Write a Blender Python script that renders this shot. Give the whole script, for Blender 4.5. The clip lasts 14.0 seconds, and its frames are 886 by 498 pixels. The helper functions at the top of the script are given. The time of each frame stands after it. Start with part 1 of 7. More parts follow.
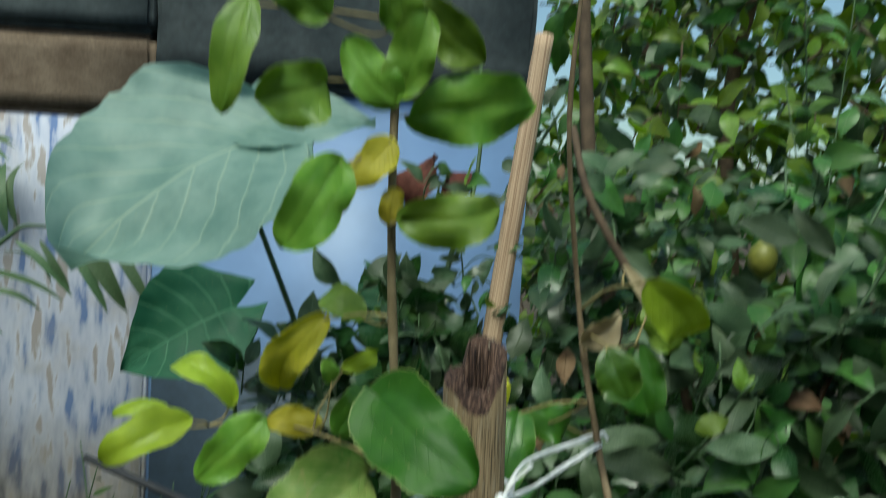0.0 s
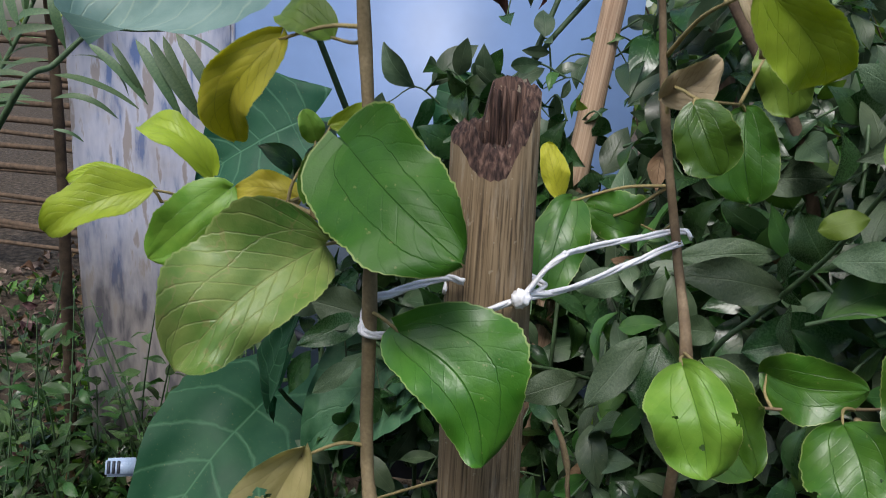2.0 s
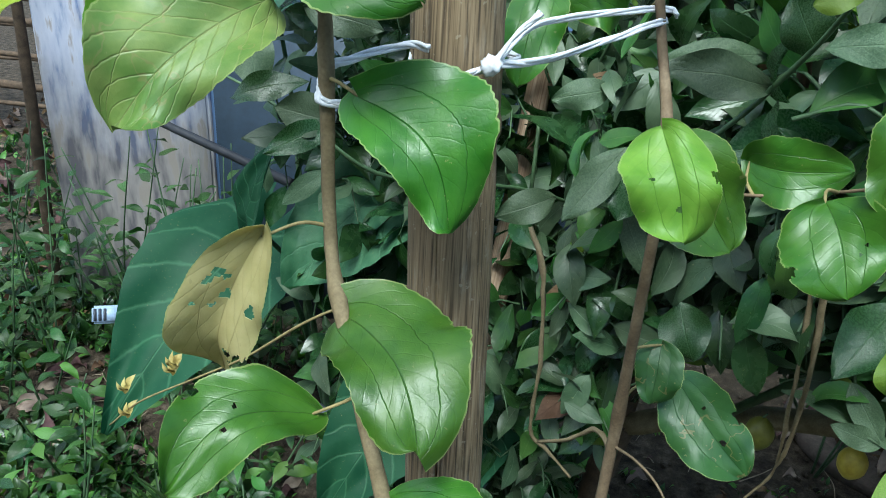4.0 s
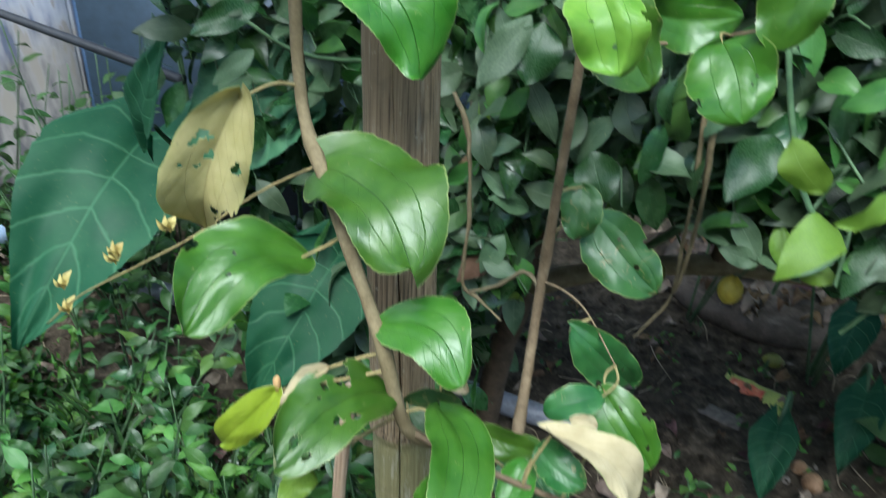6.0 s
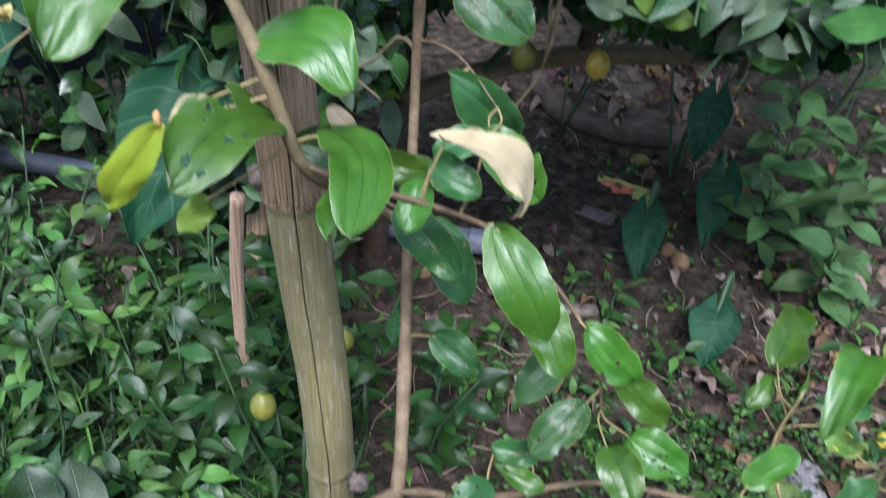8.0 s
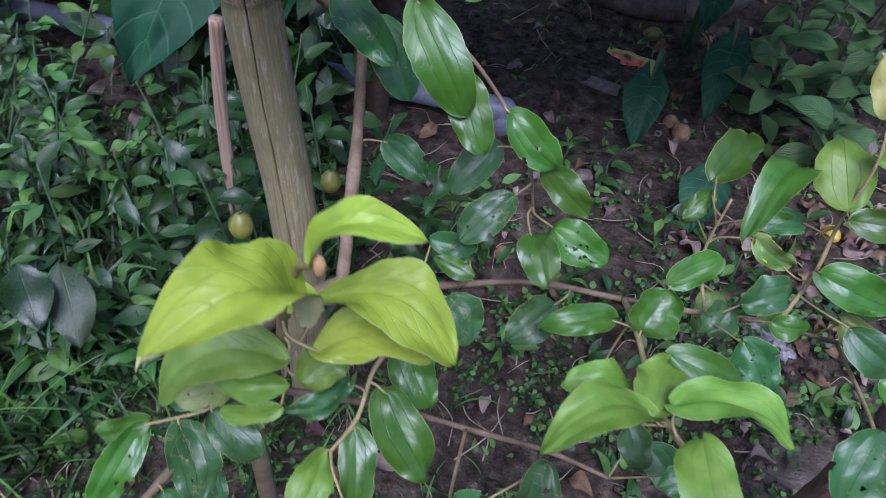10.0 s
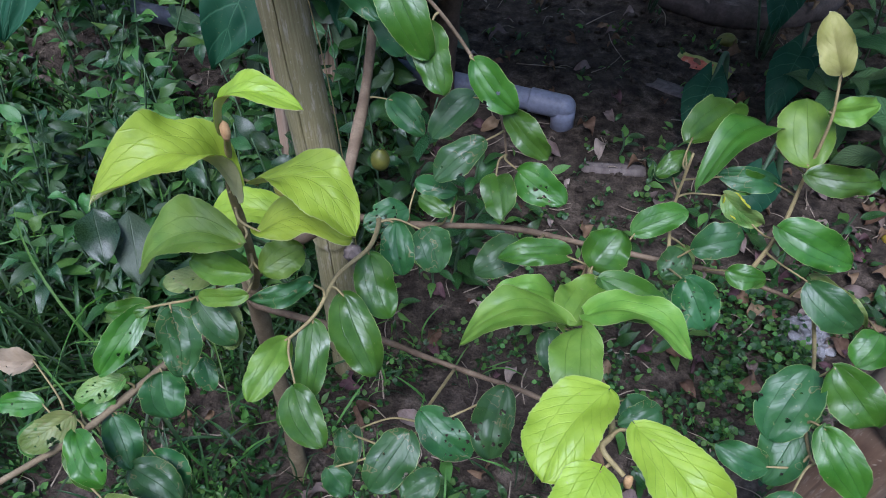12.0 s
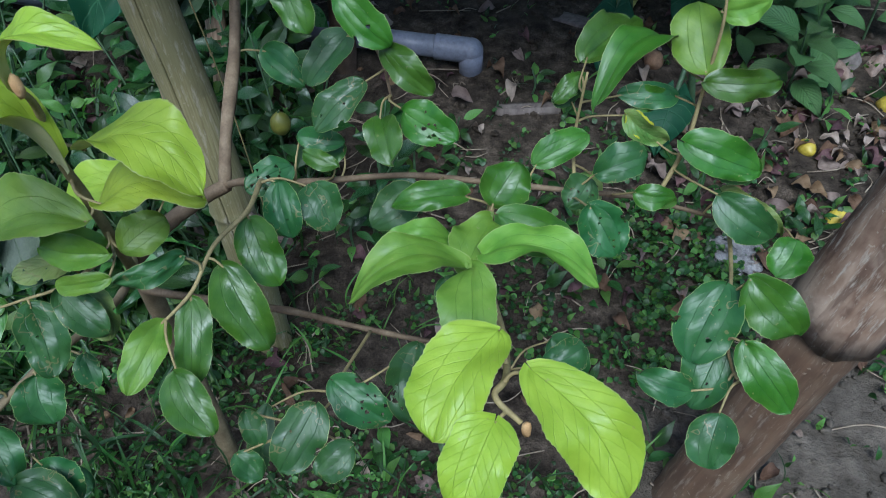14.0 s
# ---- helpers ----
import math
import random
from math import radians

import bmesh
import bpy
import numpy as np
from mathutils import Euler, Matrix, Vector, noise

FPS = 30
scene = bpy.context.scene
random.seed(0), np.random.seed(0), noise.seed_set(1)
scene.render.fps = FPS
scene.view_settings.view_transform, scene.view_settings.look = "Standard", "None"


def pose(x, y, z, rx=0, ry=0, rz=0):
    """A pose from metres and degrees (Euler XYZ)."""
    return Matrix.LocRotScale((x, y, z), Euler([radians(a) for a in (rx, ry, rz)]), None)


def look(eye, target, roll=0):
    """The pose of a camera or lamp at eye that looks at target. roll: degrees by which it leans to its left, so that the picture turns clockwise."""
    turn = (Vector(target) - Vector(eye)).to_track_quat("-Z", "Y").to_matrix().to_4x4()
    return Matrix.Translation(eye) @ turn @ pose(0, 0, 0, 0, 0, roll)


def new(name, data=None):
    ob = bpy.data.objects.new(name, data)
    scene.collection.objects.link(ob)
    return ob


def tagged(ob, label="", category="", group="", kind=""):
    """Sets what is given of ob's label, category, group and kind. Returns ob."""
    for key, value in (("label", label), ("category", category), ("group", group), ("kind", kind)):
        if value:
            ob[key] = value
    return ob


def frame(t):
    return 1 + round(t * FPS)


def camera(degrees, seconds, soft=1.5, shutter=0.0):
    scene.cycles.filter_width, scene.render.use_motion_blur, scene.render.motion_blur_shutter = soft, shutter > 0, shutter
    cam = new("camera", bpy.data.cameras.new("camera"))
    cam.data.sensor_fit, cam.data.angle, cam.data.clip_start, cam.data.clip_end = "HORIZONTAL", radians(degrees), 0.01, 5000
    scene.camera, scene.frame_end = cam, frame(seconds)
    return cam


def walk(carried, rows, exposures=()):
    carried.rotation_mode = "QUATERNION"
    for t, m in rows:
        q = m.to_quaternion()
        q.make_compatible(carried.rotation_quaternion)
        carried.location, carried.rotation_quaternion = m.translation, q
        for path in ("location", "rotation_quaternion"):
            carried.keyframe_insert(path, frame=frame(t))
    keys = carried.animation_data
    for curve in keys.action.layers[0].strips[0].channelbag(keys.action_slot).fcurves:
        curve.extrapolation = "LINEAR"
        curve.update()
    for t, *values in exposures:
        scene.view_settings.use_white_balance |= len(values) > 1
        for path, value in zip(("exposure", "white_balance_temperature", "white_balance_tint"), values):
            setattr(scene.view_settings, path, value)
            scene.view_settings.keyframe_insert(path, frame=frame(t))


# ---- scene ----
cam = camera(59.3, 14.0, 0.9, 0.5)
PATH = [
    (0, (0.214, -0.058, 1.45), (-0.541, 1.79, 1.325), 3.0),
    (0.5, (0.209, 0.0, 1.389), (-0.593, 1.79, 0.999), 2.4),
    (1, (0.205, 0.059, 1.371), (-0.624, 1.823, 0.923), 3.6),
    (1.5, (0.214, 0.112, 1.365), (-0.692, 1.822, 0.859), 2.8),
    (2, (0.216, 0.14, 1.353), (-0.774, 1.798, 0.833), 3.3),
    (2.5, (0.218, 0.159, 1.327), (-0.741, 1.79, 0.678), 3.0),
    (3, (0.221, 0.169, 1.29), (-0.674, 1.744, 0.442), 2.4),
    (3.2, (0.223, 0.166, 1.289), (-0.655, 1.744, 0.428), 3.2),
    (5.3, (0.222, 0.127, 1.309), (-0.651, 1.734, 0.498), 2.6),
    (5.5, (0.214, 0.116, 1.3), (-0.562, 1.737, 0.423), 2.4),
    (6, (0.203, 0.073, 1.289), (-0.333, 1.686, 0.235), 3.6),
    (6.5, (0.203, 0.046, 1.265), (-0.207, 1.627, 0.111), 3.0),
    (7, (0.199, 0.032, 1.258), (-0.166, 1.609, 0.083), 3.1),
    (7.5, (0.198, 0.021, 1.253), (-0.091, 1.612, 0.075), 4.1),
    (8, (0.213, 0.017, 1.211), (0.045, 1.518, -0.1), 4.2),
    (8.5, (0.216, 0.003, 1.183), (0.095, 1.427, -0.216), 4.7),
    (9, (0.221, -0.011, 1.167), (0.165, 1.325, -0.321), 6.5),
    (9.2, (0.229, -0.013, 1.168), (0.168, 1.319, -0.322), 6.5),
    (11.3, (0.469, -0.136, 1.166), (-0.006, 1.136, -0.303), 0.4),
    (11.5, (0.473, -0.136, 1.166), (0.017, 1.143, -0.303), 0.9),
    (12, (0.477, -0.134, 1.172), (-0.029, 1.147, -0.278), -1.7),
    (12.5, (0.475, -0.126, 1.168), (-0.036, 1.145, -0.289), -2.8),
    (13, (0.476, -0.123, 1.149), (-0.004, 1.13, -0.334), -3.0),
    (13.5, (0.499, -0.104, 1.12), (0.135, 1.122, -0.418), -3.5),
    (14, (0.51, -0.095, 1.122), (0.16, 1.159, -0.396), -4.0),
]
walk(cam, [(t, look(eye, target, roll)) for t, eye, target, roll in PATH], [(0, 0.52, 6500, -13), (1.0, 0.65, 6450, 9), (1.5, 0.64, 6450, 11), (2.6, 0.95, 6050, 6), (3.2, 1.38, 5700, -3), (5.3, 1.12, 5650, -6), (6.0, 1.50, 5650, -3), (7.2, 1.48, 5600, 1), (7.8, 1.54, 5550, 9), (8.5, 1.52, 5450, 22), (9.2, 1.05, 5200, 32), (11.3, 1.0, 5100, 22), (13.0, 0.90, 5220, 13), (14, 0.80, 5120, 5)])

# ---- light: open shade under a bright, hazy sky ----
world = bpy.data.worlds.new("sky")
scene.world = world
world.use_nodes = True
wn = world.node_tree.nodes
sky = wn.new("ShaderNodeTexSky")
sky.sky_type = "NISHITA"
sky.sun_disc = False
sky.sun_elevation = radians(58)
sky.sun_rotation = radians(200)
sky.dust_density = 2.5
wn["Background"].inputs["Strength"].default_value = 0.11
world.node_tree.links.new(sky.outputs[0], wn["Background"].inputs["Color"])
sun = new("sun", bpy.data.lights.new("sun", "SUN"))
sun.data.energy, sun.data.angle, sun.data.color = 2.1, radians(24), (1.0, 0.96, 0.9)
sun.matrix_world = look((0.5, -1.15, 3.4), (0, 0.5, 0.6))
scene.view_settings.exposure = 0.6

# ---- materials ----
def graph(name):
    m = bpy.data.materials.new(name)
    m.use_nodes = True
    n = m.node_tree.nodes
    return m, n, m.node_tree.links, n["Principled BSDF"]


def noise_node(n, links, scale, detail=4.0, coords="Object", rough=0.55):
    tc = n.new("ShaderNodeTexCoord")
    t = n.new("ShaderNodeTexNoise")
    t.inputs["Scale"].default_value, t.inputs["Detail"].default_value = scale, detail
    t.inputs["Roughness"].default_value = rough
    links.new(tc.outputs[coords], t.inputs["Vector"])
    return t


def ramp_node(n, links, source, stops):
    r = n.new("ShaderNodeValToRGB")
    while len(r.color_ramp.elements) < len(stops):
        r.color_ramp.elements.new(0.5)
    for el, (at, col) in zip(r.color_ramp.elements, stops):
        el.position, el.color = at, (*col, 1)
    links.new(source, r.inputs[0])
    return r


def mix_node(n, links, fac, a, b, mode="MIX"):
    m = n.new("ShaderNodeMix")
    m.data_type, m.blend_type = "RGBA", mode
    for sock, v in ((m.inputs[0], fac), (m.inputs[6], a), (m.inputs[7], b)):
        if isinstance(v, (int, float)):
            sock.default_value = v
        elif isinstance(v, tuple):
            sock.default_value = (*v, 1)
        else:
            links.new(v, sock)
    return m.outputs[2]


def math_node(n, links, op, a, b=None, c=None):
    m = n.new("ShaderNodeMath")
    m.operation = op
    for sock, v in zip(m.inputs, (a, b, c)):
        if v is None:
            continue
        if isinstance(v, (int, float)):
            sock.default_value = v
        else:
            links.new(v, sock)
    return m.outputs[0]


def bump_node(n, links, height, strength, distance, bsdf, under=None):
    b = n.new("ShaderNodeBump")
    b.inputs["Strength"].default_value, b.inputs["Distance"].default_value = strength, distance
    links.new(height, b.inputs["Height"])
    if under:
        links.new(under, b.inputs["Normal"])
    links.new(b.outputs[0], bsdf.inputs["Normal"])
    return b.outputs[0]


def plain_material(name, stops, scale=30.0, rough=0.7, bump=0.3, depth=0.002, metal=0.0, detail=6.0, coords="Object", spread=0.0):
    """A noisy two or three tone surface with fine relief."""
    m, n, links, p = graph(name)
    big = noise_node(n, links, scale, detail, coords)
    fine = noise_node(n, links, scale * 9, 4, coords)
    col = ramp_node(n, links, big.outputs[0], stops).outputs[0]
    col = mix_node(n, links, 0.35, col, ramp_node(n, links, fine.outputs[0], [(0.3, (0.25, 0.25, 0.25)), (0.7, (0.75, 0.75, 0.75))]).outputs[0], "OVERLAY")
    if spread:
        info = n.new("ShaderNodeObjectInfo")
        v = math_node(n, links, "MULTIPLY_ADD", info.outputs["Random"], spread, 1 - spread / 2)
        hsv = n.new("ShaderNodeHueSaturation")
        links.new(v, hsv.inputs["Value"])
        links.new(col, hsv.inputs["Color"])
        col = hsv.outputs[0]
    links.new(col, p.inputs["Base Color"])
    p.inputs["Roughness"].default_value, p.inputs["Metallic"].default_value = rough, metal
    p.inputs["Specular IOR Level"].default_value = 0.25 if rough > 0.65 else 0.5
    h = math_node(n, links, "MULTIPLY_ADD", fine.outputs[0], 0.4, big.outputs[0])
    bump_node(n, links, h, bump, depth, p)
    return m


def leaf_material(name, dark, light, vein, rough, glow, laterals=9.0, slope=0.9, relief=0.6, side=0.0, vein_mix=0.5, spread=0.45, coat=0.0, fine=0.45, vein_width=0.03, rim=0.0, gloss=0.5, lumps=0.5, mottle=45.0, scars=0.0):
    """A leaf blade with a midrib, side veins, mottling and light passing through it. The UV map runs across and along the blade."""
    m, n, links, p = graph(name)
    uv = n.new("ShaderNodeUVMap")
    sep = n.new("ShaderNodeSeparateXYZ")
    links.new(uv.outputs[0], sep.inputs[0])
    u = math_node(n, links, "ABSOLUTE", math_node(n, links, "MULTIPLY_ADD", sep.outputs[0], 2.0, -1.0))
    v = sep.outputs[1]
    mott = noise_node(n, links, mottle, 6)
    wob = math_node(n, links, "MULTIPLY_ADD", mott.outputs[0], 0.07, -0.035)
    mid = math_node(n, links, "SUBTRACT", 1.0, math_node(n, links, "MINIMUM", math_node(n, links, "DIVIDE", u, vein_width), 1.0))
    # two long side veins that curve with the margin
    long_d = math_node(n, links, "ABSOLUTE", math_node(n, links, "SUBTRACT", math_node(n, links, "ADD", u, wob), side if side else 9.0))
    long_v = math_node(n, links, "SUBTRACT", 1.0, math_node(n, links, "MINIMUM", math_node(n, links, "DIVIDE", long_d, vein_width * 0.8), 1.0))
    ph = math_node(n, links, "MULTIPLY", math_node(n, links, "SUBTRACT", math_node(n, links, "ADD", v, wob), math_node(n, links, "MULTIPLY", u, slope * 0.25)), laterals)
    saw = math_node(n, links, "ABSOLUTE", math_node(n, links, "SUBTRACT", math_node(n, links, "FRACT", ph), 0.5))
    lat = math_node(n, links, "SUBTRACT", 1.0, math_node(n, links, "MINIMUM", math_node(n, links, "DIVIDE", saw, 0.07), 1.0))
    veins = math_node(n, links, "MAXIMUM", math_node(n, links, "MAXIMUM", mid, math_node(n, links, "MULTIPLY", long_v, 0.7)), math_node(n, links, "MULTIPLY", lat, fine))
    base = ramp_node(n, links, mott.outputs[0], [(0.3, dark), (0.72, light)]).outputs[0]
    spots = noise_node(n, links, 260, 3)
    net = n.new("ShaderNodeTexVoronoi")
    net.feature, net.inputs["Scale"].default_value = "DISTANCE_TO_EDGE", 330.0
    links.new(n.new("ShaderNodeTexCoord").outputs["Object"], net.inputs["Vector"])
    mesh_lines = math_node(n, links, "MINIMUM", math_node(n, links, "MULTIPLY", net.outputs["Distance"], 6.0), 1.0)
    base = mix_node(n, links, math_node(n, links, "MULTIPLY", math_node(n, links, "GREATER_THAN", spots.outputs[0], 0.70), 0.35), base, (0.30, 0.28, 0.12))
    base = mix_node(n, links, math_node(n, links, "MULTIPLY", veins, vein_mix), base, vein)
    if scars:
        # pale brown winding scars
        track = noise_node(n, links, 55, 2)
        line = math_node(n, links, "LESS_THAN", math_node(n, links, "ABSOLUTE", math_node(n, links, "SUBTRACT", track.outputs[0], 0.56)), 0.012)
        where = math_node(n, links, "GREATER_THAN", noise_node(n, links, 28, 1).outputs[0], 0.54)
        base = mix_node(n, links, math_node(n, links, "MULTIPLY", math_node(n, links, "MULTIPLY", line, where), scars), base, (0.30, 0.22, 0.10))
    if rim:
        edge = math_node(n, links, "GREATER_THAN", math_node(n, links, "ADD", u, wob), 0.975)
        base = mix_node(n, links, math_node(n, links, "MULTIPLY", edge, rim), base, (0.34, 0.40, 0.14))
    info = n.new("ShaderNodeObjectInfo")
    geo = n.new("ShaderNodeNewGeometry")
    rnd = math_node(n, links, "FRACT", math_node(n, links, "ADD", info.outputs["Random"], geo.outputs["Random Per Island"]))
    hsv = n.new("ShaderNodeHueSaturation")
    links.new(math_node(n, links, "MULTIPLY_ADD", rnd, spread, 1 - spread / 2), hsv.inputs["Value"])
    links.new(math_node(n, links, "MULTIPLY_ADD", rnd, 0.03, 0.485), hsv.inputs["Hue"])
    links.new(base, hsv.inputs["Color"])
    links.new(hsv.outputs[0], p.inputs["Base Color"])
    rr = math_node(n, links, "MULTIPLY_ADD", mott.outputs[0], 0.25, rough - 0.12)
    links.new(rr, p.inputs["Roughness"])
    p.inputs["Specular IOR Level"].default_value = gloss if rough < 0.7 else 0.15
    p.inputs["Coat Weight"].default_value, p.inputs["Coat Roughness"].default_value = coat, 0.3
    quilt = math_node(n, links, "MULTIPLY_ADD", spots.outputs[0], 0.12, math_node(n, links, "MULTIPLY", veins, -0.45))
    quilt = math_node(n, links, "MULTIPLY_ADD", saw, fine * 0.6, quilt)
    quilt = math_node(n, links, "MULTIPLY_ADD", mott.outputs[0], lumps, quilt)
    quilt = math_node(n, links, "MULTIPLY_ADD", mesh_lines, 0.03, quilt)
    bump_node(n, links, quilt, relief, 0.0012, p)
    tr = n.new("ShaderNodeBsdfTranslucent")
    tint = n.new("ShaderNodeHueSaturation")
    tint.inputs["Saturation"].default_value, tint.inputs["Value"].default_value = 1.15, 1.5
    links.new(hsv.outputs[0], tint.inputs["Color"])
    links.new(tint.outputs[0], tr.inputs["Color"])
    mx = n.new("ShaderNodeMixShader")
    mx.inputs[0].default_value = glow
    links.new(p.outputs[0], mx.inputs[1])
    links.new(tr.outputs[0], mx.inputs[2])
    links.new(mx.outputs[0], n["Material Output"].inputs["Surface"])
    return m


J = dict(side=0.46, laterals=8.0, slope=1.6, vein_width=0.018, relief=0.75, vein_mix=0.5, rim=0.5, lumps=0.10, mottle=60.0)
JUJUBE = {
    "g": leaf_material("jujube green", (0.036, 0.112, 0.008), (0.070, 0.172, 0.015), (0.013, 0.050, 0.007), 0.38, 0.22, fine=0.16, gloss=0.60, coat=0.0, **J),
    "d": leaf_material("jujube dark green", (0.022, 0.078, 0.018), (0.046, 0.124, 0.030), (0.012, 0.042, 0.014), 0.42, 0.15, fine=0.16, gloss=0.50, coat=0.0, scars=0.35, **J),
    "e": leaf_material("jujube deep green", (0.022, 0.088, 0.006), (0.046, 0.138, 0.012), (0.012, 0.050, 0.006), 0.48, 0.2, fine=0.22, gloss=0.28, **{**J, "lumps": 0.4, "mottle": 40.0}),
    "l": leaf_material("jujube fresh green", (0.11, 0.235, 0.020), (0.20, 0.335, 0.042), (0.085, 0.20, 0.02), 0.44, 0.3, fine=0.20, gloss=0.45, **J),
    "y": leaf_material("jujube young lime", (0.27, 0.39, 0.025), (0.385, 0.51, 0.048), (0.235, 0.37, 0.022), 0.42, 0.35, fine=0.42, gloss=0.45, **{**J, "relief": 0.8, "vein_mix": 0.32}),
    "o": leaf_material("jujube olive", (0.48, 0.44, 0.035), (0.60, 0.54, 0.07), (0.16, 0.16, 0.02), 0.5, 0.5, fine=0.45, gloss=0.42, **J),
    "v": leaf_material("jujube variegated", (0.055, 0.155, 0.020), (0.27, 0.33, 0.09), (0.40, 0.38, 0.17), 0.44, 0.22, fine=0.55, gloss=0.48, scars=0.3, **{**J, "mottle": 30.0, "lumps": 0.5}),
    "c": leaf_material("jujube felt", (0.42, 0.395, 0.16), (0.55, 0.515, 0.25), (0.32, 0.28, 0.11), 0.8, 0.35, fine=0.40, gloss=0.42, **J),
    "t": leaf_material("jujube dry tan", (0.37, 0.30, 0.18), (0.50, 0.42, 0.275), (0.28, 0.22, 0.12), 0.85, 0.2, fine=0.45, gloss=0.2, **J),
    "p": leaf_material("jujube pale young", (0.42, 0.44, 0.12), (0.56, 0.56, 0.20), (0.32, 0.34, 0.10), 0.6, 0.35, fine=0.50, gloss=0.42, **J),
}
FELT = leaf_material("jujube underside", (0.24, 0.27, 0.13), (0.36, 0.38, 0.21), (0.40, 0.38, 0.22), 0.85, 0.35, fine=0.3, **J)
FELT_YOUNG = leaf_material("young underside", (0.50, 0.48, 0.24), (0.62, 0.58, 0.34), (0.42, 0.40, 0.18), 0.85, 0.3, fine=0.3, **J)
CITRUS = leaf_material("lemon leaf", (0.041, 0.077, 0.036), (0.098, 0.144, 0.077), (0.16, 0.22, 0.13), 0.42, 0.18, gloss=0.45, laterals=9, slope=1.3, vein_mix=0.5, spread=0.7, fine=0.25, relief=0.8, vein_width=0.045)
CITRUS_DARK = leaf_material("glossy lemon leaf", (0.013, 0.042, 0.013), (0.036, 0.085, 0.024), (0.07, 0.13, 0.05), 0.27, 0.18, gloss=0.55, laterals=9, slope=1.3, vein_mix=0.45, spread=0.7, fine=0.2, relief=0.6, vein_width=0.045)
CITRUS_MID = leaf_material("mid green lemon leaf", (0.045, 0.12, 0.028), (0.085, 0.19, 0.04), (0.13, 0.24, 0.08), 0.36, 0.25, gloss=0.45, laterals=9, slope=1.3, vein_mix=0.4, spread=0.6, fine=0.2, relief=0.6, vein_width=0.045)
CITRUS_YOUNG = leaf_material("young lemon leaf", (0.105, 0.185, 0.020), (0.175, 0.265, 0.034), (0.26, 0.36, 0.10), 0.40, 0.3, lumps=0.9, mottle=70.0, laterals=9, slope=1.3, vein_mix=0.4, fine=0.15, relief=0.4)
TARO = leaf_material("taro leaf", (0.011, 0.060, 0.030), (0.028, 0.098, 0.048), (0.13, 0.29, 0.16), 0.55, 0.15, gloss=0.22, mottle=12.0, laterals=7, slope=0.7, relief=1.6, vein_mix=0.42, vein_width=0.024, fine=0.75, spread=0.3)
CRINKLED = leaf_material("crinkled green leaf", (0.045, 0.135, 0.062), (0.105, 0.235, 0.115), (0.16, 0.32, 0.17), 0.5, 0.25, gloss=0.35, mottle=34.0, laterals=8, slope=1.0, relief=2.2, vein_mix=0.55, vein_width=0.02, fine=0.6, lumps=1.2, spread=0.2)
BIG_LEAF = leaf_material("broad leaf", (0.12, 0.215, 0.18), (0.24, 0.345, 0.30), (0.46, 0.55, 0.40), 0.5, 0.3, mottle=14.0, laterals=6, slope=2.2, relief=1.6, vein_mix=0.45, fine=0.6, vein_width=0.022, spread=0.2)
WEED = leaf_material("weed leaf", (0.011, 0.038, 0.008), (0.040, 0.098, 0.018), (0.08, 0.17, 0.05), 0.36, 0.15, gloss=0.40, laterals=6, slope=1.5, spread=0.8)
WEED_LIGHT = leaf_material("light weed leaf", (0.065, 0.155, 0.022), (0.125, 0.245, 0.045), (0.12, 0.23, 0.07), 0.5, 0.3, laterals=6, slope=1.5, spread=0.6)
GRASS = leaf_material("dark grass blade", (0.010, 0.030, 0.008), (0.032, 0.064, 0.017), (0.02, 0.06, 0.015), 0.5, 0.15, gloss=0.3, laterals=1, slope=0.1, spread=0.8)
GUAVA = leaf_material("guava leaf", (0.064, 0.148, 0.040), (0.125, 0.225, 0.072), (0.022, 0.065, 0.016), 0.40, 0.2, laterals=11, slope=1.5, relief=2.2, fine=0.85, vein_mix=0.75)
PALM = leaf_material("palm leaflet", (0.05, 0.10, 0.045), (0.10, 0.16, 0.07), (0.07, 0.12, 0.05), 0.5, 0.2, laterals=1, slope=0.1, spread=0.4)
DRY_LEAF = leaf_material("dry leaf", (0.10, 0.058, 0.03), (0.22, 0.145, 0.09), (0.07, 0.04, 0.025), 0.85, 0.1, laterals=7, slope=1.2, relief=1.2, spread=0.9)
PURPLE_LEAF = leaf_material("purple brown dead leaf", (0.055, 0.028, 0.030), (0.15, 0.085, 0.085), (0.04, 0.02, 0.02), 0.8, 0.08, laterals=7, slope=1.2, relief=1.2, spread=0.8)
PALE_LITTER = leaf_material("grey brown dry leaf", (0.17, 0.125, 0.10), (0.33, 0.26, 0.215), (0.12, 0.085, 0.065), 0.85, 0.1, laterals=7, slope=1.2, relief=1.2, spread=0.7)
DEAD_RED = leaf_material("dead red leaf", (0.045, 0.018, 0.014), (0.16, 0.06, 0.045), (0.05, 0.02, 0.015), 0.75, 0.12, laterals=7, slope=1.2, relief=1.2, spread=0.3)
BARK = plain_material("smooth bark", [(0.25, (0.125, 0.095, 0.050)), (0.6, (0.215, 0.168, 0.095)), (0.85, (0.30, 0.245, 0.15))], 60, 0.75, 0.5, 0.001)
STRAW = plain_material("dry straw", [(0.3, (0.16, 0.12, 0.08)), (0.7, (0.40, 0.33, 0.24))], 30, 0.8, 0.3, 0.0008)
TWIG = plain_material("young twig", [(0.3, (0.20, 0.16, 0.07)), (0.7, (0.33, 0.27, 0.12))], 80, 0.7, 0.4, 0.0008)
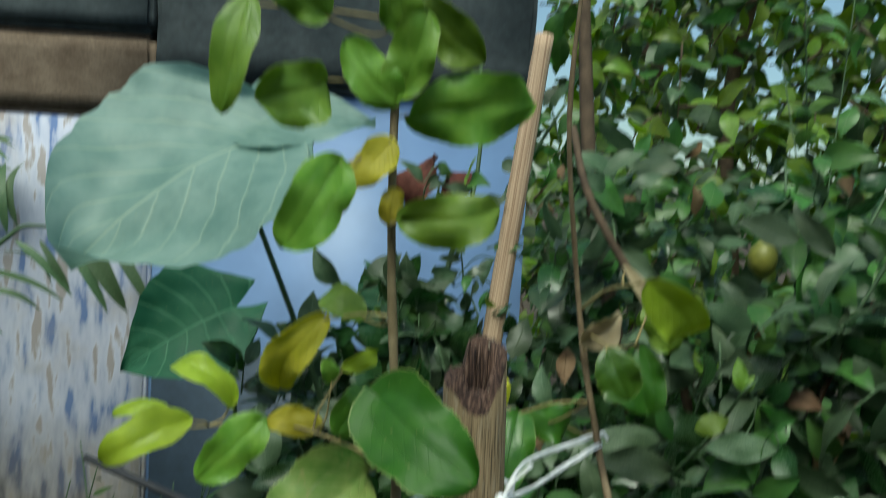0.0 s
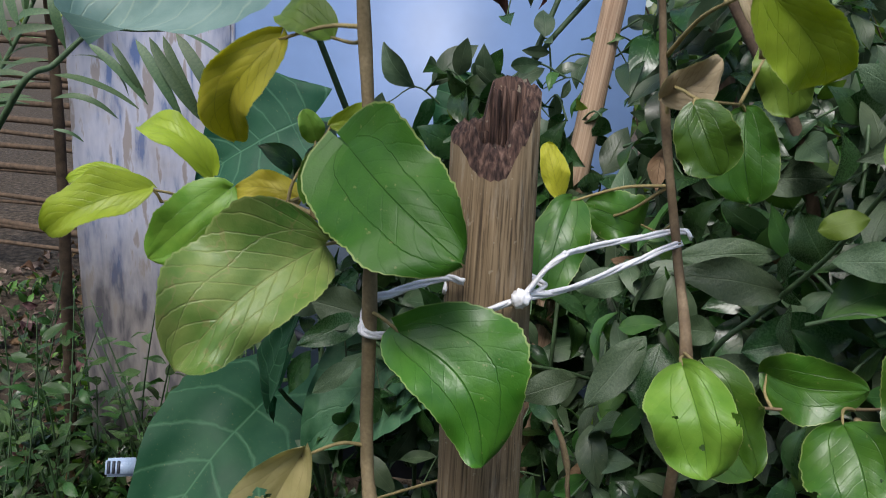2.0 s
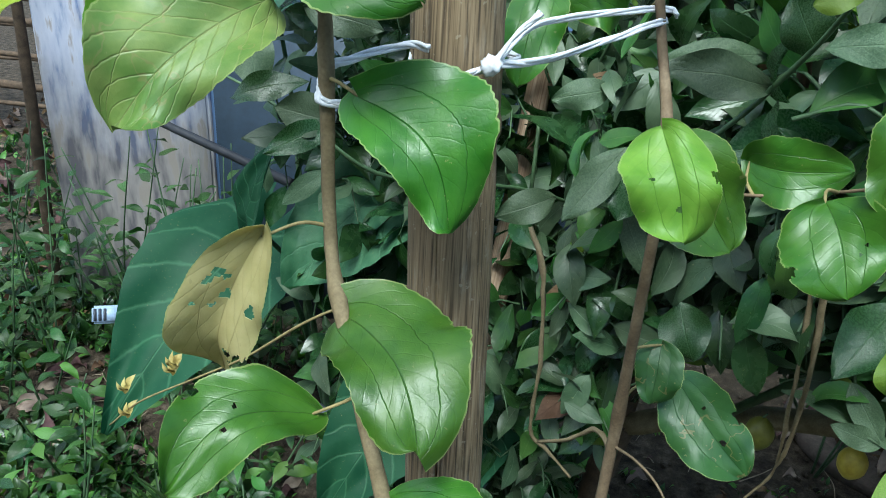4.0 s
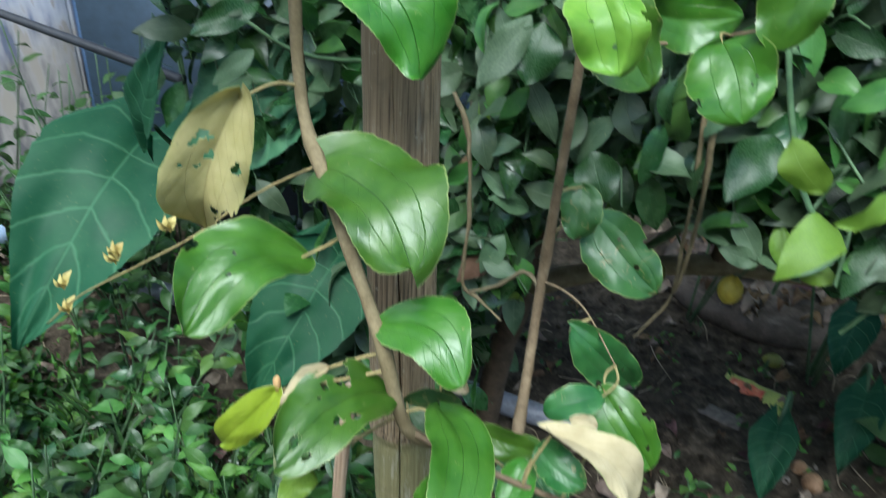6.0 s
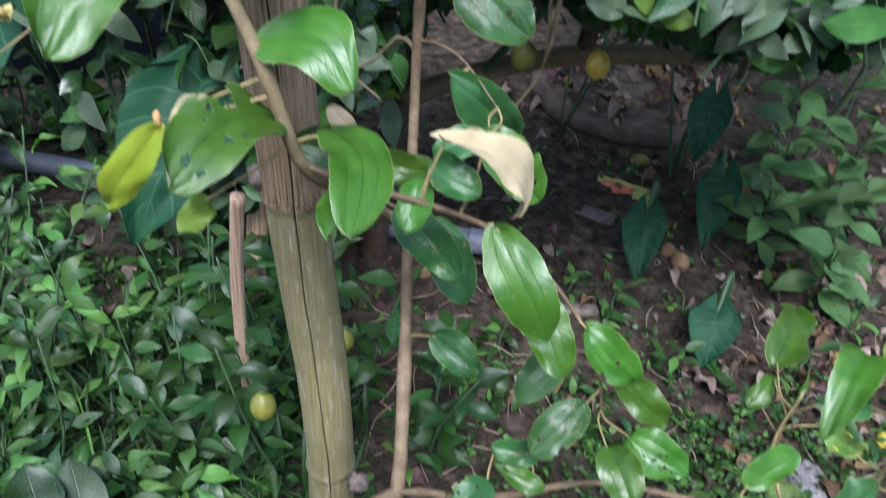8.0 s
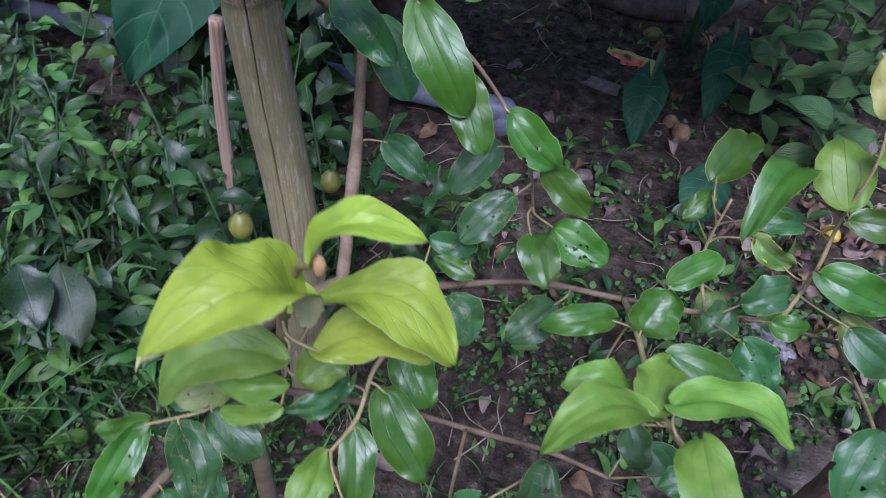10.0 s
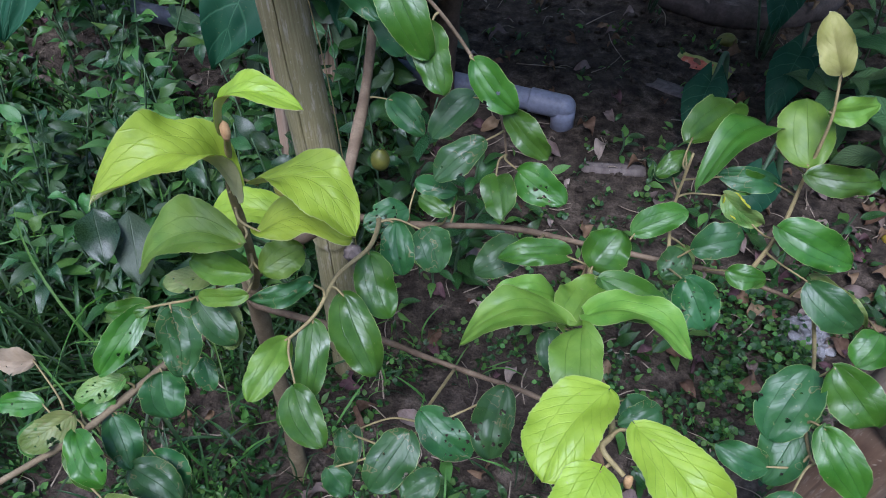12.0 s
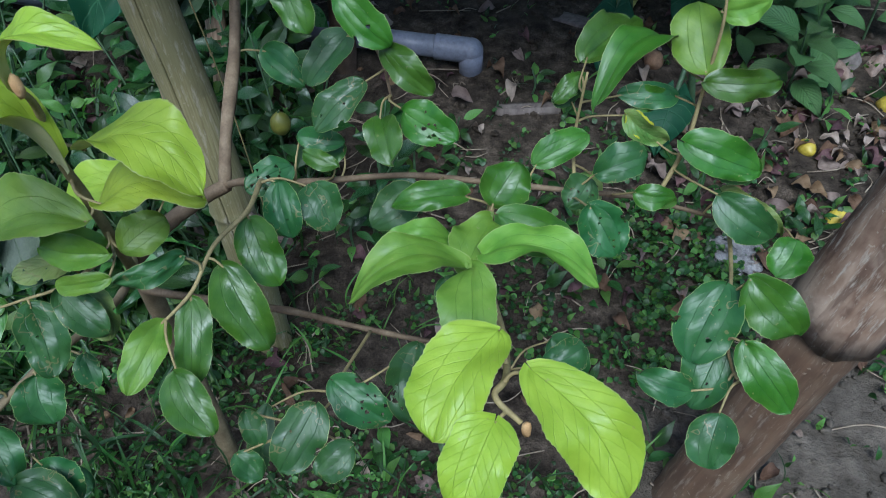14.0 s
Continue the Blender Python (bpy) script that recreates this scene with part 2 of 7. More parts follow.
PINK_BARK = plain_material("brown stem bark", [(0.25, (0.088, 0.060, 0.036)), (0.5, (0.160, 0.115, 0.069)), (0.75, (0.245, 0.184, 0.115))], 50, 0.7, 0.4, 0.0008)
FELT_BUD = plain_material("felted bud", [(0.3, (0.38, 0.22, 0.09)), (0.7, (0.55, 0.36, 0.17))], 200, 0.9, 0.6, 0.0006)
GREEN_STEM = plain_material("green stem", [(0.3, (0.035, 0.07, 0.03)), (0.7, (0.08, 0.14, 0.06))], 60, 0.6, 0.3, 0.0008)
BRICK_LUMP = plain_material("worn brick lump", [(0.3, (0.17, 0.115, 0.085)), (0.7, (0.33, 0.25, 0.20))], 60, 0.9, 0.8, 0.003)
DARK_BARK = plain_material("dark bark", [(0.25, (0.05, 0.035, 0.025)), (0.7, (0.13, 0.09, 0.06))], 40, 0.85, 0.7, 0.002)


def streaked(name, stops, along=3.0, across=90.0, rough=0.8, bump=0.6, depth=0.0012, patches=None, mildew=0.0):
    """Fibres that run along the local z axis."""
    m, n, links, p = graph(name)
    tc = n.new("ShaderNodeTexCoord")
    mp = n.new("ShaderNodeMapping")
    mp.inputs["Scale"].default_value = (across, across, along)
    links.new(tc.outputs["Object"], mp.inputs[0])
    t = n.new("ShaderNodeTexNoise")
    t.inputs["Scale"].default_value, t.inputs["Detail"].default_value = 1.0, 6
    links.new(mp.outputs[0], t.inputs["Vector"])
    big = noise_node(n, links, 14, 5)
    col = ramp_node(n, links, t.outputs[0], stops).outputs[0]
    if patches:
        col = mix_node(n, links, ramp_node(n, links, big.outputs[0], [(0.45, (0, 0, 0)), (0.62, (0.75, 0.75, 0.75))]).outputs[0], col, patches)
    mp2 = n.new("ShaderNodeMapping")
    mp2.inputs["Scale"].default_value = (across * 1.5, across * 1.5, along * 0.5)
    links.new(tc.outputs["Object"], mp2.inputs[0])
    t2 = n.new("ShaderNodeTexNoise")
    t2.inputs["Scale"].default_value, t2.inputs["Detail"].default_value = 1.0, 4
    links.new(mp2.outputs[0], t2.inputs["Vector"])
    cracks = ramp_node(n, links, t2.outputs[0], [(0.58, (0, 0, 0)), (0.68, (0.75, 0.75, 0.75))]).outputs[0]
    col = mix_node(n, links, cracks, col, stops[0][1])
    dots = noise_node(n, links, 170, 3)
    col = mix_node(n, links, math_node(n, links, "MULTIPLY", math_node(n, links, "GREATER_THAN", dots.outputs[0], 0.68), 0.4), col, (0.42, 0.37, 0.27))
    if mildew:
        # pale flecks drawn out along the fibres and dark weather stains
        mp3 = n.new("ShaderNodeMapping")
        mp3.inputs["Scale"].default_value = (150, 150, 26)
        links.new(tc.outputs["Object"], mp3.inputs[0])
        fl = n.new("ShaderNodeTexNoise")
        fl.inputs["Scale"].default_value, fl.inputs["Detail"].default_value, fl.inputs["Roughness"].default_value = 1.0, 7, 0.7
        links.new(mp3.outputs[0], fl.inputs["Vector"])
        col = mix_node(n, links, ramp_node(n, links, fl.outputs[0], [(0.54, (0, 0, 0)), (0.66, (mildew, mildew, mildew))]).outputs[0], col, (0.44, 0.40, 0.32))
        st = noise_node(n, links, 22, 6, rough=0.65)
        col = mix_node(n, links, ramp_node(n, links, st.outputs[0], [(0.56, (0, 0, 0)), (0.72, (0.45, 0.45, 0.45))]).outputs[0], col, (0.075, 0.060, 0.034))
    links.new(col, p.inputs["Base Color"])
    p.inputs["Roughness"].default_value = rough
    bump_node(n, links, math_node(n, links, "MULTIPLY_ADD", dots.outputs[0], 0.3, t.outputs[0]), bump, depth, p)
    return m


BAMBOO = streaked("weathered bamboo", [(0.34, (0.062, 0.042, 0.023)), (0.50, (0.225, 0.158, 0.088)), (0.70, (0.335, 0.248, 0.148))], 11.0, 560, bump=0.5, depth=0.0007, patches=(0.205, 0.148, 0.083), mildew=0.25)
BAMBOO_SMOOTH = streaked("olive bamboo skin", [(0.30, (0.160, 0.140, 0.060)), (0.50, (0.238, 0.208, 0.098)), (0.70, (0.305, 0.268, 0.140))], 7.0, 420, 0.6, 0.25, 0.0005, patches=(0.180, 0.166, 0.078), mildew=0.6)
BAMBOO_CUT = streaked("rotten bamboo cut", [(0.36, (0.022, 0.011, 0.009)), (0.52, (0.085, 0.046, 0.034)), (0.68, (0.19, 0.115, 0.085))], 40, 420, 0.9, 1.0, 0.003)
POLE = streaked("peeled pole", [(0.34, (0.26, 0.165, 0.105)), (0.5, (0.42, 0.29, 0.195)), (0.66, (0.54, 0.40, 0.285))], 4, 260)
LOG = streaked("brown bamboo log", [(0.3, (0.060, 0.034, 0.020)), (0.55, (0.118, 0.070, 0.040)), (0.75, (0.180, 0.112, 0.068))], 4, 60, 0.7, 0.5, 0.001, patches=(0.15, 0.10, 0.06), mildew=0.25)
SHEATH = streaked("dry bamboo sheath", [(0.34, (0.085, 0.048, 0.030)), (0.5, (0.205, 0.132, 0.085)), (0.66, (0.36, 0.265, 0.185))], 14, 40, 0.9, 0.8, 0.003, patches=(0.40, 0.305, 0.220), mildew=0.7)
PLANK = streaked("grey plank", [(0.3, (0.09, 0.07, 0.06)), (0.7, (0.20, 0.165, 0.14))], 4, 60, 0.9, 0.8)


PALE_FIBRE = plain_material("pale torn fibre", [(0.3, (0.34, 0.30, 0.26)), (0.7, (0.58, 0.54, 0.48))], 60, 0.9, 0.5, 0.001)


def wall_paint():
    m, n, links, p = graph("flaking limewash")
    tc = n.new("ShaderNodeTexCoord")
    mp = n.new("ShaderNodeMapping")
    mp.inputs["Scale"].default_value = (30, 30, 7)
    links.new(tc.outputs["Object"], mp.inputs[0])
    st = n.new("ShaderNodeTexNoise")
    st.inputs["Scale"].default_value, st.inputs["Detail"].default_value = 1.0, 12
    links.new(mp.outputs[0], st.inputs["Vector"])
    big = noise_node(n, links, 5, 6)
    col = ramp_node(n, links, st.outputs[0], [(0.36, (0.13, 0.19, 0.38)), (0.41, (0.31, 0.345, 0.49)), (0.47, (0.43, 0.45, 0.575)), (0.58, (0.51, 0.52, 0.63)), (0.63, (0.33, 0.295, 0.30))]).outputs[0]
    col = mix_node(n, links, ramp_node(n, links, big.outputs[0], [(0.58, (0, 0, 0)), (0.72, (0.45, 0.45, 0.45))]).outputs[0], col, (0.34, 0.29, 0.26))
    # bare brown plaster shows near the foot
    sep = n.new("ShaderNodeSeparateXYZ")
    links.new(tc.outputs["Object"], sep.inputs[0])
    foot = math_node(n, links, "MULTIPLY_ADD", big.outputs[0], 0.5, math_node(n, links, "MULTIPLY", sep.outputs[2], -1.2))
    fade = ramp_node(n, links, math_node(n, links, "ADD", foot, 0.78), [(0.0, (0, 0, 0)), (0.35, (0.85, 0.85, 0.85))]).outputs[0]
    dirt = ramp_node(n, links, st.outputs[0], [(0.38, (0.10, 0.080, 0.064)), (0.62, (0.27, 0.235, 0.205))]).outputs[0]
    col = mix_node(n, links, fade, col, dirt)
    head = math_node(n, links, "MULTIPLY_ADD", big.outputs[0], 0.6, math_node(n, links, "MULTIPLY_ADD", sep.outputs[2], 1.6, -2.95))
    col = mix_node(n, links, ramp_node(n, links, head, [(0.0, (0, 0, 0)), (0.25, (0.85, 0.85, 0.85))]).outputs[0], col, (0.27, 0.215, 0.17))
    links.new(col, p.inputs["Base Color"])
    p.inputs["Roughness"].default_value = 0.9
    bump_node(n, links, math_node(n, links, "ADD", st.outputs[0], big.outputs[0]), 0.5, 0.004, p)
    return m


WALL = wall_paint()
BLUE = plain_material("blue painted sheet", [(0.3, (0.140, 0.222, 0.41)), (0.7, (0.158, 0.247, 0.445))], 0.4, 0.45, 0.05, 0.002, detail=2.0)
SLATE = plain_material("dark slate blue", [(0.3, (0.020, 0.034, 0.056)), (0.7, (0.034, 0.054, 0.084))], 5, 0.6, 0.2, 0.002)
BEAM = plain_material("dark concrete", [(0.3, (0.022, 0.030, 0.036)), (0.7, (0.070, 0.082, 0.088))], 6, 0.9, 0.5, 0.004)
CONCRETE = plain_material("grey concrete", [(0.3, (0.15, 0.135, 0.12)), (0.7, (0.30, 0.27, 0.245))], 9, 0.9, 0.7, 0.004)
RENDER = plain_material("brown render", [(0.3, (0.10, 0.070, 0.050)), (0.7, (0.20, 0.150, 0.112))], 12, 0.9, 0.8, 0.005)
SLAB_TOP = plain_material("littered concrete", [(0.3, (0.055, 0.042, 0.034)), (0.55, (0.135, 0.105, 0.087)), (0.75, (0.24, 0.195, 0.165))], 22, 0.95, 1.0, 0.008)
RING = plain_material("dirty concrete", [(0.3, (0.045, 0.036, 0.030)), (0.7, (0.15, 0.118, 0.098))], 14, 0.9, 0.8, 0.006)
PVC = plain_material("grey pvc", [(0.3, (0.155, 0.164, 0.205)), (0.7, (0.225, 0.235, 0.29))], 12, 0.4, 0.1, 0.0008)
BLACK_ROD = plain_material("dark iron", [(0.3, (0.008, 0.009, 0.013)), (0.7, (0.024, 0.025, 0.032))], 40, 0.6, 0.4, 0.001)
STRING = plain_material("white string", [(0.3, (0.68, 0.69, 0.73)), (0.7, (0.84, 0.84, 0.87))], 90, 0.55, 0.5, 0.0008)
LEMON_GREEN = plain_material("unripe lemon", [(0.3, (0.115, 0.125, 0.018)), (0.7, (0.21, 0.205, 0.036))], 12, 0.45, 0.4, 0.0008)
LEMON_RIPE = plain_material("ripe lemon", [(0.3, (0.42, 0.33, 0.03)), (0.7, (0.62, 0.48, 0.07))], 14, 0.45, 0.4, 0.0008, spread=0.3)
BALL_BROWN = plain_material("rotting fruit", [(0.3, (0.16, 0.09, 0.05)), (0.7, (0.36, 0.22, 0.13))], 30, 0.7, 0.5, 0.001)
STONE = plain_material("field stone", [(0.3, (0.12, 0.10, 0.085)), (0.7, (0.27, 0.235, 0.205))], 20, 0.9, 0.8, 0.003, spread=0.5)
BRICK = plain_material("old brick", [(0.3, (0.20, 0.08, 0.06)), (0.7, (0.34, 0.16, 0.12))], 20, 0.9, 0.7, 0.002)
LABEL_BLUE = plain_material("pale blue plastic", [(0.3, (0.30, 0.40, 0.58)), (0.7, (0.40, 0.50, 0.68))], 25, 0.4, 0.1, 0.0006)
DARK_PRINT = plain_material("dark print", [(0.3, (0.02, 0.025, 0.04)), (0.7, (0.06, 0.07, 0.09))], 20, 0.5, 0.1, 0.0005)
FOIL_GREEN = plain_material("green wrapper foil", [(0.3, (0.20, 0.26, 0.05)), (0.7, (0.45, 0.46, 0.12))], 25, 0.35, 0.6, 0.002)
FOIL_RED = plain_material("red wrapper print", [(0.35, (0.45, 0.06, 0.03)), (0.6, (0.60, 0.20, 0.10)), (0.75, (0.7, 0.55, 0.45))], 60, 0.4, 0.3, 0.001)
POLY = plain_material("clear wrap", [(0.3, (0.12, 0.115, 0.11)), (0.6, (0.28, 0.27, 0.26)), (0.75, (0.5, 0.5, 0.5))], 40, 0.25, 1.0, 0.006)
FLOWER = plain_material("yellow floret", [(0.3, (0.30, 0.22, 0.06)), (0.7, (0.48, 0.42, 0.15))], 60, 0.6, 0.3, 0.001)


def soil_material():
    m, n, links, p = graph("damp garden soil")
    big = noise_node(n, links, 3.5, 6)
    mid = noise_node(n, links, 30, 10, rough=0.65)
    fine = noise_node(n, links, 260, 8, rough=0.75)
    col = ramp_node(n, links, mid.outputs[0], [(0.32, (0.009, 0.007, 0.005)), (0.52, (0.070, 0.054, 0.039)), (0.7, (0.180, 0.142, 0.106))]).outputs[0]
    col = mix_node(n, links, 0.75, col, ramp_node(n, links, fine.outputs[0], [(0.3, (0.12, 0.12, 0.12)), (0.7, (0.85, 0.85, 0.85))]).outputs[0], "OVERLAY")
    col = mix_node(n, links, ramp_node(n, links, big.outputs[0], [(0.45, (0, 0, 0)), (0.7, (0.5, 0.5, 0.5))]).outputs[0], col, (0.088, 0.070, 0.053))
    # paler trodden mud beside the log
    xyz = n.new("ShaderNodeSeparateXYZ")
    links.new(n.new("ShaderNodeTexCoord").outputs["Object"], xyz.inputs[0])
    dx = math_node(n, links, "ADD", xyz.outputs[0], -1.12)
    dy = math_node(n, links, "ADD", xyz.outputs[1], -0.38)
    away = math_node(n, links, "SQRT", math_node(n, links, "MULTIPLY_ADD", dx, dx, math_node(n, links, "MULTIPLY", dy, dy)))
    edge = math_node(n, links, "MULTIPLY_ADD", away, -3.2, math_node(n, links, "MULTIPLY_ADD", big.outputs[0], 1.6, 1.05))
    mud = math_node(n, links, "MINIMUM", math_node(n, links, "MAXIMUM", edge, 0.0), 0.85)
    col = mix_node(n, links, mud, col, ramp_node(n, links, mid.outputs[0], [(0.3, (0.085, 0.072, 0.055)), (0.7, (0.225, 0.192, 0.152))]).outputs[0])
    links.new(col, p.inputs["Base Color"])
    p.inputs["Specular IOR Level"].default_value = 0.12
    rr = math_node(n, links, "MULTIPLY_ADD", big.outputs[0], 0.5, 0.55)
    links.new(rr, p.inputs["Roughness"])
    h = math_node(n, links, "MULTIPLY_ADD", fine.outputs[0], 0.25, mid.outputs[0])
    bump_node(n, links, h, 1.0, 0.02, p)
    return m


SOIL = soil_material()

# ---- building helpers ----
def part(name, bm, material, parent=None, label=""):
    me = bpy.data.meshes.new(name)
    bm.to_mesh(me)
    bm.free()
    for mat in material if isinstance(material, (list, tuple)) else [material]:
        me.materials.append(mat)
    for f in me.polygons:
        f.use_smooth = True
    ob = new(name, me)
    ob.parent = parent
    return tagged(ob, label) if label else ob


def thing(name, label, category, at=(0, 0, 0), group="", kind=""):
    ob = tagged(new(name), label, category, group, kind)
    ob.location = at
    return ob


def smooth_line(points, steps=5):
    """A curve through a few places (Catmull-Rom)."""
    p = [Vector(q) for q in points]
    if len(p) < 3:
        return [p[0].lerp(p[-1], i / steps) for i in range(steps + 1)]
    p = [p[0] * 2 - p[1], *p, p[-1] * 2 - p[-2]]
    out = []
    for i in range(1, len(p) - 2):
        a, b, c, d = p[i - 1:i + 3]
        for k in range(steps):
            t = k / steps
            out.append(0.5 * ((2 * b) + (c - a) * t + (2 * a - 5 * b + 4 * c - d) * t * t + (3 * b - a - 3 * c + d) * t ** 3))
    return out + [p[-2]]


def tube(bm, line, r0, r1, sides=8, knots=(), rough=0.0, cap=True, uv=None):
    """A tapering limb along a line; knots: (place along 0..1, swelling)."""
    rings, n = [], len(line)
    side = Vector((0.31, 0.77, 0.55))
    for i, c in enumerate(line):
        t = (line[min(i + 1, n - 1)] - line[max(i - 1, 0)]).normalized()
        x = (side - t * side.dot(t)).normalized()
        y = t.cross(x)
        side = x
        f = i / (n - 1)
        r = r0 + (r1 - r0) * f
        for at, swell in knots:
            r *= 1 + swell * math.exp(-((f - at) / 0.02) ** 2)
        ring = []
        for k in range(sides):
            a = 2 * math.pi * k / sides
            rr = r * (1 + rough * noise.noise(c * 60 + Vector((k * 1.7, 0, 0))))
            ring.append(bm.verts.new(c + (x * math.cos(a) + y * math.sin(a)) * rr))
        rings.append(ring)
    for a, b in zip(rings, rings[1:]):
        for k in range(sides):
            bm.faces.new((a[k], a[(k + 1) % sides], b[(k + 1) % sides], b[k]))
    if cap:
        bm.faces.new(list(reversed(rings[0])))
        bm.faces.new(rings[-1])
    return bm


def limb(name, points, r0, r1, material, parent, sides=9, knots=(), rough=0.12, steps=6, label=""):
    bm = bmesh.new()
    tube(bm, smooth_line(points, steps), r0, r1, sides, knots, rough)
    return part(name, bm, material, parent, label)


def ovate(v, blunt=0.62, skew=0.85):
    """Half width of a blade along its length, at most 1."""
    s = max(0.0, math.sin(math.pi * v ** skew))
    return s ** blunt


def broad(v, a=0.34, p=2.2):
    """Half width of a broad leaf: widest at a, drawn to a short tip."""
    if v < a:
        return math.sqrt(max(0.0, 1 - (1 - v / a) ** 2))
    return max(0.0, 1 - ((v - a) / (1 - a)) ** p) ** 0.56


def blade(bm, uvl, m, length, width, bend=0.15, cup=0.12, wave=0.03, teeth=0.0, nu=8, nv=12, shape=ovate, seed=0, mat=0, lift=0.0, flip=False, holes=(), ribs=0.0, uneven=0.0, skew=0.0, sway=0.0, fold=0.0, twist=0.0, heart=0.0, ruffle=0.0):
    """One leaf sheet from the origin of m along its y axis, facing z."""
    rows = []
    ph = seed * 2.399
    for j in range(nv + 1):
        v = j / nv
        h = shape(v) * width / 2 * (1 + teeth * (1 if j % 2 else -1))
        h = max(h, width * 0.012)
        lobe = [1 + uneven * noise.noise(Vector((v * 6, seed * 1.3 + q, 0.5))) + 0.5 * uneven * noise.noise(Vector((v * 17, seed * 1.3 + q, 3.5))) for q in (0, 40)]
        row = []
        for i in range(nu + 1):
            u = 2 * i / nu - 1
            z = -bend * length * (v - 0.5) ** 2 * 4 + bend * length
            z += cup * width * (u * u) * shape(v) * 0.5
            z += wave * width * math.sin(v * 9 + ph + (2 if u > 0 else 0)) * u * u
            z += 0.35 * wave * length * noise.noise(Vector((u * 1.3 + ph, v * 3, seed * 0.37)))
            if ribs:
                for q in (0.0, 0.46, -0.46):
                    z -= ribs * width * math.exp(-((u - q) / 0.15) ** 2) * min(1, 6 * v * (1.05 - v))
            z += fold * width * abs(u) * shape(v) + twist * width * u * (v - 0.4)
            z += ruffle * width * abs(u) ** 3 * math.sin(v * 23 + ph * 2 + (1.3 if u > 0 else 0)) * min(1, 5 * v * (1 - v))
            back = heart * length * abs(u) ** 1.4 * (1 - v) ** 4
            side = 0.03 * width * math.sin(v * 3.1 + ph) + sway * width * math.sin(math.pi * v)
            row.append((bm.verts.new(m @ Vector((u * h * lobe[u > 0] * (1 + (skew if u > 0 else -skew)) + side, v * length - back, z + lift))), (0.5 + u / 2, v)))
        rows.append(row)
    for j in range(nv):
        for i in range(nu):
            cu, cv = 2 * (i + 0.5) / nu - 1, (j + 0.5) / nv
            if any(((cu - a) * width / length / 2) ** 2 + (cv - b) ** 2 < r * r * (1 + 0.5 * math.sin(7 * math.atan2(cv - b, cu - a) + a * 9)) for a, b, r in holes):
                continue
            q = [rows[j][i], rows[j][i + 1], rows[j + 1][i + 1], rows[j + 1][i]]
            if flip:
                q.reverse()
            f = bm.faces.new([e[0] for e in q])
            f.material_index = mat
            for loop, e in zip(f.loops, q):
                loop[uvl].uv = e[1]


def frame_of(base, tip, turn=0.0, towards=(0.25, -0.8, 0.55)):
    """The pose of a leaf: y from base to tip, z its face, turned about its midrib."""
    b, y = Vector(base), (Vector(tip) - Vector(base)).normalized()
    z = Vector(towards).normalized()
    z = (z - y * z.dot(y)).normalized()
    z = Matrix.Rotation(radians(turn), 3, y) @ z
    x = y.cross(z)
    return Matrix.Translation(b) @ Matrix((x, y, z)).transposed().to_4x4()

# ---- ground ----
def ground_height(x, y):
    d = math.hypot(x, y - 1)
    h = 0.012 * noise.noise(Vector((x * 2.3, y * 2.3, 0))) + 0.006 * noise.noise(Vector((x * 9, y * 9, 3)))
    return h * (1 if d < 6 else 0.3) + (0.02 if d < 4 else 0.0)


def axis_marks(lo, hi, near_lo, near_hi, fine, coarse_steps):
    a = [lo + (near_lo - lo) * (i / coarse_steps) ** 0.35 for i in range(coarse_steps)]
    b = list(np.arange(near_lo, near_hi, fine))
    c = [near_hi + (hi - near_hi) * (i / coarse_steps) ** 2.8 for i in range(coarse_steps + 1)]
    return a + b + c


def build_ground():
    xs = axis_marks(-160, 160, -2.6, 2.2, 0.035, 12)
    ys = axis_marks(-160, 160, -1.0, 3.2, 0.035, 12)
    verts = [(x, y, ground_height(x, y) + (0.008 * noise.noise(Vector((x * 30, y * 30, 7))) if abs(x) < 2.6 and -1 < y < 3.2 else 0)) for y in ys for x in xs]
    w = len(xs)
    faces = [(j * w + i, j * w + i + 1, (j + 1) * w + i + 1, (j + 1) * w + i) for j in range(len(ys) - 1) for i in range(w - 1)]
    me = bpy.data.meshes.new("ground")
    me.from_pydata(verts, [], faces)
    me.materials.append(SOIL)
    for f in me.polygons:
        f.use_smooth = True
    return tagged(new("ground", me), "damp dark brown garden soil with crumbs and litter", "soil", kind="structure")


build_ground()


# ---- walls behind the bed ----
def box_bm(sx, sy, sz, bevel=0.01, rough=0.0, cuts=0):
    bm = bmesh.new()
    bmesh.ops.create_cube(bm, size=1)
    for v in bm.verts:
        v.co = Vector((v.co.x * sx, v.co.y * sy, (v.co.z + 0.5) * sz))
    if bevel:
        bmesh.ops.bevel(bm, geom=bm.edges[:], offset=bevel, segments=2, affect="EDGES")
    if cuts:
        bmesh.ops.subdivide_edges(bm, edges=bm.edges[:], cuts=cuts, use_grid_fill=True)
    if rough:
        for v in bm.verts:
            v.co += Vector((noise.noise(v.co * 7), noise.noise(v.co * 7 + Vector((5, 0, 0))), 0)) * rough
    return bm


WALL_YAW = 25.0
WALL_M = pose(-1.44, 1.72, 0, 0, 0, WALL_YAW)


def wall_piece(name, x, y, z, sx, sy, sz, material, label, category, bevel=0.012, rough=0.0, cuts=0, lean=0.0):
    ob = part(name, box_bm(sx, sy, sz, bevel, rough, cuts), material)
    ob.matrix_world = WALL_M @ pose(x, y, z, 0, lean, 0)
    return tagged(ob, label, category, kind="structure")


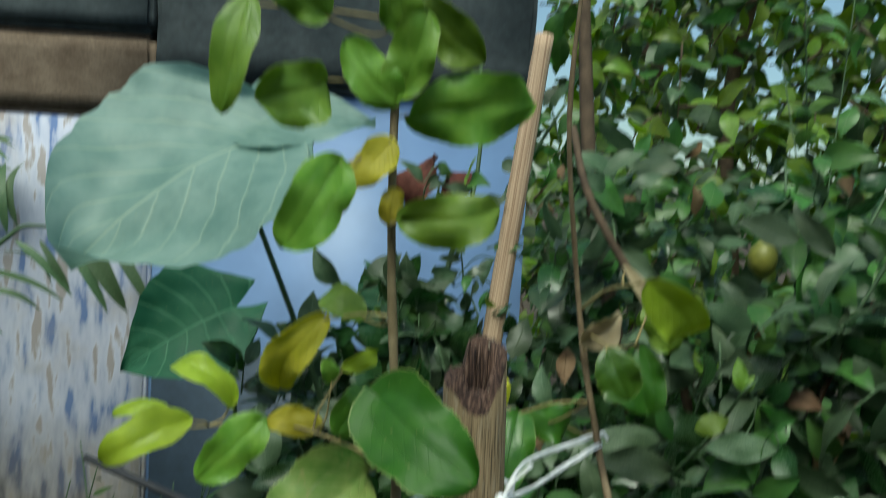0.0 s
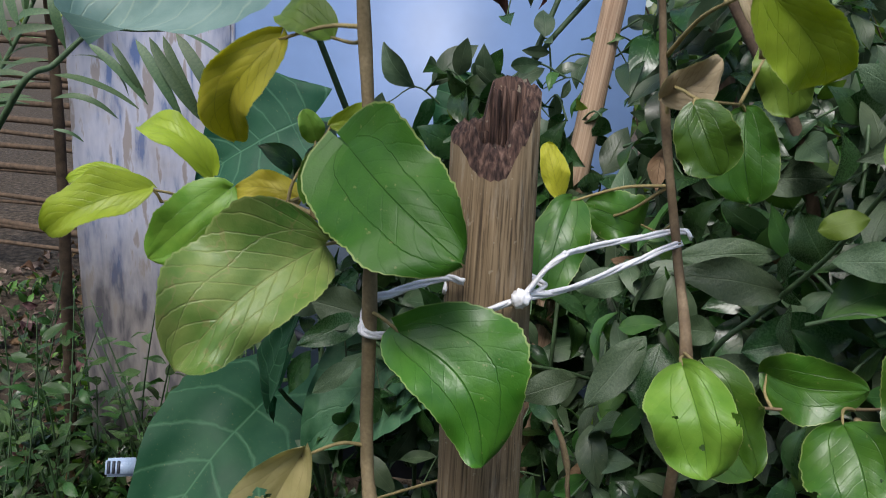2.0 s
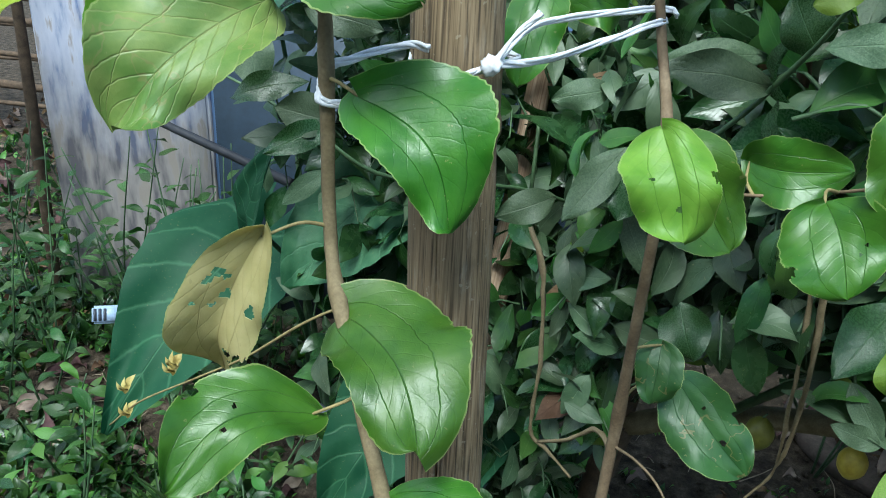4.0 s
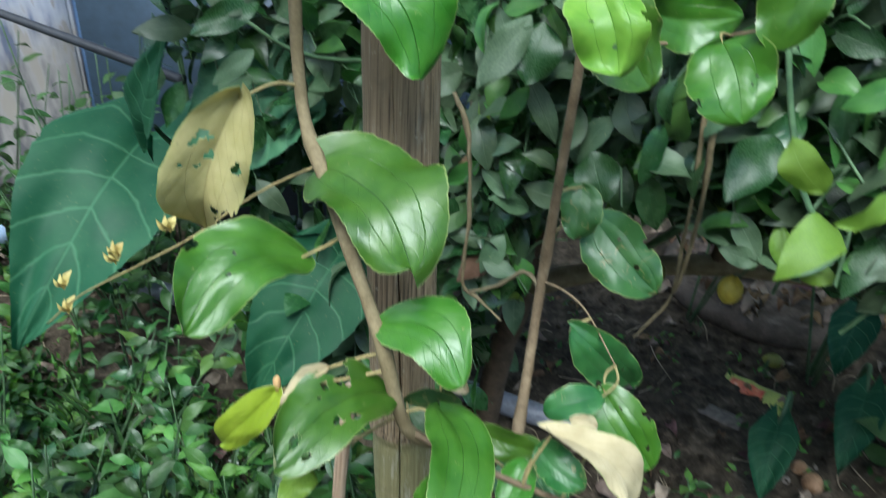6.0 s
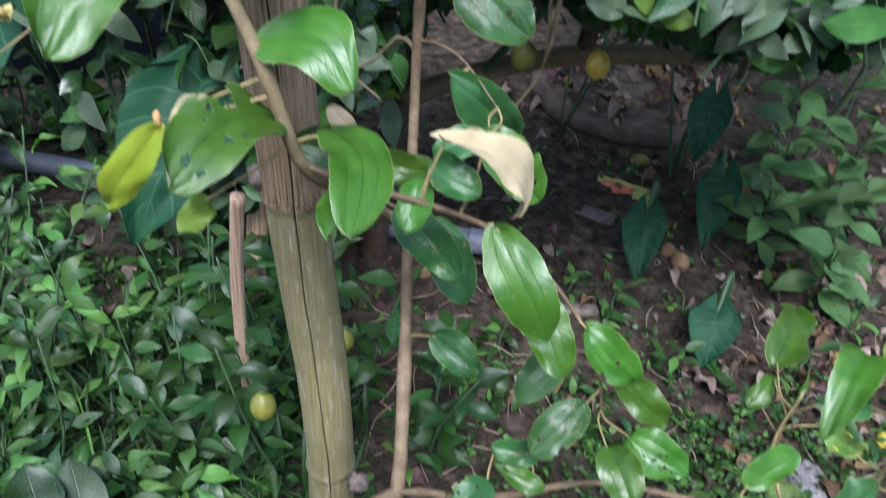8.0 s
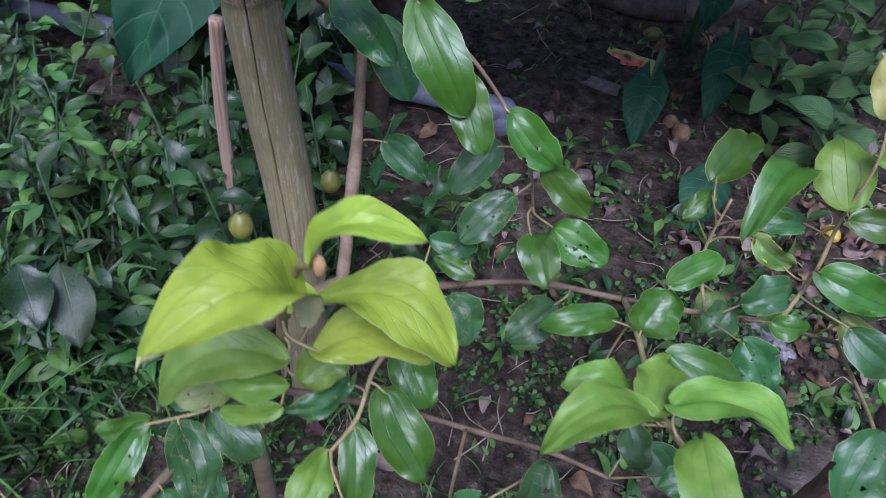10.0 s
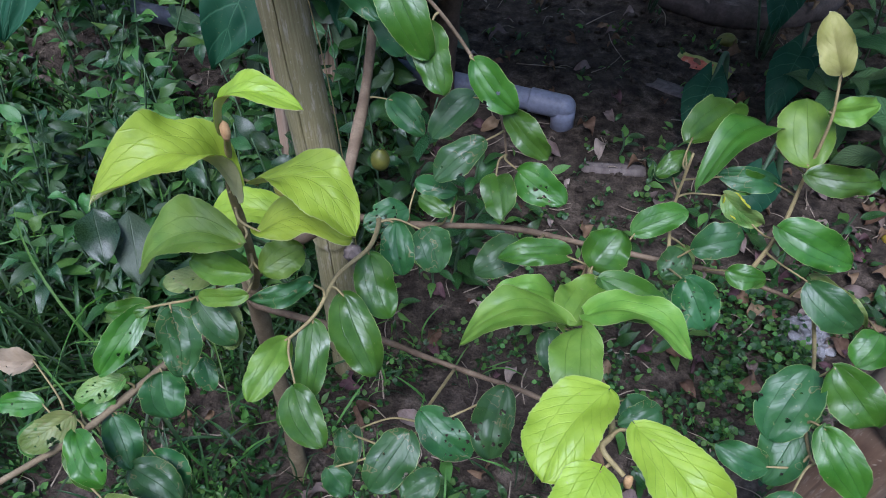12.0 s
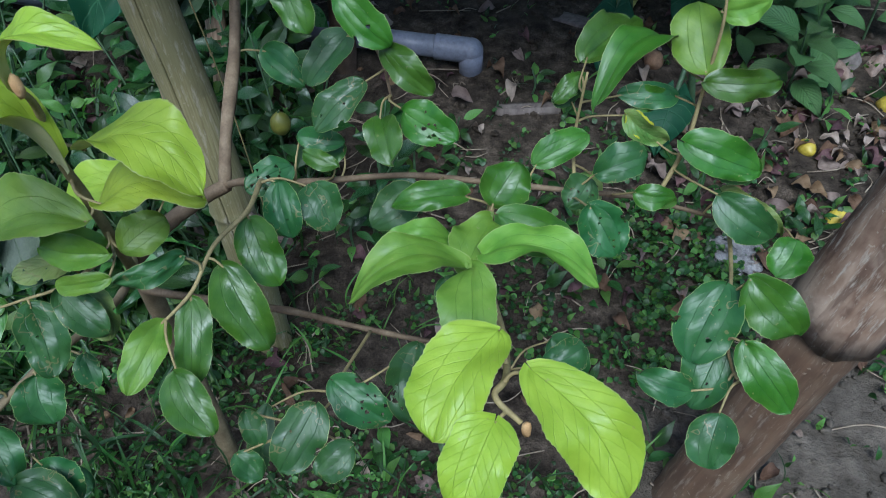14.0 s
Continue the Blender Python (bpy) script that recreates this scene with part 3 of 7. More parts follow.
wall_piece("wall_pillar", -0.245, 0.12, -0.05, 0.49, 0.24, 1.69, WALL, "flaking blue and white limewashed masonry pillar", "pillar", 0.008, 0.010, 5)
wall_piece("wall_blue", 0.552, 0.038, -0.05, 1.10, 0.05, 1.79, BLUE, "smooth blue painted sheet wall behind the plants", "wall", 0.006)
# darker slate piece across the lower sheet, up to z 0.97
wall_piece("wall_dado", 0.552, 0.026, -0.05, 1.09, 0.03, 1.02, SLATE, "dark slate lower part of the blue sheet wall", "wall", 0.006)
wall_piece("wall_beam", 0.553, 0.10, 1.744, 1.10, 0.24, 0.46, BEAM, "dark concrete beam over the blue sheet", "beam", 0.02, 0.01, 4)
wall_piece("wall_lintel", -0.70, 0.11, 1.642, 1.40, 0.24, 0.24, RENDER, "bare brown rendered wall above the pillar", "wall", 0.02, 0.01, 4)
wall_piece("wall_slab", -0.60, 0.115, 1.885, 1.19, 0.26, 0.22, BEAM, "dark overhanging concrete slab above the wall", "slab", 0.015, 0.01, 4)
# added plain wall, never in view: blocks low sky light behind the walker
rear = part("wall_rear", box_bm(7.0, 0.2, 2.7, 0.02), CONCRETE)
rear.location = (0.2, -2.6, -0.05)
tagged(rear, "unseen plain grey wall added opposite the bed to cut low sky light", "wall", kind="structure")

# ---- bamboo stake with the tied jujube tree ----
def bow(z):
    return 0.013 - 0.028 * max(0.0, z - 0.55) + 0.012 * math.exp(-((z - 0.40) / 0.25) ** 2)


def bamboo_stake():
    root = thing("bamboo_stake", "weathered split-topped bamboo stake standing in the soil", "stake", (0.005, 0.56, 0))
    nodes = (-0.06, 0.358, 0.780, 1.165)
    bm = bmesh.new()
    uvl = bm.loops.layers.uv.new("leaf")
    zs = []
    z = -0.06
    while z < 1.175:
        zs.append(z)
        z += 0.006 if any(abs(z - q) < 0.03 for q in nodes) else 0.02
    rings = []

    def crack(zz):
        return 4.95 + 0.10 * math.sin(zz * 9) + 0.05 * noise.noise(Vector((zz * 14, 0, 2)))

    def radius(zz, a):
        r = 0.0300 - 0.0022 * zz
        for q in nodes:
            r *= 1 + 0.085 * math.exp(-((zz - q) / 0.0045) ** 2) - 0.05 * math.exp(-((zz - q + 0.012) / 0.005) ** 2)
        r += 0.0008 * noise.noise(Vector((math.cos(a) * 2, math.sin(a) * 2, zz * 3)))
        # a drying crack down the front
        d = (a - crack(zz) + math.pi) % (2 * math.pi) - math.pi
        r -= 0.009 * math.exp(-(d / 0.016) ** 2) * (1 if 0.2 < zz < 1.05 else 0.15)
        return r

    steps = sorted([2 * math.pi * k / 96 for k in range(96)] + [4.95 + q for q in (-0.028, -0.012, 0.0, 0.012, 0.028)])
    sides = len(steps)
    for zz in zs:
        turn = crack(zz) - 4.95
        rings.append([bm.verts.new((radius(zz, a + turn) * math.cos(a + turn), radius(zz, a + turn) * math.sin(a + turn), zz)) for a in steps])
    for a, b in zip(rings, rings[1:]):
        for k in range(sides):
            f = bm.faces.new((a[k], a[(k + 1) % sides], b[(k + 1) % sides], b[k]))
            f.material_index = 0 if a[k].co.z > 0.777 else 1
    cane = part("cane", bm, [BAMBOO, BAMBOO_SMOOTH], root)

    # the broken hollow top: an outer skin that ends ragged, a thick torn wall, a dark hollow
    marks = [(0, 1.311), (18, 1.323), (60, 1.329), (100, 1.333), (124, 1.330), (137, 1.306), (172, 1.303), (204, 1.299), (246, 1.293), (284, 1.276), (312, 1.277), (340, 1.296), (360, 1.311)]

    def rim(deg):
        for (a0, z0), (a1, z1) in zip(marks, marks[1:]):
            if a0 <= deg <= a1:
                f = (deg - a0) / (a1 - a0)
                return z0 + (z1 - z0) * f * f * (3 - 2 * f)
        return 1.276

    bm = bmesh.new()
    n, rows = 72, []
    profile = [(1.0, 0.0, 0), (1.0, 0.35, 0), (1.0, 0.7, 0), (0.985, 1.0, 0), (0.90, 1.0, 1), (0.80, 1.0, 2), (0.70, 1.0, 3), (0.66, 0.6, 4), (0.64, 0.3, 4), (0.62, 0.0, 4)]
    for ring, (rr, f, kind) in enumerate(profile):
        row = []
        for k in range(n):
            a = 2 * math.pi * k / n
            deg = math.degrees(a)
            front = max(0.0, math.cos(a - radians(294))) ** 0.7
            h = rim(deg)
            jag = 0.003 * noise.noise(Vector((math.cos(a) * 6, math.sin(a) * 6, ring * 0.9))) + 0.003 * noise.noise(Vector((math.cos(a) * 17, math.sin(a) * 17, ring * 2.3)))
            if kind == 0:
                z = 1.170 + (h - 1.170) * f + (jag if f == 1 else 0)
            elif kind < 4:
                z = h + 0.019 * front * kind / 3 + jag
            else:
                z = 1.235 + (h + 0.019 * front - 1.235) * f + jag * 0.3
            r = radius(1.172, a) * rr * (0.998 - 0.02 * f * (kind == 0)) * (1 + (0.05 * noise.noise(Vector((a * 9, ring, 1))) if kind else 0))
            row.append(bm.verts.new((r * math.cos(a), r * math.sin(a), z)))
        rows.append(row)
    for ring, (lo, up) in enumerate(zip(rows, rows[1:])):
        for k in range(n):
            f = bm.faces.new((lo[k], lo[(k + 1) % n], up[(k + 1) % n], up[k]))
            f.material_index = 0 if ring < 3 else 1
    f = bm.faces.new(rows[-1])
    f.material_index = 1
    part("broken_top", bm, [BAMBOO, BAMBOO_CUT], root, "rotten dark split bamboo rim")
    # torn boards of rotten wood standing against the back of the hollow
    rnd = random.Random(5)
    for i, deg in enumerate((76, 98, 116, 137, 152)):
        a = radians(deg)
        r, w = 0.0155, (0.0042, 0.0030, 0.0045, 0.0024, 0.0035)[i]
        top = rim(deg) - rnd.uniform(0.001, 0.007)
        bm = box_bm(w, 0.003, top - 1.24, 0.0006)
        bmesh.ops.subdivide_edges(bm, edges=[e for e in bm.edges if e.calc_length() > 0.02], cuts=5)
        for v in bm.verts:
            v.co += noise.noise_vector(v.co * 160 + Vector((i * 3, 0, 0))) * 0.0007
        bm.transform(Matrix.Translation((r * math.cos(a), r * math.sin(a), 1.24)) @ Matrix.Rotation(a + math.pi / 2, 4, "Z"))
        part("splinter", bm, BAMBOO_CUT, root)
    # torn sheath where a side shoot was cut, at the lowest visible joint
    bm = bmesh.new()
    bmesh.ops.create_icosphere(bm, subdivisions=3, radius=0.013)
    for v in bm.verts:
        v.co = v.co * (1 + 0.5 * noise.noise(v.co * 240)) + Vector((0.040, -0.018, 0.350))
    part("shoot_scar", bm, PLANK, root, "grey torn shoot scar")
    bm = bmesh.new()
    bmesh.ops.create_icosphere(bm, subdivisions=3, radius=0.012)
    for v in bm.verts:
        v.co = v.co * (1 + 0.5 * noise.noise(v.co * 240)) + Vector((-0.026, -0.006, 0.795))
    part("shoot_scar", bm, PLANK, root, "grey torn shoot scar")
    # the cane bows a little
    for ob in root.children:
        for v in ob.data.vertices:
            v.co.x += bow(v.co.z)
    return root


bamboo_stake()

tree = thing("jujube_tree", "young jujube tree with glossy three-veined leaves tied to a bamboo stake", "tree", (0.035, 0.342, 0))
to_tree = Matrix.Translation((-0.035, -0.342, 0))
LINES = []


def bough(name, points, r0, r1, material=BARK, knots=(), label=""):
    ob = limb(name, points, r0, r1, material, tree, 9, knots, 0.14, 7, label)
    ob.data.transform(to_tree)
    LINES.append([(p, r0 + (r1 - r0) * i / 60) for i, p in enumerate(smooth_line(points, 7))])
    return ob


KN = [(q, 0.22) for q in (0.12, 0.26, 0.41, 0.55, 0.70, 0.86)]
bough("trunk", [(0.030, 0.340, -0.04), (0.040, 0.345, 0.20), (0.043, 0.345, 0.40), (0.046, 0.343, 0.52)], 0.0125, 0.010, BARK, KN)
bough("branch", [(0.046, 0.343, 0.50), (0.085, 0.365, 0.540), (0.125, 0.392, 0.562), (0.146, 0.405, 0.570)], 0.0085, 0.0072, PINK_BARK)
bough("stem", [(0.144, 0.402, 0.565), (0.140, 0.440, 0.605), (0.124, 0.534, 0.655), (0.112, 0.600, 0.723), (0.104, 0.655, 0.80), (0.100, 0.685, 0.880), (0.105, 0.672, 1.00), (0.109, 0.652, 1.14), (0.084, 0.690, 1.21), (0.062, 0.695, 1.302), (0.048, 0.690, 1.40), (0.042, 0.655, 1.53), (0.050, 0.645, 1.66), (0.06, 0.65, 1.78)], 0.0068, 0.0014, PINK_BARK, KN)
bough("stem", [(0.113, 0.597, 0.718), (0.088, 0.520, 0.815), (0.069, 0.432, 0.903), (0.048, 0.425, 0.985), (0.002, 0.452, 1.06), (-0.030, 0.478, 1.105), (-0.034, 0.481, 1.20), (-0.044, 0.490, 1.292), (-0.050, 0.486, 1.385), (-0.050, 0.477, 1.497), (-0.046, 0.474, 1.597), (-0.04, 0.475, 1.72)], 0.0052, 0.0027, BARK, KN)
bough("branch", [(0.068, 0.432, 0.905), (0.110, 0.430, 0.895), (0.156, 0.433, 0.885), (0.200, 0.455, 0.853), (0.245, 0.462, 0.81), (0.285, 0.462, 0.755), (0.305, 0.470, 0.70), (0.315, 0.462, 0.655)], 0.0024, 0.0014, PINK_BARK)
bough("branch", [(0.146, 0.405, 0.570), (0.170, 0.402, 0.582), (0.226, 0.402, 0.590), (0.324, 0.450, 0.571), (0.414, 0.440, 0.585), (0.499, 0.443, 0.585), (0.557, 0.469, 0.560), (0.654, 0.508, 0.505), (0.728, 0.534, 0.474)], 0.0040, 0.0019, PINK_BARK, KN)
bough("branch", [(0.044, 0.335, 0.475), (0.080, 0.315, 0.492), (0.146, 0.340, 0.455), (0.206, 0.361, 0.425), (0.246, 0.374, 0.398), (0.314, 0.372, 0.394), (0.384, 0.369, 0.392), (0.45, 0.36, 0.38)], 0.0048, 0.0025, PINK_BARK, KN)
bough("branch", [(0.040, 0.340, 0.48), (0.062, 0.270, 0.515), (0.061, 0.182, 0.552), (0.041, 0.120, 0.552), (0.024, 0.083, 0.548), (-0.015, 0.028, 0.541)], 0.0042, 0.0028, BARK, KN)
bough("branch", [(0.140, 0.235, 0.655), (0.110, 0.203, 0.648), (0.088, 0.190, 0.645), (0.060, 0.182, 0.635)], 0.0016, 0.001, TWIG)
bough("branch", [(0.190, 0.400, 0.588), (0.217, 0.354, 0.634), (0.232, 0.301, 0.656), (0.219, 0.261, 0.655), (0.217, 0.220, 0.648), (0.205, 0.193, 0.642)], 0.0028, 0.0013, TWIG)
bough("shoot", [(0.046, 0.343, 0.51), (0.098, 0.289, 0.564), (0.150, 0.238, 0.665), (0.171, 0.215, 0.748), (0.182, 0.201, 0.799), (0.201, 0.188, 0.852), (0.222, 0.165, 0.886)], 0.0058, 0.0017, TWIG)
bough("branch", [(0.496, 0.436, 0.581), (0.487, 0.500, 0.600), (0.492, 0.510, 0.674)], 0.0022, 0.0012, TWIG)
bough("branch", [(0.574, 0.474, 0.559), (0.593, 0.502, 0.604), (0.600, 0.528, 0.652), (0.603, 0.533, 0.724), (0.598, 0.549, 0.767)], 0.0026, 0.0012, TWIG)
bough("shoot", [(0.416, 0.440, 0.586), (0.425, 0.382, 0.613), (0.440, 0.280, 0.650), (0.470, 0.170, 0.728), (0.480, 0.118, 0.768), (0.477, 0.101, 0.775), (0.492, 0.092, 0.769)], 0.0030, 0.0015, TWIG)
bough("branch", [(0.656, 0.508, 0.505), (0.640, 0.365, 0.577), (0.630, 0.314, 0.592), (0.643, 0.276, 0.568), (0.655, 0.268, 0.570)], 0.0022, 0.0011, TWIG)
bough("branch", [(0.288, 0.373, 0.394), (0.290, 0.262, 0.455), (0.298, 0.232, 0.478), (0.290, 0.195, 0.50)], 0.0020, 0.001, TWIG)
bough("branch", [(-0.034, 0.483, 1.232), (-0.080, 0.510, 1.236), (-0.150, 0.530, 1.240), (-0.205, 0.535, 1.236), (-0.29, 0.545, 1.215)], 0.0019, 0.001, TWIG)
bough("branch", [(0.100, 0.685, 0.88), (0.125, 0.670, 0.885), (0.150, 0.655, 0.878), (0.185, 0.615, 0.86)], 0.0014, 0.0008, PINK_BARK)
bough("branch", [(0.107, 0.665, 1.12), (0.155, 0.690, 1.115), (0.205, 0.700, 1.125), (0.250, 0.690, 1.15), (0.262, 0.684, 1.20)], 0.0014, 0.0009, PINK_BARK)
bough("branch", [(0.055, 0.697, 1.35), (0.085, 0.66, 1.375), (0.118, 0.62, 1.387)], 0.0018, 0.001, TWIG)
bough("branch", [(0.061, 0.695, 1.308), (0.066, 0.682, 1.328), (0.080, 0.655, 1.330), (0.094, 0.650, 1.325), (0.110, 0.690, 1.322)], 0.0014, 0.0009, TWIG)

leaf_count = 0


def nearest_on_tree(p):
    return min((q for line in LINES for q, _ in line), key=lambda q: (q - p).length)


def leaf(base, tip, width, turn, kind, bend=0.15, holes=0, skew=None, sway=None, widest=0.0, point=0.0, fold=None, heart=None, twist=None):
    """A jujube leaf with its stalk: base, tip and width in metres, the turn of its face about the midrib in degrees."""
    global leaf_count
    leaf_count += 1
    rnd = random.Random(leaf_count)
    b, t = Vector(base), Vector(tip)
    length = (t - b).length
    m = to_tree @ frame_of(b, t, turn)
    bites = []
    if holes == 1:
        bites = [(rnd.uniform(-0.6, 0.6), rnd.uniform(0.5, 0.8), rnd.uniform(0.015, 0.03)), (rnd.choice((-1, 1)) * 0.98, rnd.uniform(0.4, 0.8), 0.06), (rnd.uniform(-0.5, 0.5), rnd.uniform(0.25, 0.6), 0.018)]
    elif holes > 1:
        bites = [(rnd.uniform(-0.7, 0.7), rnd.uniform(0.25, 0.85), rnd.uniform(0.012, 0.04)) for _ in range(10)] + [(rnd.choice((-1, 1)), rnd.uniform(0.3, 0.9), 0.10)]
    fine = bool(bites)
    nu, nv = (50, 76) if fine else (18, 40)
    bm = bmesh.new()
    uvl = bm.loops.layers.uv.new("leaf")
    widest = widest or rnd.uniform(0.32, 0.46)
    point = point or rnd.uniform(2.0, 2.8)
    shape = lambda v: broad(v, widest, point)
    skew = rnd.uniform(-0.14, 0.14) if skew is None else skew
    sway = rnd.uniform(-0.08, 0.08) if sway is None else sway
    folded = rnd.uniform(0.25, 0.40) if kind in "cpt" else rnd.uniform(0.0, 0.16)
    turned = rnd.uniform(-0.18, 0.18)
    args = dict(bend=bend * 0.7, cup=rnd.uniform(-0.16, 0.12), fold=folded if fold is None else fold, twist=turned if twist is None else twist, skew=skew, sway=sway, heart=rnd.uniform(0.03, 0.09) if heart is None else heart, ruffle=rnd.uniform(0.008, 0.022), wave=rnd.uniform(0.08, 0.17), teeth=0.011 if not fine else 0.007, nu=nu, nv=nv, shape=shape, seed=leaf_count, holes=bites, ribs=0.011, uneven=0.08)
    up, down = JUJUBE[kind], JUJUBE["t"] if kind == "t" else FELT_YOUNG if kind in "ypc" else FELT
    blade(bm, uvl, m, length, width * 0.97, mat=0, lift=0.0003, **args)
    blade(bm, uvl, m, length, width * 0.97, mat=1, lift=-0.0003, flip=True, **args)
    ob = part("leaf", bm, [up, down], tree)
    foot = nearest_on_tree(b)
    d = (foot - b).length
    if d > 0.003:
        ahead = (foot - b).dot(t - b) > 0
        mid = b.lerp(foot, 0.5) - (t - b).normalized() * min(0.2 * d, 0.002 if ahead else 0.010) + Vector((0, 0, -0.08 * d))
        stem = bmesh.new()
        tube(stem, [to_tree @ p for p in smooth_line([b + (t - b) * 0.03, mid, foot], 6)], 0.0009, 0.0014, 6)
        part("stalk", stem, TWIG, ob)
    return ob


# upper left shoot
leaf((-0.139, 0.413, 1.586), (-0.152, 0.402, 1.504), 0.032, -8, "l", 0.15, 0)
leaf((-0.090, 0.440, 1.534), (-0.118, 0.395, 1.513), 0.048, -46, "l", 0.15, 0)
leaf((-0.071, 0.433, 1.472), (-0.093, 0.399, 1.411), 0.048, -42, "l", 0.20, 0)
leaf((-0.047, 0.466, 1.492), (-0.069, 0.444, 1.457), 0.030, -20, "o", 0.10, 0)
leaf((-0.031, 0.458, 1.434), (0.032, 0.495, 1.446), 0.042, 33, "l", 0.25, 0)
leaf((-0.040, 0.492, 1.516), (0.033, 0.566, 1.532), 0.057, 53, "l", 0.20, 0)
leaf((-0.046, 0.469, 1.521), (-0.079, 0.447, 1.564), 0.038, -14, "l", 0.10, 0)
leaf((-0.044, 0.470, 1.526), (-0.023, 0.471, 1.588), 0.038, 13, "l", 0.10, 0)
leaf((-0.043, 0.473, 1.572), (-0.048, 0.453, 1.620), 0.035, 15, "l", 0.10, 0)
leaf((-0.042, 0.497, 1.599), (0.008, 0.514, 1.558), 0.041, 49, "l", 0.20, 0)
leaf((-0.088, 0.433, 1.577), (-0.118, 0.402, 1.606), 0.036, -37, "l", 0.20, 0)
leaf((-0.043, 0.464, 1.431), (-0.041, 0.466, 1.458), 0.020, 27, "o", 0.10, 0)
# left stem
leaf((-0.052, 0.482, 1.291), (0.040, 0.454, 1.250), 0.073, 8, "e", bend=0.14, skew=0.08, sway=0.0, widest=0.22, point=3.0, heart=0.16)
leaf((-0.006, 0.473, 1.197), (0.052, 0.465, 1.138), 0.067, 1, "g", bend=0.2, skew=-0.26, sway=-0.22, widest=0.26, point=2.2, heart=0.1)
leaf((-0.052, 0.460, 1.242), (-0.078, 0.381, 1.184), 0.065, -26, "v", bend=0.14, skew=0.26, sway=0.1, widest=0.32, point=3.2, heart=0.04)
leaf((-0.197, 0.530, 1.240), (-0.229, 0.482, 1.194), 0.045, -33, "l", 0.12, 0)
leaf((-0.268, 0.519, 1.233), (-0.322, 0.464, 1.200), 0.040, -8, "y", bend=0.3, fold=0.1)
leaf((-0.260, 0.572, 1.238), (-0.321, 0.549, 1.270), 0.035, 27, "y", bend=0.45, fold=0.12)
leaf((-0.303, 0.526, 1.238), (-0.346, 0.501, 1.231), 0.016, 4, "y", 0.20, 0)
leaf((-0.113, 0.490, 1.349), (-0.156, 0.499, 1.283), 0.036, -34, "o", bend=0.32, skew=0.1, sway=0.30, widest=0.36, point=3.2, fold=0.12)
leaf((-0.082, 0.501, 1.350), (-0.124, 0.505, 1.363), 0.029, 2, "l", bend=0.35)
leaf((-0.139, 0.555, 1.280), (-0.143, 0.547, 1.302), 0.018, 22, "l", 0.15, 0)
leaf((-0.132, 0.562, 1.291), (-0.116, 0.597, 1.303), 0.019, 45, "y", 0.20, 0)
leaf((-0.142, 0.542, 1.240), (-0.190, 0.529, 1.244), 0.028, -7, "o", 0.15, 0)
leaf((-0.103, 0.507, 1.251), (-0.090, 0.536, 1.287), 0.034, 27, "g", 0.25, 0)
# right stem
leaf((-0.000, 0.687, 1.242), (0.003, 0.645, 1.172), 0.044, -1, "g", 0.15, 0)
leaf((-0.032, 0.737, 1.231), (-0.048, 0.742, 1.275), 0.024, 17, "o", 0.15, 0)
leaf((0.038, 0.747, 1.218), (0.001, 0.708, 1.233), 0.046, -15, "g", 0.35, 0)
leaf((0.128, 0.617, 1.391), (0.158, 0.684, 1.338), 0.047, 46, "y", bend=0.25, sway=-0.15, skew=0.1, widest=0.4, point=3.0, fold=0.05)
leaf((0.121, 0.718, 1.368), (0.139, 0.710, 1.315), 0.038, 23, "l", bend=0.15, widest=0.45, point=3.0)
leaf((0.103, 0.644, 1.397), (0.124, 0.666, 1.352), 0.013, -1, "t", bend=0.3)
leaf((0.062, 0.674, 1.324), (0.096, 0.687, 1.350), 0.030, 42, "t", bend=0.2, fold=0.35)
leaf((0.092, 0.642, 1.321), (0.115, 0.643, 1.281), 0.040, 18, "g", bend=0.12, widest=0.5, point=3.4)
leaf((0.113, 0.700, 1.318), (0.128, 0.687, 1.258), 0.047, 20, "g", bend=0.12, widest=0.55, point=3.4)
leaf((0.131, 0.543, 1.190), (0.154, 0.521, 1.141), 0.047, 9, "l", 0.15, 1)
leaf((0.130, 0.595, 1.172), (0.170, 0.588, 1.116), 0.053, 7, "g", 0.15, 0)
leaf((0.151, 0.712, 1.134), (0.218, 0.703, 1.141), 0.048, 24, "g", 0.25, 0)
leaf((0.244, 0.664, 1.199), (0.242, 0.644, 1.136), 0.049, 18, "g", 0.15, 0)
leaf((0.207, 0.659, 1.131), (0.235, 0.626, 1.088), 0.064, 18, "g", 0.20, 1)
# lower left stem
leaf((-0.008, 0.464, 1.071), (0.073, 0.408, 1.048), 0.071, -18, "g", bend=0.16, skew=-0.18, sway=-0.16, widest=0.34, point=3.0, heart=0.14)
leaf((-0.010, 0.436, 1.022), (-0.043, 0.356, 1.005), 0.054, 7, "g", bend=0.24, skew=0.1, sway=0.3, widest=0.42, point=2.6, holes=1)
leaf((-0.056, 0.450, 1.116), (-0.085, 0.440, 1.018), 0.050, -16, "c", bend=0.2, holes=2, sway=0.1, fold=0.34, widest=0.4, point=2.4)
leaf((0.121, 0.701, 0.979), (0.124, 0.679, 0.936), 0.038, 10, "d", 0.15, 0)
leaf((0.134, 0.722, 0.935), (0.205, 0.699, 0.889), 0.063, 6, "d", 0.20, 1)
leaf((0.049, 0.428, 0.994), (0.110, 0.403, 0.983), 0.045, -13, "g", bend=0.22, sway=-0.34, skew=-0.05, widest=0.42, point=2.4)
leaf((0.055, 0.424, 0.942), (0.027, 0.330, 0.951), 0.048, 17, "g", bend=0.2, sway=0.22, holes=2, widest=0.5, point=2.8)
leaf((-0.008, 0.393, 0.947), (-0.060, 0.397, 0.874), 0.027, -1, "y", 0.15, 0)
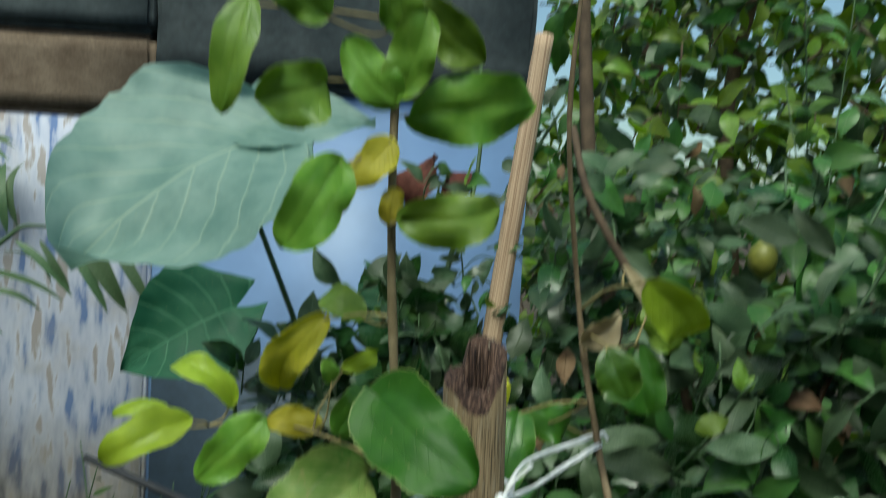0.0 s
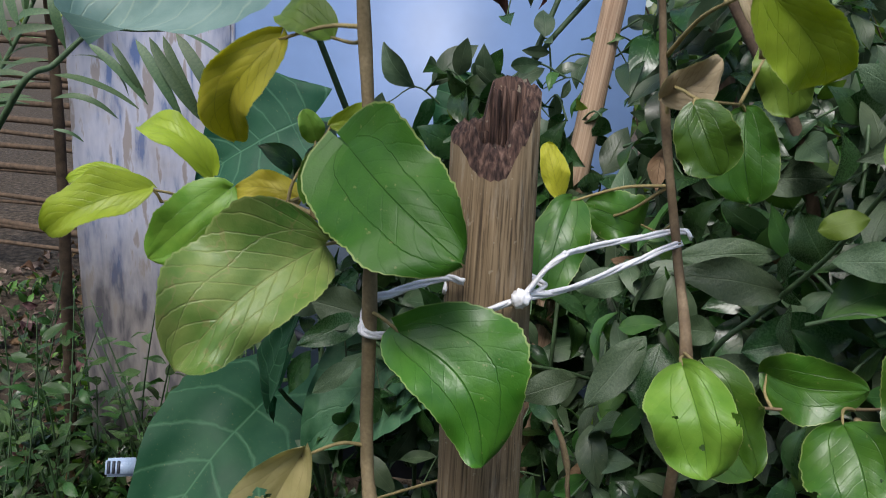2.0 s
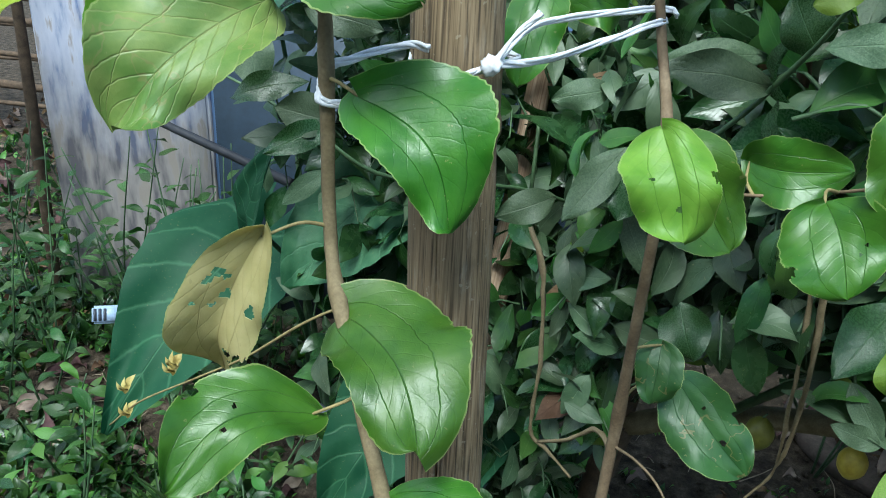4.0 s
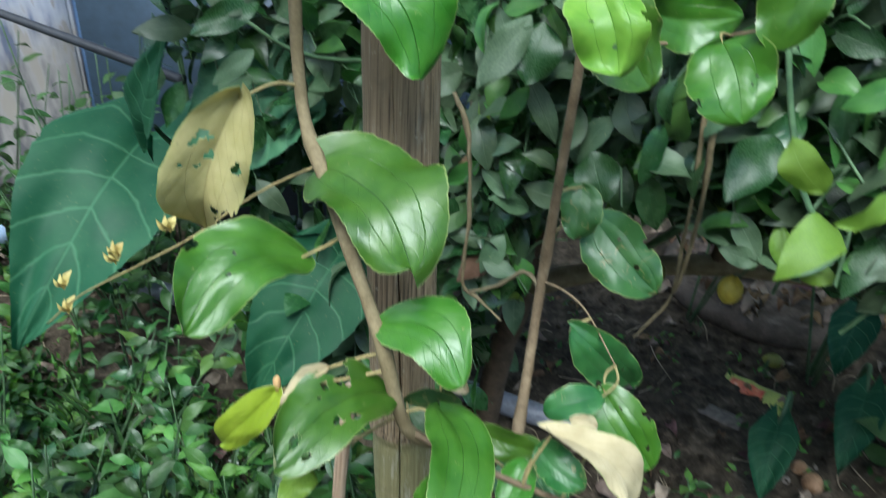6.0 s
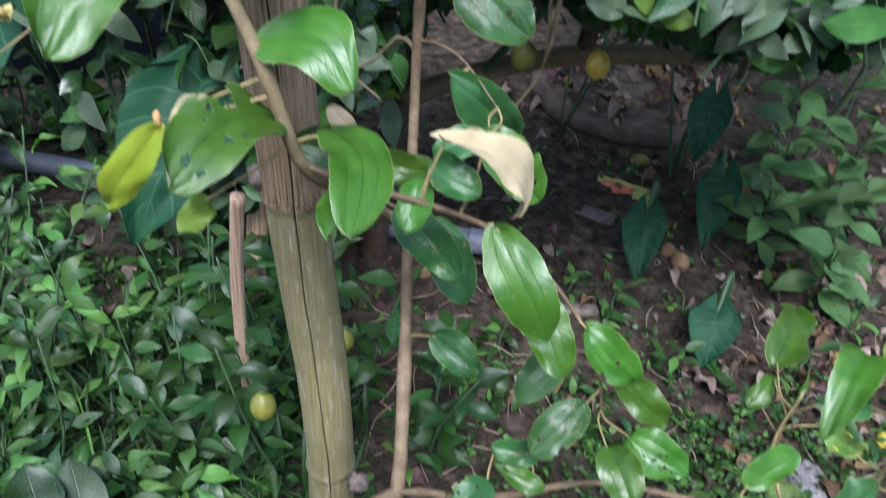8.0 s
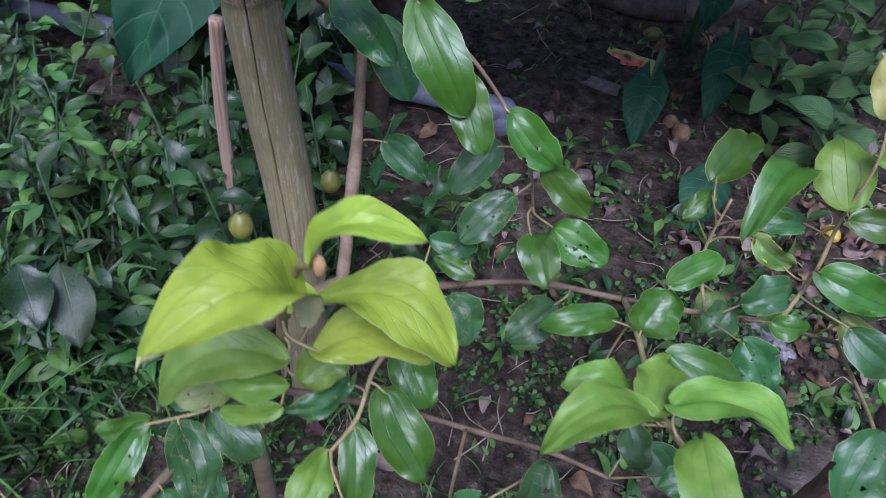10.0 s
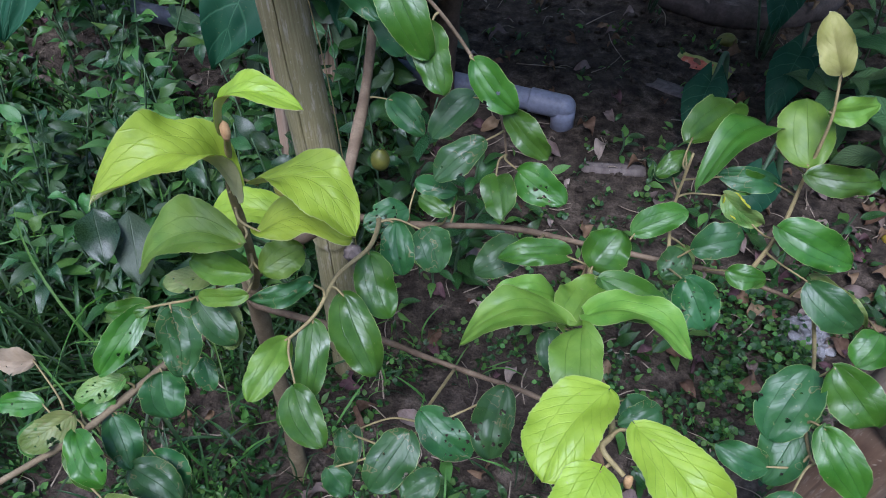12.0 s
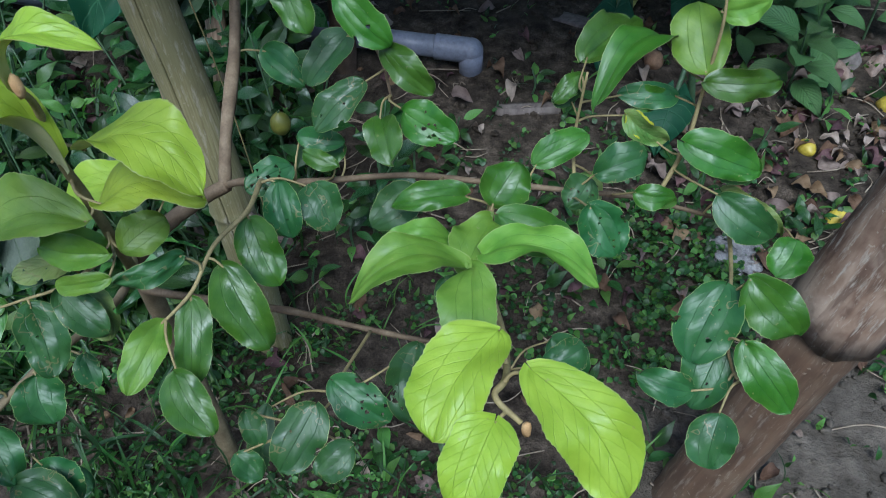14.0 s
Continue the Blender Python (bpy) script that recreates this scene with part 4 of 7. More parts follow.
leaf((0.019, 0.410, 0.961), (0.001, 0.381, 0.947), 0.013, 17, "t", bend=0.3, fold=0.2)
leaf((0.026, 0.370, 0.914), (0.022, 0.341, 0.910), 0.019, -1, "l", 0.10, 0)
leaf((0.090, 0.427, 0.936), (0.128, 0.326, 0.941), 0.041, -14, "g", bend=0.2, sway=-0.3, widest=0.45, point=2.6)
leaf((0.147, 0.447, 0.894), (0.141, 0.416, 0.872), 0.025, 11, "g", 0.10, 0)
leaf((0.105, 0.390, 0.915), (0.108, 0.351, 0.914), 0.020, 17, "g", bend=0.2)
leaf((0.054, 0.458, 0.905), (0.092, 0.473, 0.895), 0.031, 5, "d", 0.15, 0)
leaf((0.107, 0.454, 0.900), (0.158, 0.461, 0.894), 0.024, 9, "g", 0.20, 0)
leaf((0.154, 0.447, 0.909), (0.189, 0.434, 0.899), 0.027, -1, "d", 0.15, 0)
leaf((0.182, 0.577, 0.854), (0.138, 0.557, 0.841), 0.029, 23, "d", 0.20, 0)
leaf((0.160, 0.436, 0.935), (0.213, 0.448, 0.874), 0.028, -27, "t", bend=0.5, sway=-0.25, fold=0.15, widest=0.5, point=2.2)
leaf((0.186, 0.474, 0.917), (0.168, 0.471, 0.920), 0.011, 3, "t", bend=0.3)
leaf((0.180, 0.596, 0.846), (0.233, 0.572, 0.798), 0.043, 8, "g", 0.15, 1)
leaf((0.139, 0.633, 0.875), (0.200, 0.676, 0.795), 0.048, 8, "d", 0.20, 1)
leaf((0.203, 0.448, 0.862), (0.250, 0.416, 0.788), 0.043, 8, "g", 0.20, 0)
leaf((0.144, 0.548, 0.776), (0.184, 0.515, 0.719), 0.043, 4, "d", 0.15, 0)
leaf((0.067, 0.502, 0.909), (0.089, 0.496, 0.893), 0.015, -1, "t", bend=0.3)
# hanging chain
leaf((0.242, 0.446, 0.804), (0.267, 0.407, 0.761), 0.034, 14, "g", 0.15, 0)
leaf((0.283, 0.450, 0.772), (0.328, 0.440, 0.734), 0.034, 8, "g", 0.15, 1)
leaf((0.320, 0.446, 0.727), (0.362, 0.436, 0.689), 0.031, 13, "g", 0.15, 0)
leaf((0.271, 0.484, 0.709), (0.240, 0.446, 0.676), 0.035, 20, "d", 0.12, 0)
leaf((0.295, 0.446, 0.687), (0.256, 0.409, 0.655), 0.036, 24, "d", 0.12, 1)
leaf((0.336, 0.431, 0.672), (0.387, 0.415, 0.656), 0.039, -2, "g", 0.12, 2)
leaf((0.317, 0.415, 0.672), (0.341, 0.373, 0.660), 0.036, 14, "g", 0.15, 0)
leaf((0.154, 0.539, 0.641), (0.201, 0.515, 0.618), 0.037, 3, "d", 0.15, 1)
leaf((0.123, 0.502, 0.824), (0.176, 0.482, 0.778), 0.036, 4, "d", 0.15, 0)
leaf((0.225, 0.432, 0.624), (0.269, 0.441, 0.617), 0.024, -7, "d", 0.15, 0)
# right low branch
leaf((0.272, 0.404, 0.617), (0.236, 0.413, 0.624), 0.019, 21, "g", 0.10, 0)
leaf((0.487, 0.570, 0.646), (0.525, 0.666, 0.633), 0.048, -19, "g", 0.15, 0)
leaf((0.573, 0.581, 0.650), (0.503, 0.463, 0.670), 0.042, 55, "g", bend=0.45, sway=0.1, widest=0.45, point=2.2)
leaf((0.530, 0.539, 0.631), (0.574, 0.548, 0.623), 0.028, 11, "g", 0.20, 0)
leaf((0.479, 0.543, 0.611), (0.463, 0.552, 0.624), 0.037, -7, "d", 0.10, 2)
leaf((0.598, 0.525, 0.674), (0.585, 0.578, 0.715), 0.054, -22, "l", bend=0.12, widest=0.4, point=2.6)
leaf((0.599, 0.509, 0.676), (0.663, 0.529, 0.672), 0.032, 4, "g", 0.25, 0)
leaf((0.598, 0.546, 0.768), (0.572, 0.562, 0.813), 0.032, -23, "p", bend=0.2, fold=0.2)
leaf((0.600, 0.540, 0.731), (0.642, 0.560, 0.733), 0.028, 9, "l", 0.20, 0)
leaf((0.455, 0.450, 0.607), (0.500, 0.485, 0.622), 0.032, -11, "g", 0.15, 0)
leaf((0.512, 0.422, 0.631), (0.556, 0.446, 0.636), 0.035, -11, "d", 0.20, 0)
leaf((0.590, 0.481, 0.628), (0.662, 0.480, 0.602), 0.042, -1, "g", 0.20, 0)
leaf((0.558, 0.517, 0.601), (0.532, 0.525, 0.617), 0.025, 10, "o", 0.15, 0)
leaf((0.550, 0.435, 0.601), (0.587, 0.441, 0.594), 0.025, 0, "g", 0.15, 0)
leaf((0.427, 0.378, 0.622), (0.443, 0.410, 0.645), 0.046, -15, "g", 0.15, 0)
leaf((0.400, 0.383, 0.622), (0.339, 0.357, 0.622), 0.029, 29, "g", 0.30, 0)
leaf((0.349, 0.400, 0.601), (0.313, 0.366, 0.583), 0.040, 13, "d", 0.15, 0)
leaf((0.257, 0.371, 0.621), (0.283, 0.348, 0.592), 0.042, -9, "d", 0.15, 0)
leaf((0.234, 0.360, 0.633), (0.251, 0.326, 0.598), 0.034, -8, "d", 0.15, 1)
leaf((0.507, 0.432, 0.614), (0.491, 0.407, 0.598), 0.034, 20, "d", 0.10, 2)
leaf((0.511, 0.377, 0.634), (0.540, 0.354, 0.603), 0.044, 6, "d", 0.15, 2)
leaf((0.628, 0.455, 0.591), (0.682, 0.438, 0.558), 0.042, 6, "d", 0.15, 0)
leaf((0.719, 0.482, 0.515), (0.704, 0.449, 0.492), 0.041, 33, "g", 0.10, 0)
# lime shoot at the front
leaf((0.428, 0.260, 0.670), (0.353, 0.208, 0.678), 0.041, 61, "l", bend=0.42, sway=0.1, widest=0.4, point=2.2)
leaf((0.410, 0.293, 0.664), (0.361, 0.271, 0.676), 0.029, 47, "l", 0.35, 0)
leaf((0.429, 0.261, 0.671), (0.437, 0.313, 0.672), 0.040, -22, "l", 0.15, 0)
leaf((0.441, 0.266, 0.685), (0.525, 0.251, 0.683), 0.038, -53, "l", bend=0.42, sway=-0.1, widest=0.4, point=2.0)
leaf((0.441, 0.324, 0.666), (0.504, 0.326, 0.646), 0.039, -11, "g", 0.20, 0)
leaf((0.413, 0.252, 0.668), (0.429, 0.232, 0.646), 0.025, 4, "d", 0.15, 0)
leaf((0.445, 0.208, 0.742), (0.455, 0.150, 0.730), 0.037, 20, "l", bend=0.15, widest=0.4, point=3.0, twist=0.3)
leaf((0.471, 0.139, 0.777), (0.451, 0.076, 0.762), 0.044, 34, "y", bend=0.15, sway=0.1, widest=0.45, point=2.8)
leaf((0.479, 0.091, 0.766), (0.468, 0.047, 0.745), 0.036, 22, "y", 0.15, 0, 0.0, 0.0, 0.25, 2.6)
leaf((0.494, 0.115, 0.782), (0.548, 0.072, 0.749), 0.041, -14, "y", bend=0.22, sway=-0.12, widest=0.5, point=2.8, fold=0.06)
# low right leaves
leaf((0.627, 0.332, 0.609), (0.609, 0.279, 0.569), 0.051, 30, "d", 0.12, 1)
leaf((0.633, 0.296, 0.575), (0.612, 0.252, 0.544), 0.044, 33, "d", 0.12, 1)
leaf((0.611, 0.256, 0.562), (0.566, 0.255, 0.576), 0.029, 18, "d", 0.15, 0)
leaf((0.642, 0.328, 0.627), (0.688, 0.306, 0.592), 0.045, 7, "g", 0.12, 0)
leaf((0.645, 0.284, 0.601), (0.687, 0.253, 0.560), 0.039, 10, "g", 0.15, 0)
leaf((0.629, 0.231, 0.575), (0.628, 0.199, 0.547), 0.038, 28, "d", 0.15, 0)
# low middle branch
leaf((0.298, 0.251, 0.488), (0.353, 0.234, 0.454), 0.044, -21, "d", 0.12, 2)
leaf((0.371, 0.290, 0.510), (0.373, 0.236, 0.463), 0.044, 7, "d", 0.12, 2)
leaf((0.308, 0.194, 0.545), (0.288, 0.145, 0.510), 0.044, 10, "d", 0.12, 1)
leaf((0.343, 0.176, 0.517), (0.316, 0.151, 0.505), 0.032, 25, "d", 0.12, 0)
leaf((0.523, 0.347, 0.466), (0.487, 0.321, 0.455), 0.036, 28, "d", 0.15, 0)
leaf((0.234, 0.196, 0.504), (0.251, 0.176, 0.480), 0.023, -17, "d", 0.12, 0)
leaf((0.231, 0.166, 0.479), (0.256, 0.155, 0.461), 0.028, -27, "d", 0.12, 0)
# yellow shoot
leaf((0.198, 0.184, 0.815), (0.150, 0.112, 0.850), 0.050, 51, "y", bend=0.62, fold=0.30, widest=0.45, point=2.6, sway=0, skew=0)
leaf((0.220, 0.169, 0.884), (0.272, 0.174, 0.909), 0.022, -51, "y", bend=0.62, fold=0.28, widest=0.5, point=2.4, sway=0, skew=0)
leaf((0.208, 0.197, 0.815), (0.290, 0.183, 0.803), 0.046, -49, "y", bend=0.3, sway=-0.22, widest=0.5, point=2.6, fold=0.1)
leaf((0.206, 0.191, 0.771), (0.274, 0.204, 0.777), 0.038, -48, "y", bend=0.3, sway=-0.2, widest=0.45, point=2.6)
leaf((0.179, 0.197, 0.743), (0.105, 0.163, 0.726), 0.051, 39, "l", bend=0.28, sway=0.28, widest=0.5, point=2.8)
leaf((0.171, 0.206, 0.700), (0.119, 0.201, 0.700), 0.027, 9, "l", 0.20, 0)
leaf((0.170, 0.198, 0.679), (0.126, 0.188, 0.673), 0.018, -3, "l", 0.20, 0)
leaf((0.208, 0.235, 0.671), (0.166, 0.201, 0.669), 0.021, -8, "d", 0.25, 0)
leaf((0.182, 0.210, 0.699), (0.203, 0.242, 0.706), 0.033, -9, "l", 0.20, 0)
leaf((0.127, 0.207, 0.675), (0.077, 0.197, 0.656), 0.020, 12, "d", 0.20, 0)
# twig of drooping leaves
leaf((0.200, 0.194, 0.637), (0.192, 0.137, 0.618), 0.031, -3, "l", 0.12, 0)
leaf((0.217, 0.214, 0.643), (0.227, 0.162, 0.600), 0.030, -15, "g", 0.15, 0)
leaf((0.232, 0.248, 0.646), (0.274, 0.209, 0.598), 0.042, -16, "g", 0.12, 0)
leaf((0.231, 0.301, 0.644), (0.264, 0.268, 0.605), 0.039, -13, "g", 0.12, 0)
leaf((0.230, 0.154, 0.634), (0.265, 0.124, 0.608), 0.034, -24, "g", 0.12, 0)
leaf((0.091, 0.185, 0.641), (0.115, 0.149, 0.601), 0.038, -26, "d", 0.12, 1)
leaf((0.110, 0.200, 0.647), (0.152, 0.186, 0.620), 0.031, -27, "d", 0.12, 0)
leaf((0.065, 0.185, 0.636), (0.030, 0.169, 0.635), 0.021, 5, "g", 0.20, 0)
leaf((0.060, 0.182, 0.635), (0.040, 0.128, 0.595), 0.030, -12, "g", 0.12, 1)
leaf((0.070, 0.165, 0.562), (0.088, 0.139, 0.533), 0.043, -27, "d", 0.12, 0)
leaf((0.041, 0.118, 0.545), (0.070, 0.089, 0.510), 0.035, -33, "d", 0.12, 0)
leaf((0.024, 0.085, 0.549), (0.060, 0.061, 0.516), 0.034, -38, "g", 0.12, 1)
leaf((0.014, 0.089, 0.543), (-0.031, 0.072, 0.544), 0.037, 27, "g", 0.12, 2)
leaf((0.011, 0.110, 0.548), (0.042, 0.141, 0.564), 0.032, -6, "g", 0.12, 2)
leaf((-0.043, 0.113, 0.529), (-0.084, 0.097, 0.529), 0.025, 24, "g", 0.12, 1)
leaf((-0.000, 0.130, 0.391), (0.059, 0.141, 0.380), 0.048, -34, "d", 0.12, 0)
leaf((-0.097, 0.157, 0.517), (-0.132, 0.142, 0.517), 0.030, 20, "t", 0.10, 1)
leaf((0.094, 0.197, 0.554), (0.107, 0.178, 0.532), 0.023, -25, "d", 0.12, 0)
leaf((0.227, 0.400, 0.615), (0.193, 0.365, 0.610), 0.034, 18, "d", 0.15, 2)
leaf((0.228, 0.387, 0.604), (0.226, 0.348, 0.571), 0.037, -13, "d", 0.15, 1)
leaf((0.261, 0.453, 0.595), (0.228, 0.437, 0.593), 0.027, 24, "g", 0.20, 0)
leaf((0.126, 0.211, 0.678), (0.096, 0.184, 0.679), 0.024, 30, "v", 0.25, 1)
leaf((0.144, 0.234, 0.664), (0.109, 0.210, 0.683), 0.031, 29, "l", 0.30, 0)
leaf((0.076, 0.114, 0.502), (0.107, 0.092, 0.471), 0.046, -33, "d", 0.15, 0)
leaf((0.639, 0.494, 0.554), (0.702, 0.484, 0.522), 0.041, 22, "v", 0.20, 2)
leaf((0.509, 0.489, 0.567), (0.498, 0.454, 0.540), 0.033, 19, "v", 0.15, 2)
leaf((0.553, 0.468, 0.561), (0.595, 0.477, 0.554), 0.021, -2, "g", 0.20, 0)
leaf((0.580, 0.552, 0.625), (0.522, 0.537, 0.632), 0.029, 15, "d", 0.20, 0)
leaf((0.487, 0.558, 0.635), (0.461, 0.530, 0.620), 0.023, 24, "g", 0.20, 1)
leaf((0.533, 0.525, 0.617), (0.579, 0.519, 0.597), 0.026, 27, "v", 0.30, 0)
leaf((0.598, 0.506, 0.606), (0.668, 0.501, 0.577), 0.042, 1, "g", 0.20, 0)
leaf((0.402, 0.365, 0.524), (0.405, 0.335, 0.496), 0.026, 9, "d", 0.10, 0)
leaf((0.490, 0.403, 0.389), (0.531, 0.383, 0.357), 0.046, 5, "d", 0.20, 0)
leaf((0.228, 0.234, 0.444), (0.227, 0.183, 0.399), 0.027, 8, "d", 0.20, 0)
leaf((0.022, 0.096, 0.569), (-0.007, 0.057, 0.557), 0.031, 4, "v", 0.15, 2)
leaf((0.036, 0.083, 0.566), (0.078, 0.056, 0.544), 0.032, -29, "g", 0.20, 1)
leaf((0.068, 0.092, 0.510), (0.121, 0.084, 0.486), 0.039, -37, "d", 0.15, 0)
leaf((0.076, 0.049, 0.525), (0.119, 0.060, 0.521), 0.021, -24, "v", 0.20, 2)
leaf((0.046, 0.141, 0.573), (0.013, 0.112, 0.571), 0.025, 24, "v", 0.15, 2)
leaf((0.114, 0.215, 0.629), (0.142, 0.191, 0.600), 0.031, -14, "v", 0.20, 1)
leaf((0.161, 0.304, 0.660), (0.074, 0.274, 0.655), 0.042, 40, "y", bend=0.4, sway=0.1, widest=0.45, point=2.6)

for at, s in (((0.224, 0.163, 0.890), 0.007), ((0.495, 0.090, 0.768), 0.006), ((0.4955, 0.0895, 0.7672), 0.005), ((-0.008, 0.393, 0.952), 0.006)):
    bm = bmesh.new()
    bmesh.ops.create_icosphere(bm, subdivisions=2, radius=s)
    for v in bm.verts:
        v.co = Vector((v.co.x * 0.45, v.co.y * 0.45, v.co.z * 1.1)) * (1 + 0.25 * noise.noise(v.co * 300)) + Vector(at)
    ob = part("bud", bm, FELT_BUD, tree, "brown felted leaf bud")
    ob.data.transform(to_tree)

# ---- leaves in number ----
def sheet(shape, width, bend, cup, wave, nu=4, nv=8, seed=0, notch=0.0):
    """A leaf of length 1 as arrays: places, quads, uv."""
    bm = bmesh.new()
    uvl = bm.loops.layers.uv.new("leaf")
    blade(bm, uvl, Matrix.Identity(4), 1.0, width, bend, cup, wave, 0.0, nu, nv, shape, seed)
    if notch:
        gone = [f for f in bm.faces if sum(l[uvl].uv[1] for l in f.loops) / 4 < notch and abs(sum(l[uvl].uv[0] for l in f.loops) / 4 - 0.5) < 0.28 * (1 - sum(l[uvl].uv[1] for l in f.loops) / 4 / notch)]
        bmesh.ops.delete(bm, geom=gone, context="FACES")
    bm.verts.index_update()
    co = np.array([v.co[:] for v in bm.verts])
    fa = np.array([[v.index for v in f.verts] for f in bm.faces])
    uv = np.array([[l[uvl].uv[:] for l in f.loops] for f in bm.faces])
    bm.free()
    return co, fa, uv


def mesh_of(name, pieces, materials, which=None):
    """Joins (sheet, pose) pairs into one mesh."""
    cos, fas, uvs, mats, n = [], [], [], [], 0
    for k, ((co, fa, uv), m) in enumerate(pieces):
        a = np.array(m)
        cos.append(co @ a[:3, :3].T + a[:3, 3])
        fas.append(fa + n)
        uvs.append(uv.reshape(-1, 2))
        mats += [which[k] if which else 0] * len(fa)
        n += len(co)
    me = bpy.data.meshes.new(name)
    me.from_pydata(np.concatenate(cos).tolist(), [], np.concatenate(fas).tolist())
    layer = me.uv_layers.new(name="leaf")
    layer.data.foreach_set("uv", np.concatenate(uvs).ravel())
    for mat in materials:
        me.materials.append(mat)
    me.polygons.foreach_set("material_index", mats)
    me.polygons.foreach_set("use_smooth", [True] * len(mats))
    return me


def scaled(m, s, w=1.0):
    return m @ Matrix.Diagonal((s * w, s, s, 1))


elliptic = lambda v: max(0.0, math.sin(math.pi * v ** 0.86)) ** 0.92
lance = lambda v: max(0.0, math.sin(math.pi * v ** 0.75)) ** 1.15
strap = lambda v: max(0.0, math.sin(math.pi * v ** 0.8)) ** 0.6
heart = lambda v: min(1.0, (v / 0.16) ** 0.5) * (1 - max(0.0, (v - 0.16) / 0.84) ** 1.5) if v < 1 else 0.0
oval = lambda v: max(0.0, math.sin(math.pi * v ** 0.90)) ** 0.80
CITRUS_SHEETS = [sheet(elliptic, 0.42 + 0.035 * i, (0.03, 0.12, 0.20, 0.08)[i], (0.25, 0.05, 0.35, -0.1)[i], 0.06, 4, 9, i) for i in range(4)]
LANCE_SHEETS = [sheet(lance, 0.36 + 0.05 * i, (0.10, 0.2, 0.04)[i], 0.15, 0.05, 4, 7, i + 9) for i in range(3)]
WAVY_SHEETS = [sheet(lance, 0.30 + 0.06 * i, (0.22, 0.30)[i], 0.3, 0.22, 4, 10, i + 17) for i in range(2)]
ROUND_SHEETS = [sheet(elliptic, 0.8, 0.1, 0.1, 0.04, 2, 4, 3)]
GRASS_SHEETS = [sheet(strap, 0.045, (0.15, 0.3)[i], 0.3, 0.02, 2, 8, i) for i in range(2)]
STRAP_SHEETS = [sheet(strap, 0.10, (0.1, 0.25)[i], 0.3, 0.02, 2, 8, i) for i in range(2)]
GUAVA_SHEETS = [sheet(elliptic, 0.48, (0.08, 0.16)[i], 0.25, 0.06, 8, 14, i + 4) for i in range(2)]


def leaf_mesh(name, sh, material):
    return mesh_of(name, [(sh, Matrix.Identity(4))], [material])


def spray(rnd, at, aim, length, size, count, droop=0.4, spiral=True):
    """A twig and the poses of its leaves: (line, [(place, tip, scale)])."""
    aim = Vector(aim).normalized()
    end = Vector(at) + aim * length + Vector((0, 0, -droop * length * 0.35))
    line = smooth_line([at, Vector(at) + aim * length * 0.5 + Vector((0, 0, 0.02)), end], 4)
    out = []
    for k in range(count):
        f = 0.15 + 0.85 * k / max(1, count - 1)
        c = line[min(len(line) - 1, int(f * (len(line) - 1)))]
        a = k * 2.4 + rnd.uniform(-0.4, 0.4)
        side = aim.orthogonal().normalized()
        side = Matrix.Rotation(a, 3, aim) @ side
        d = (side * 0.9 + aim * 0.55 + Vector((0, 0, -droop * rnd.uniform(0.2, 1.1)))).normalized()
        out.append((c, c + d, size * rnd.uniform(0.65, 1.2)))
    return line, out


def face_pose(rnd, c, tip, s, sky=0.8):
    high = min(1.0, max(0.0, (c[2] - 0.95) / 0.3))
    m = frame_of(c, tip, rnd.gauss(0, 42), (rnd.uniform(-0.5, 0.5), -0.45 - 0.35 * high, sky - 0.45 * high))
    return m


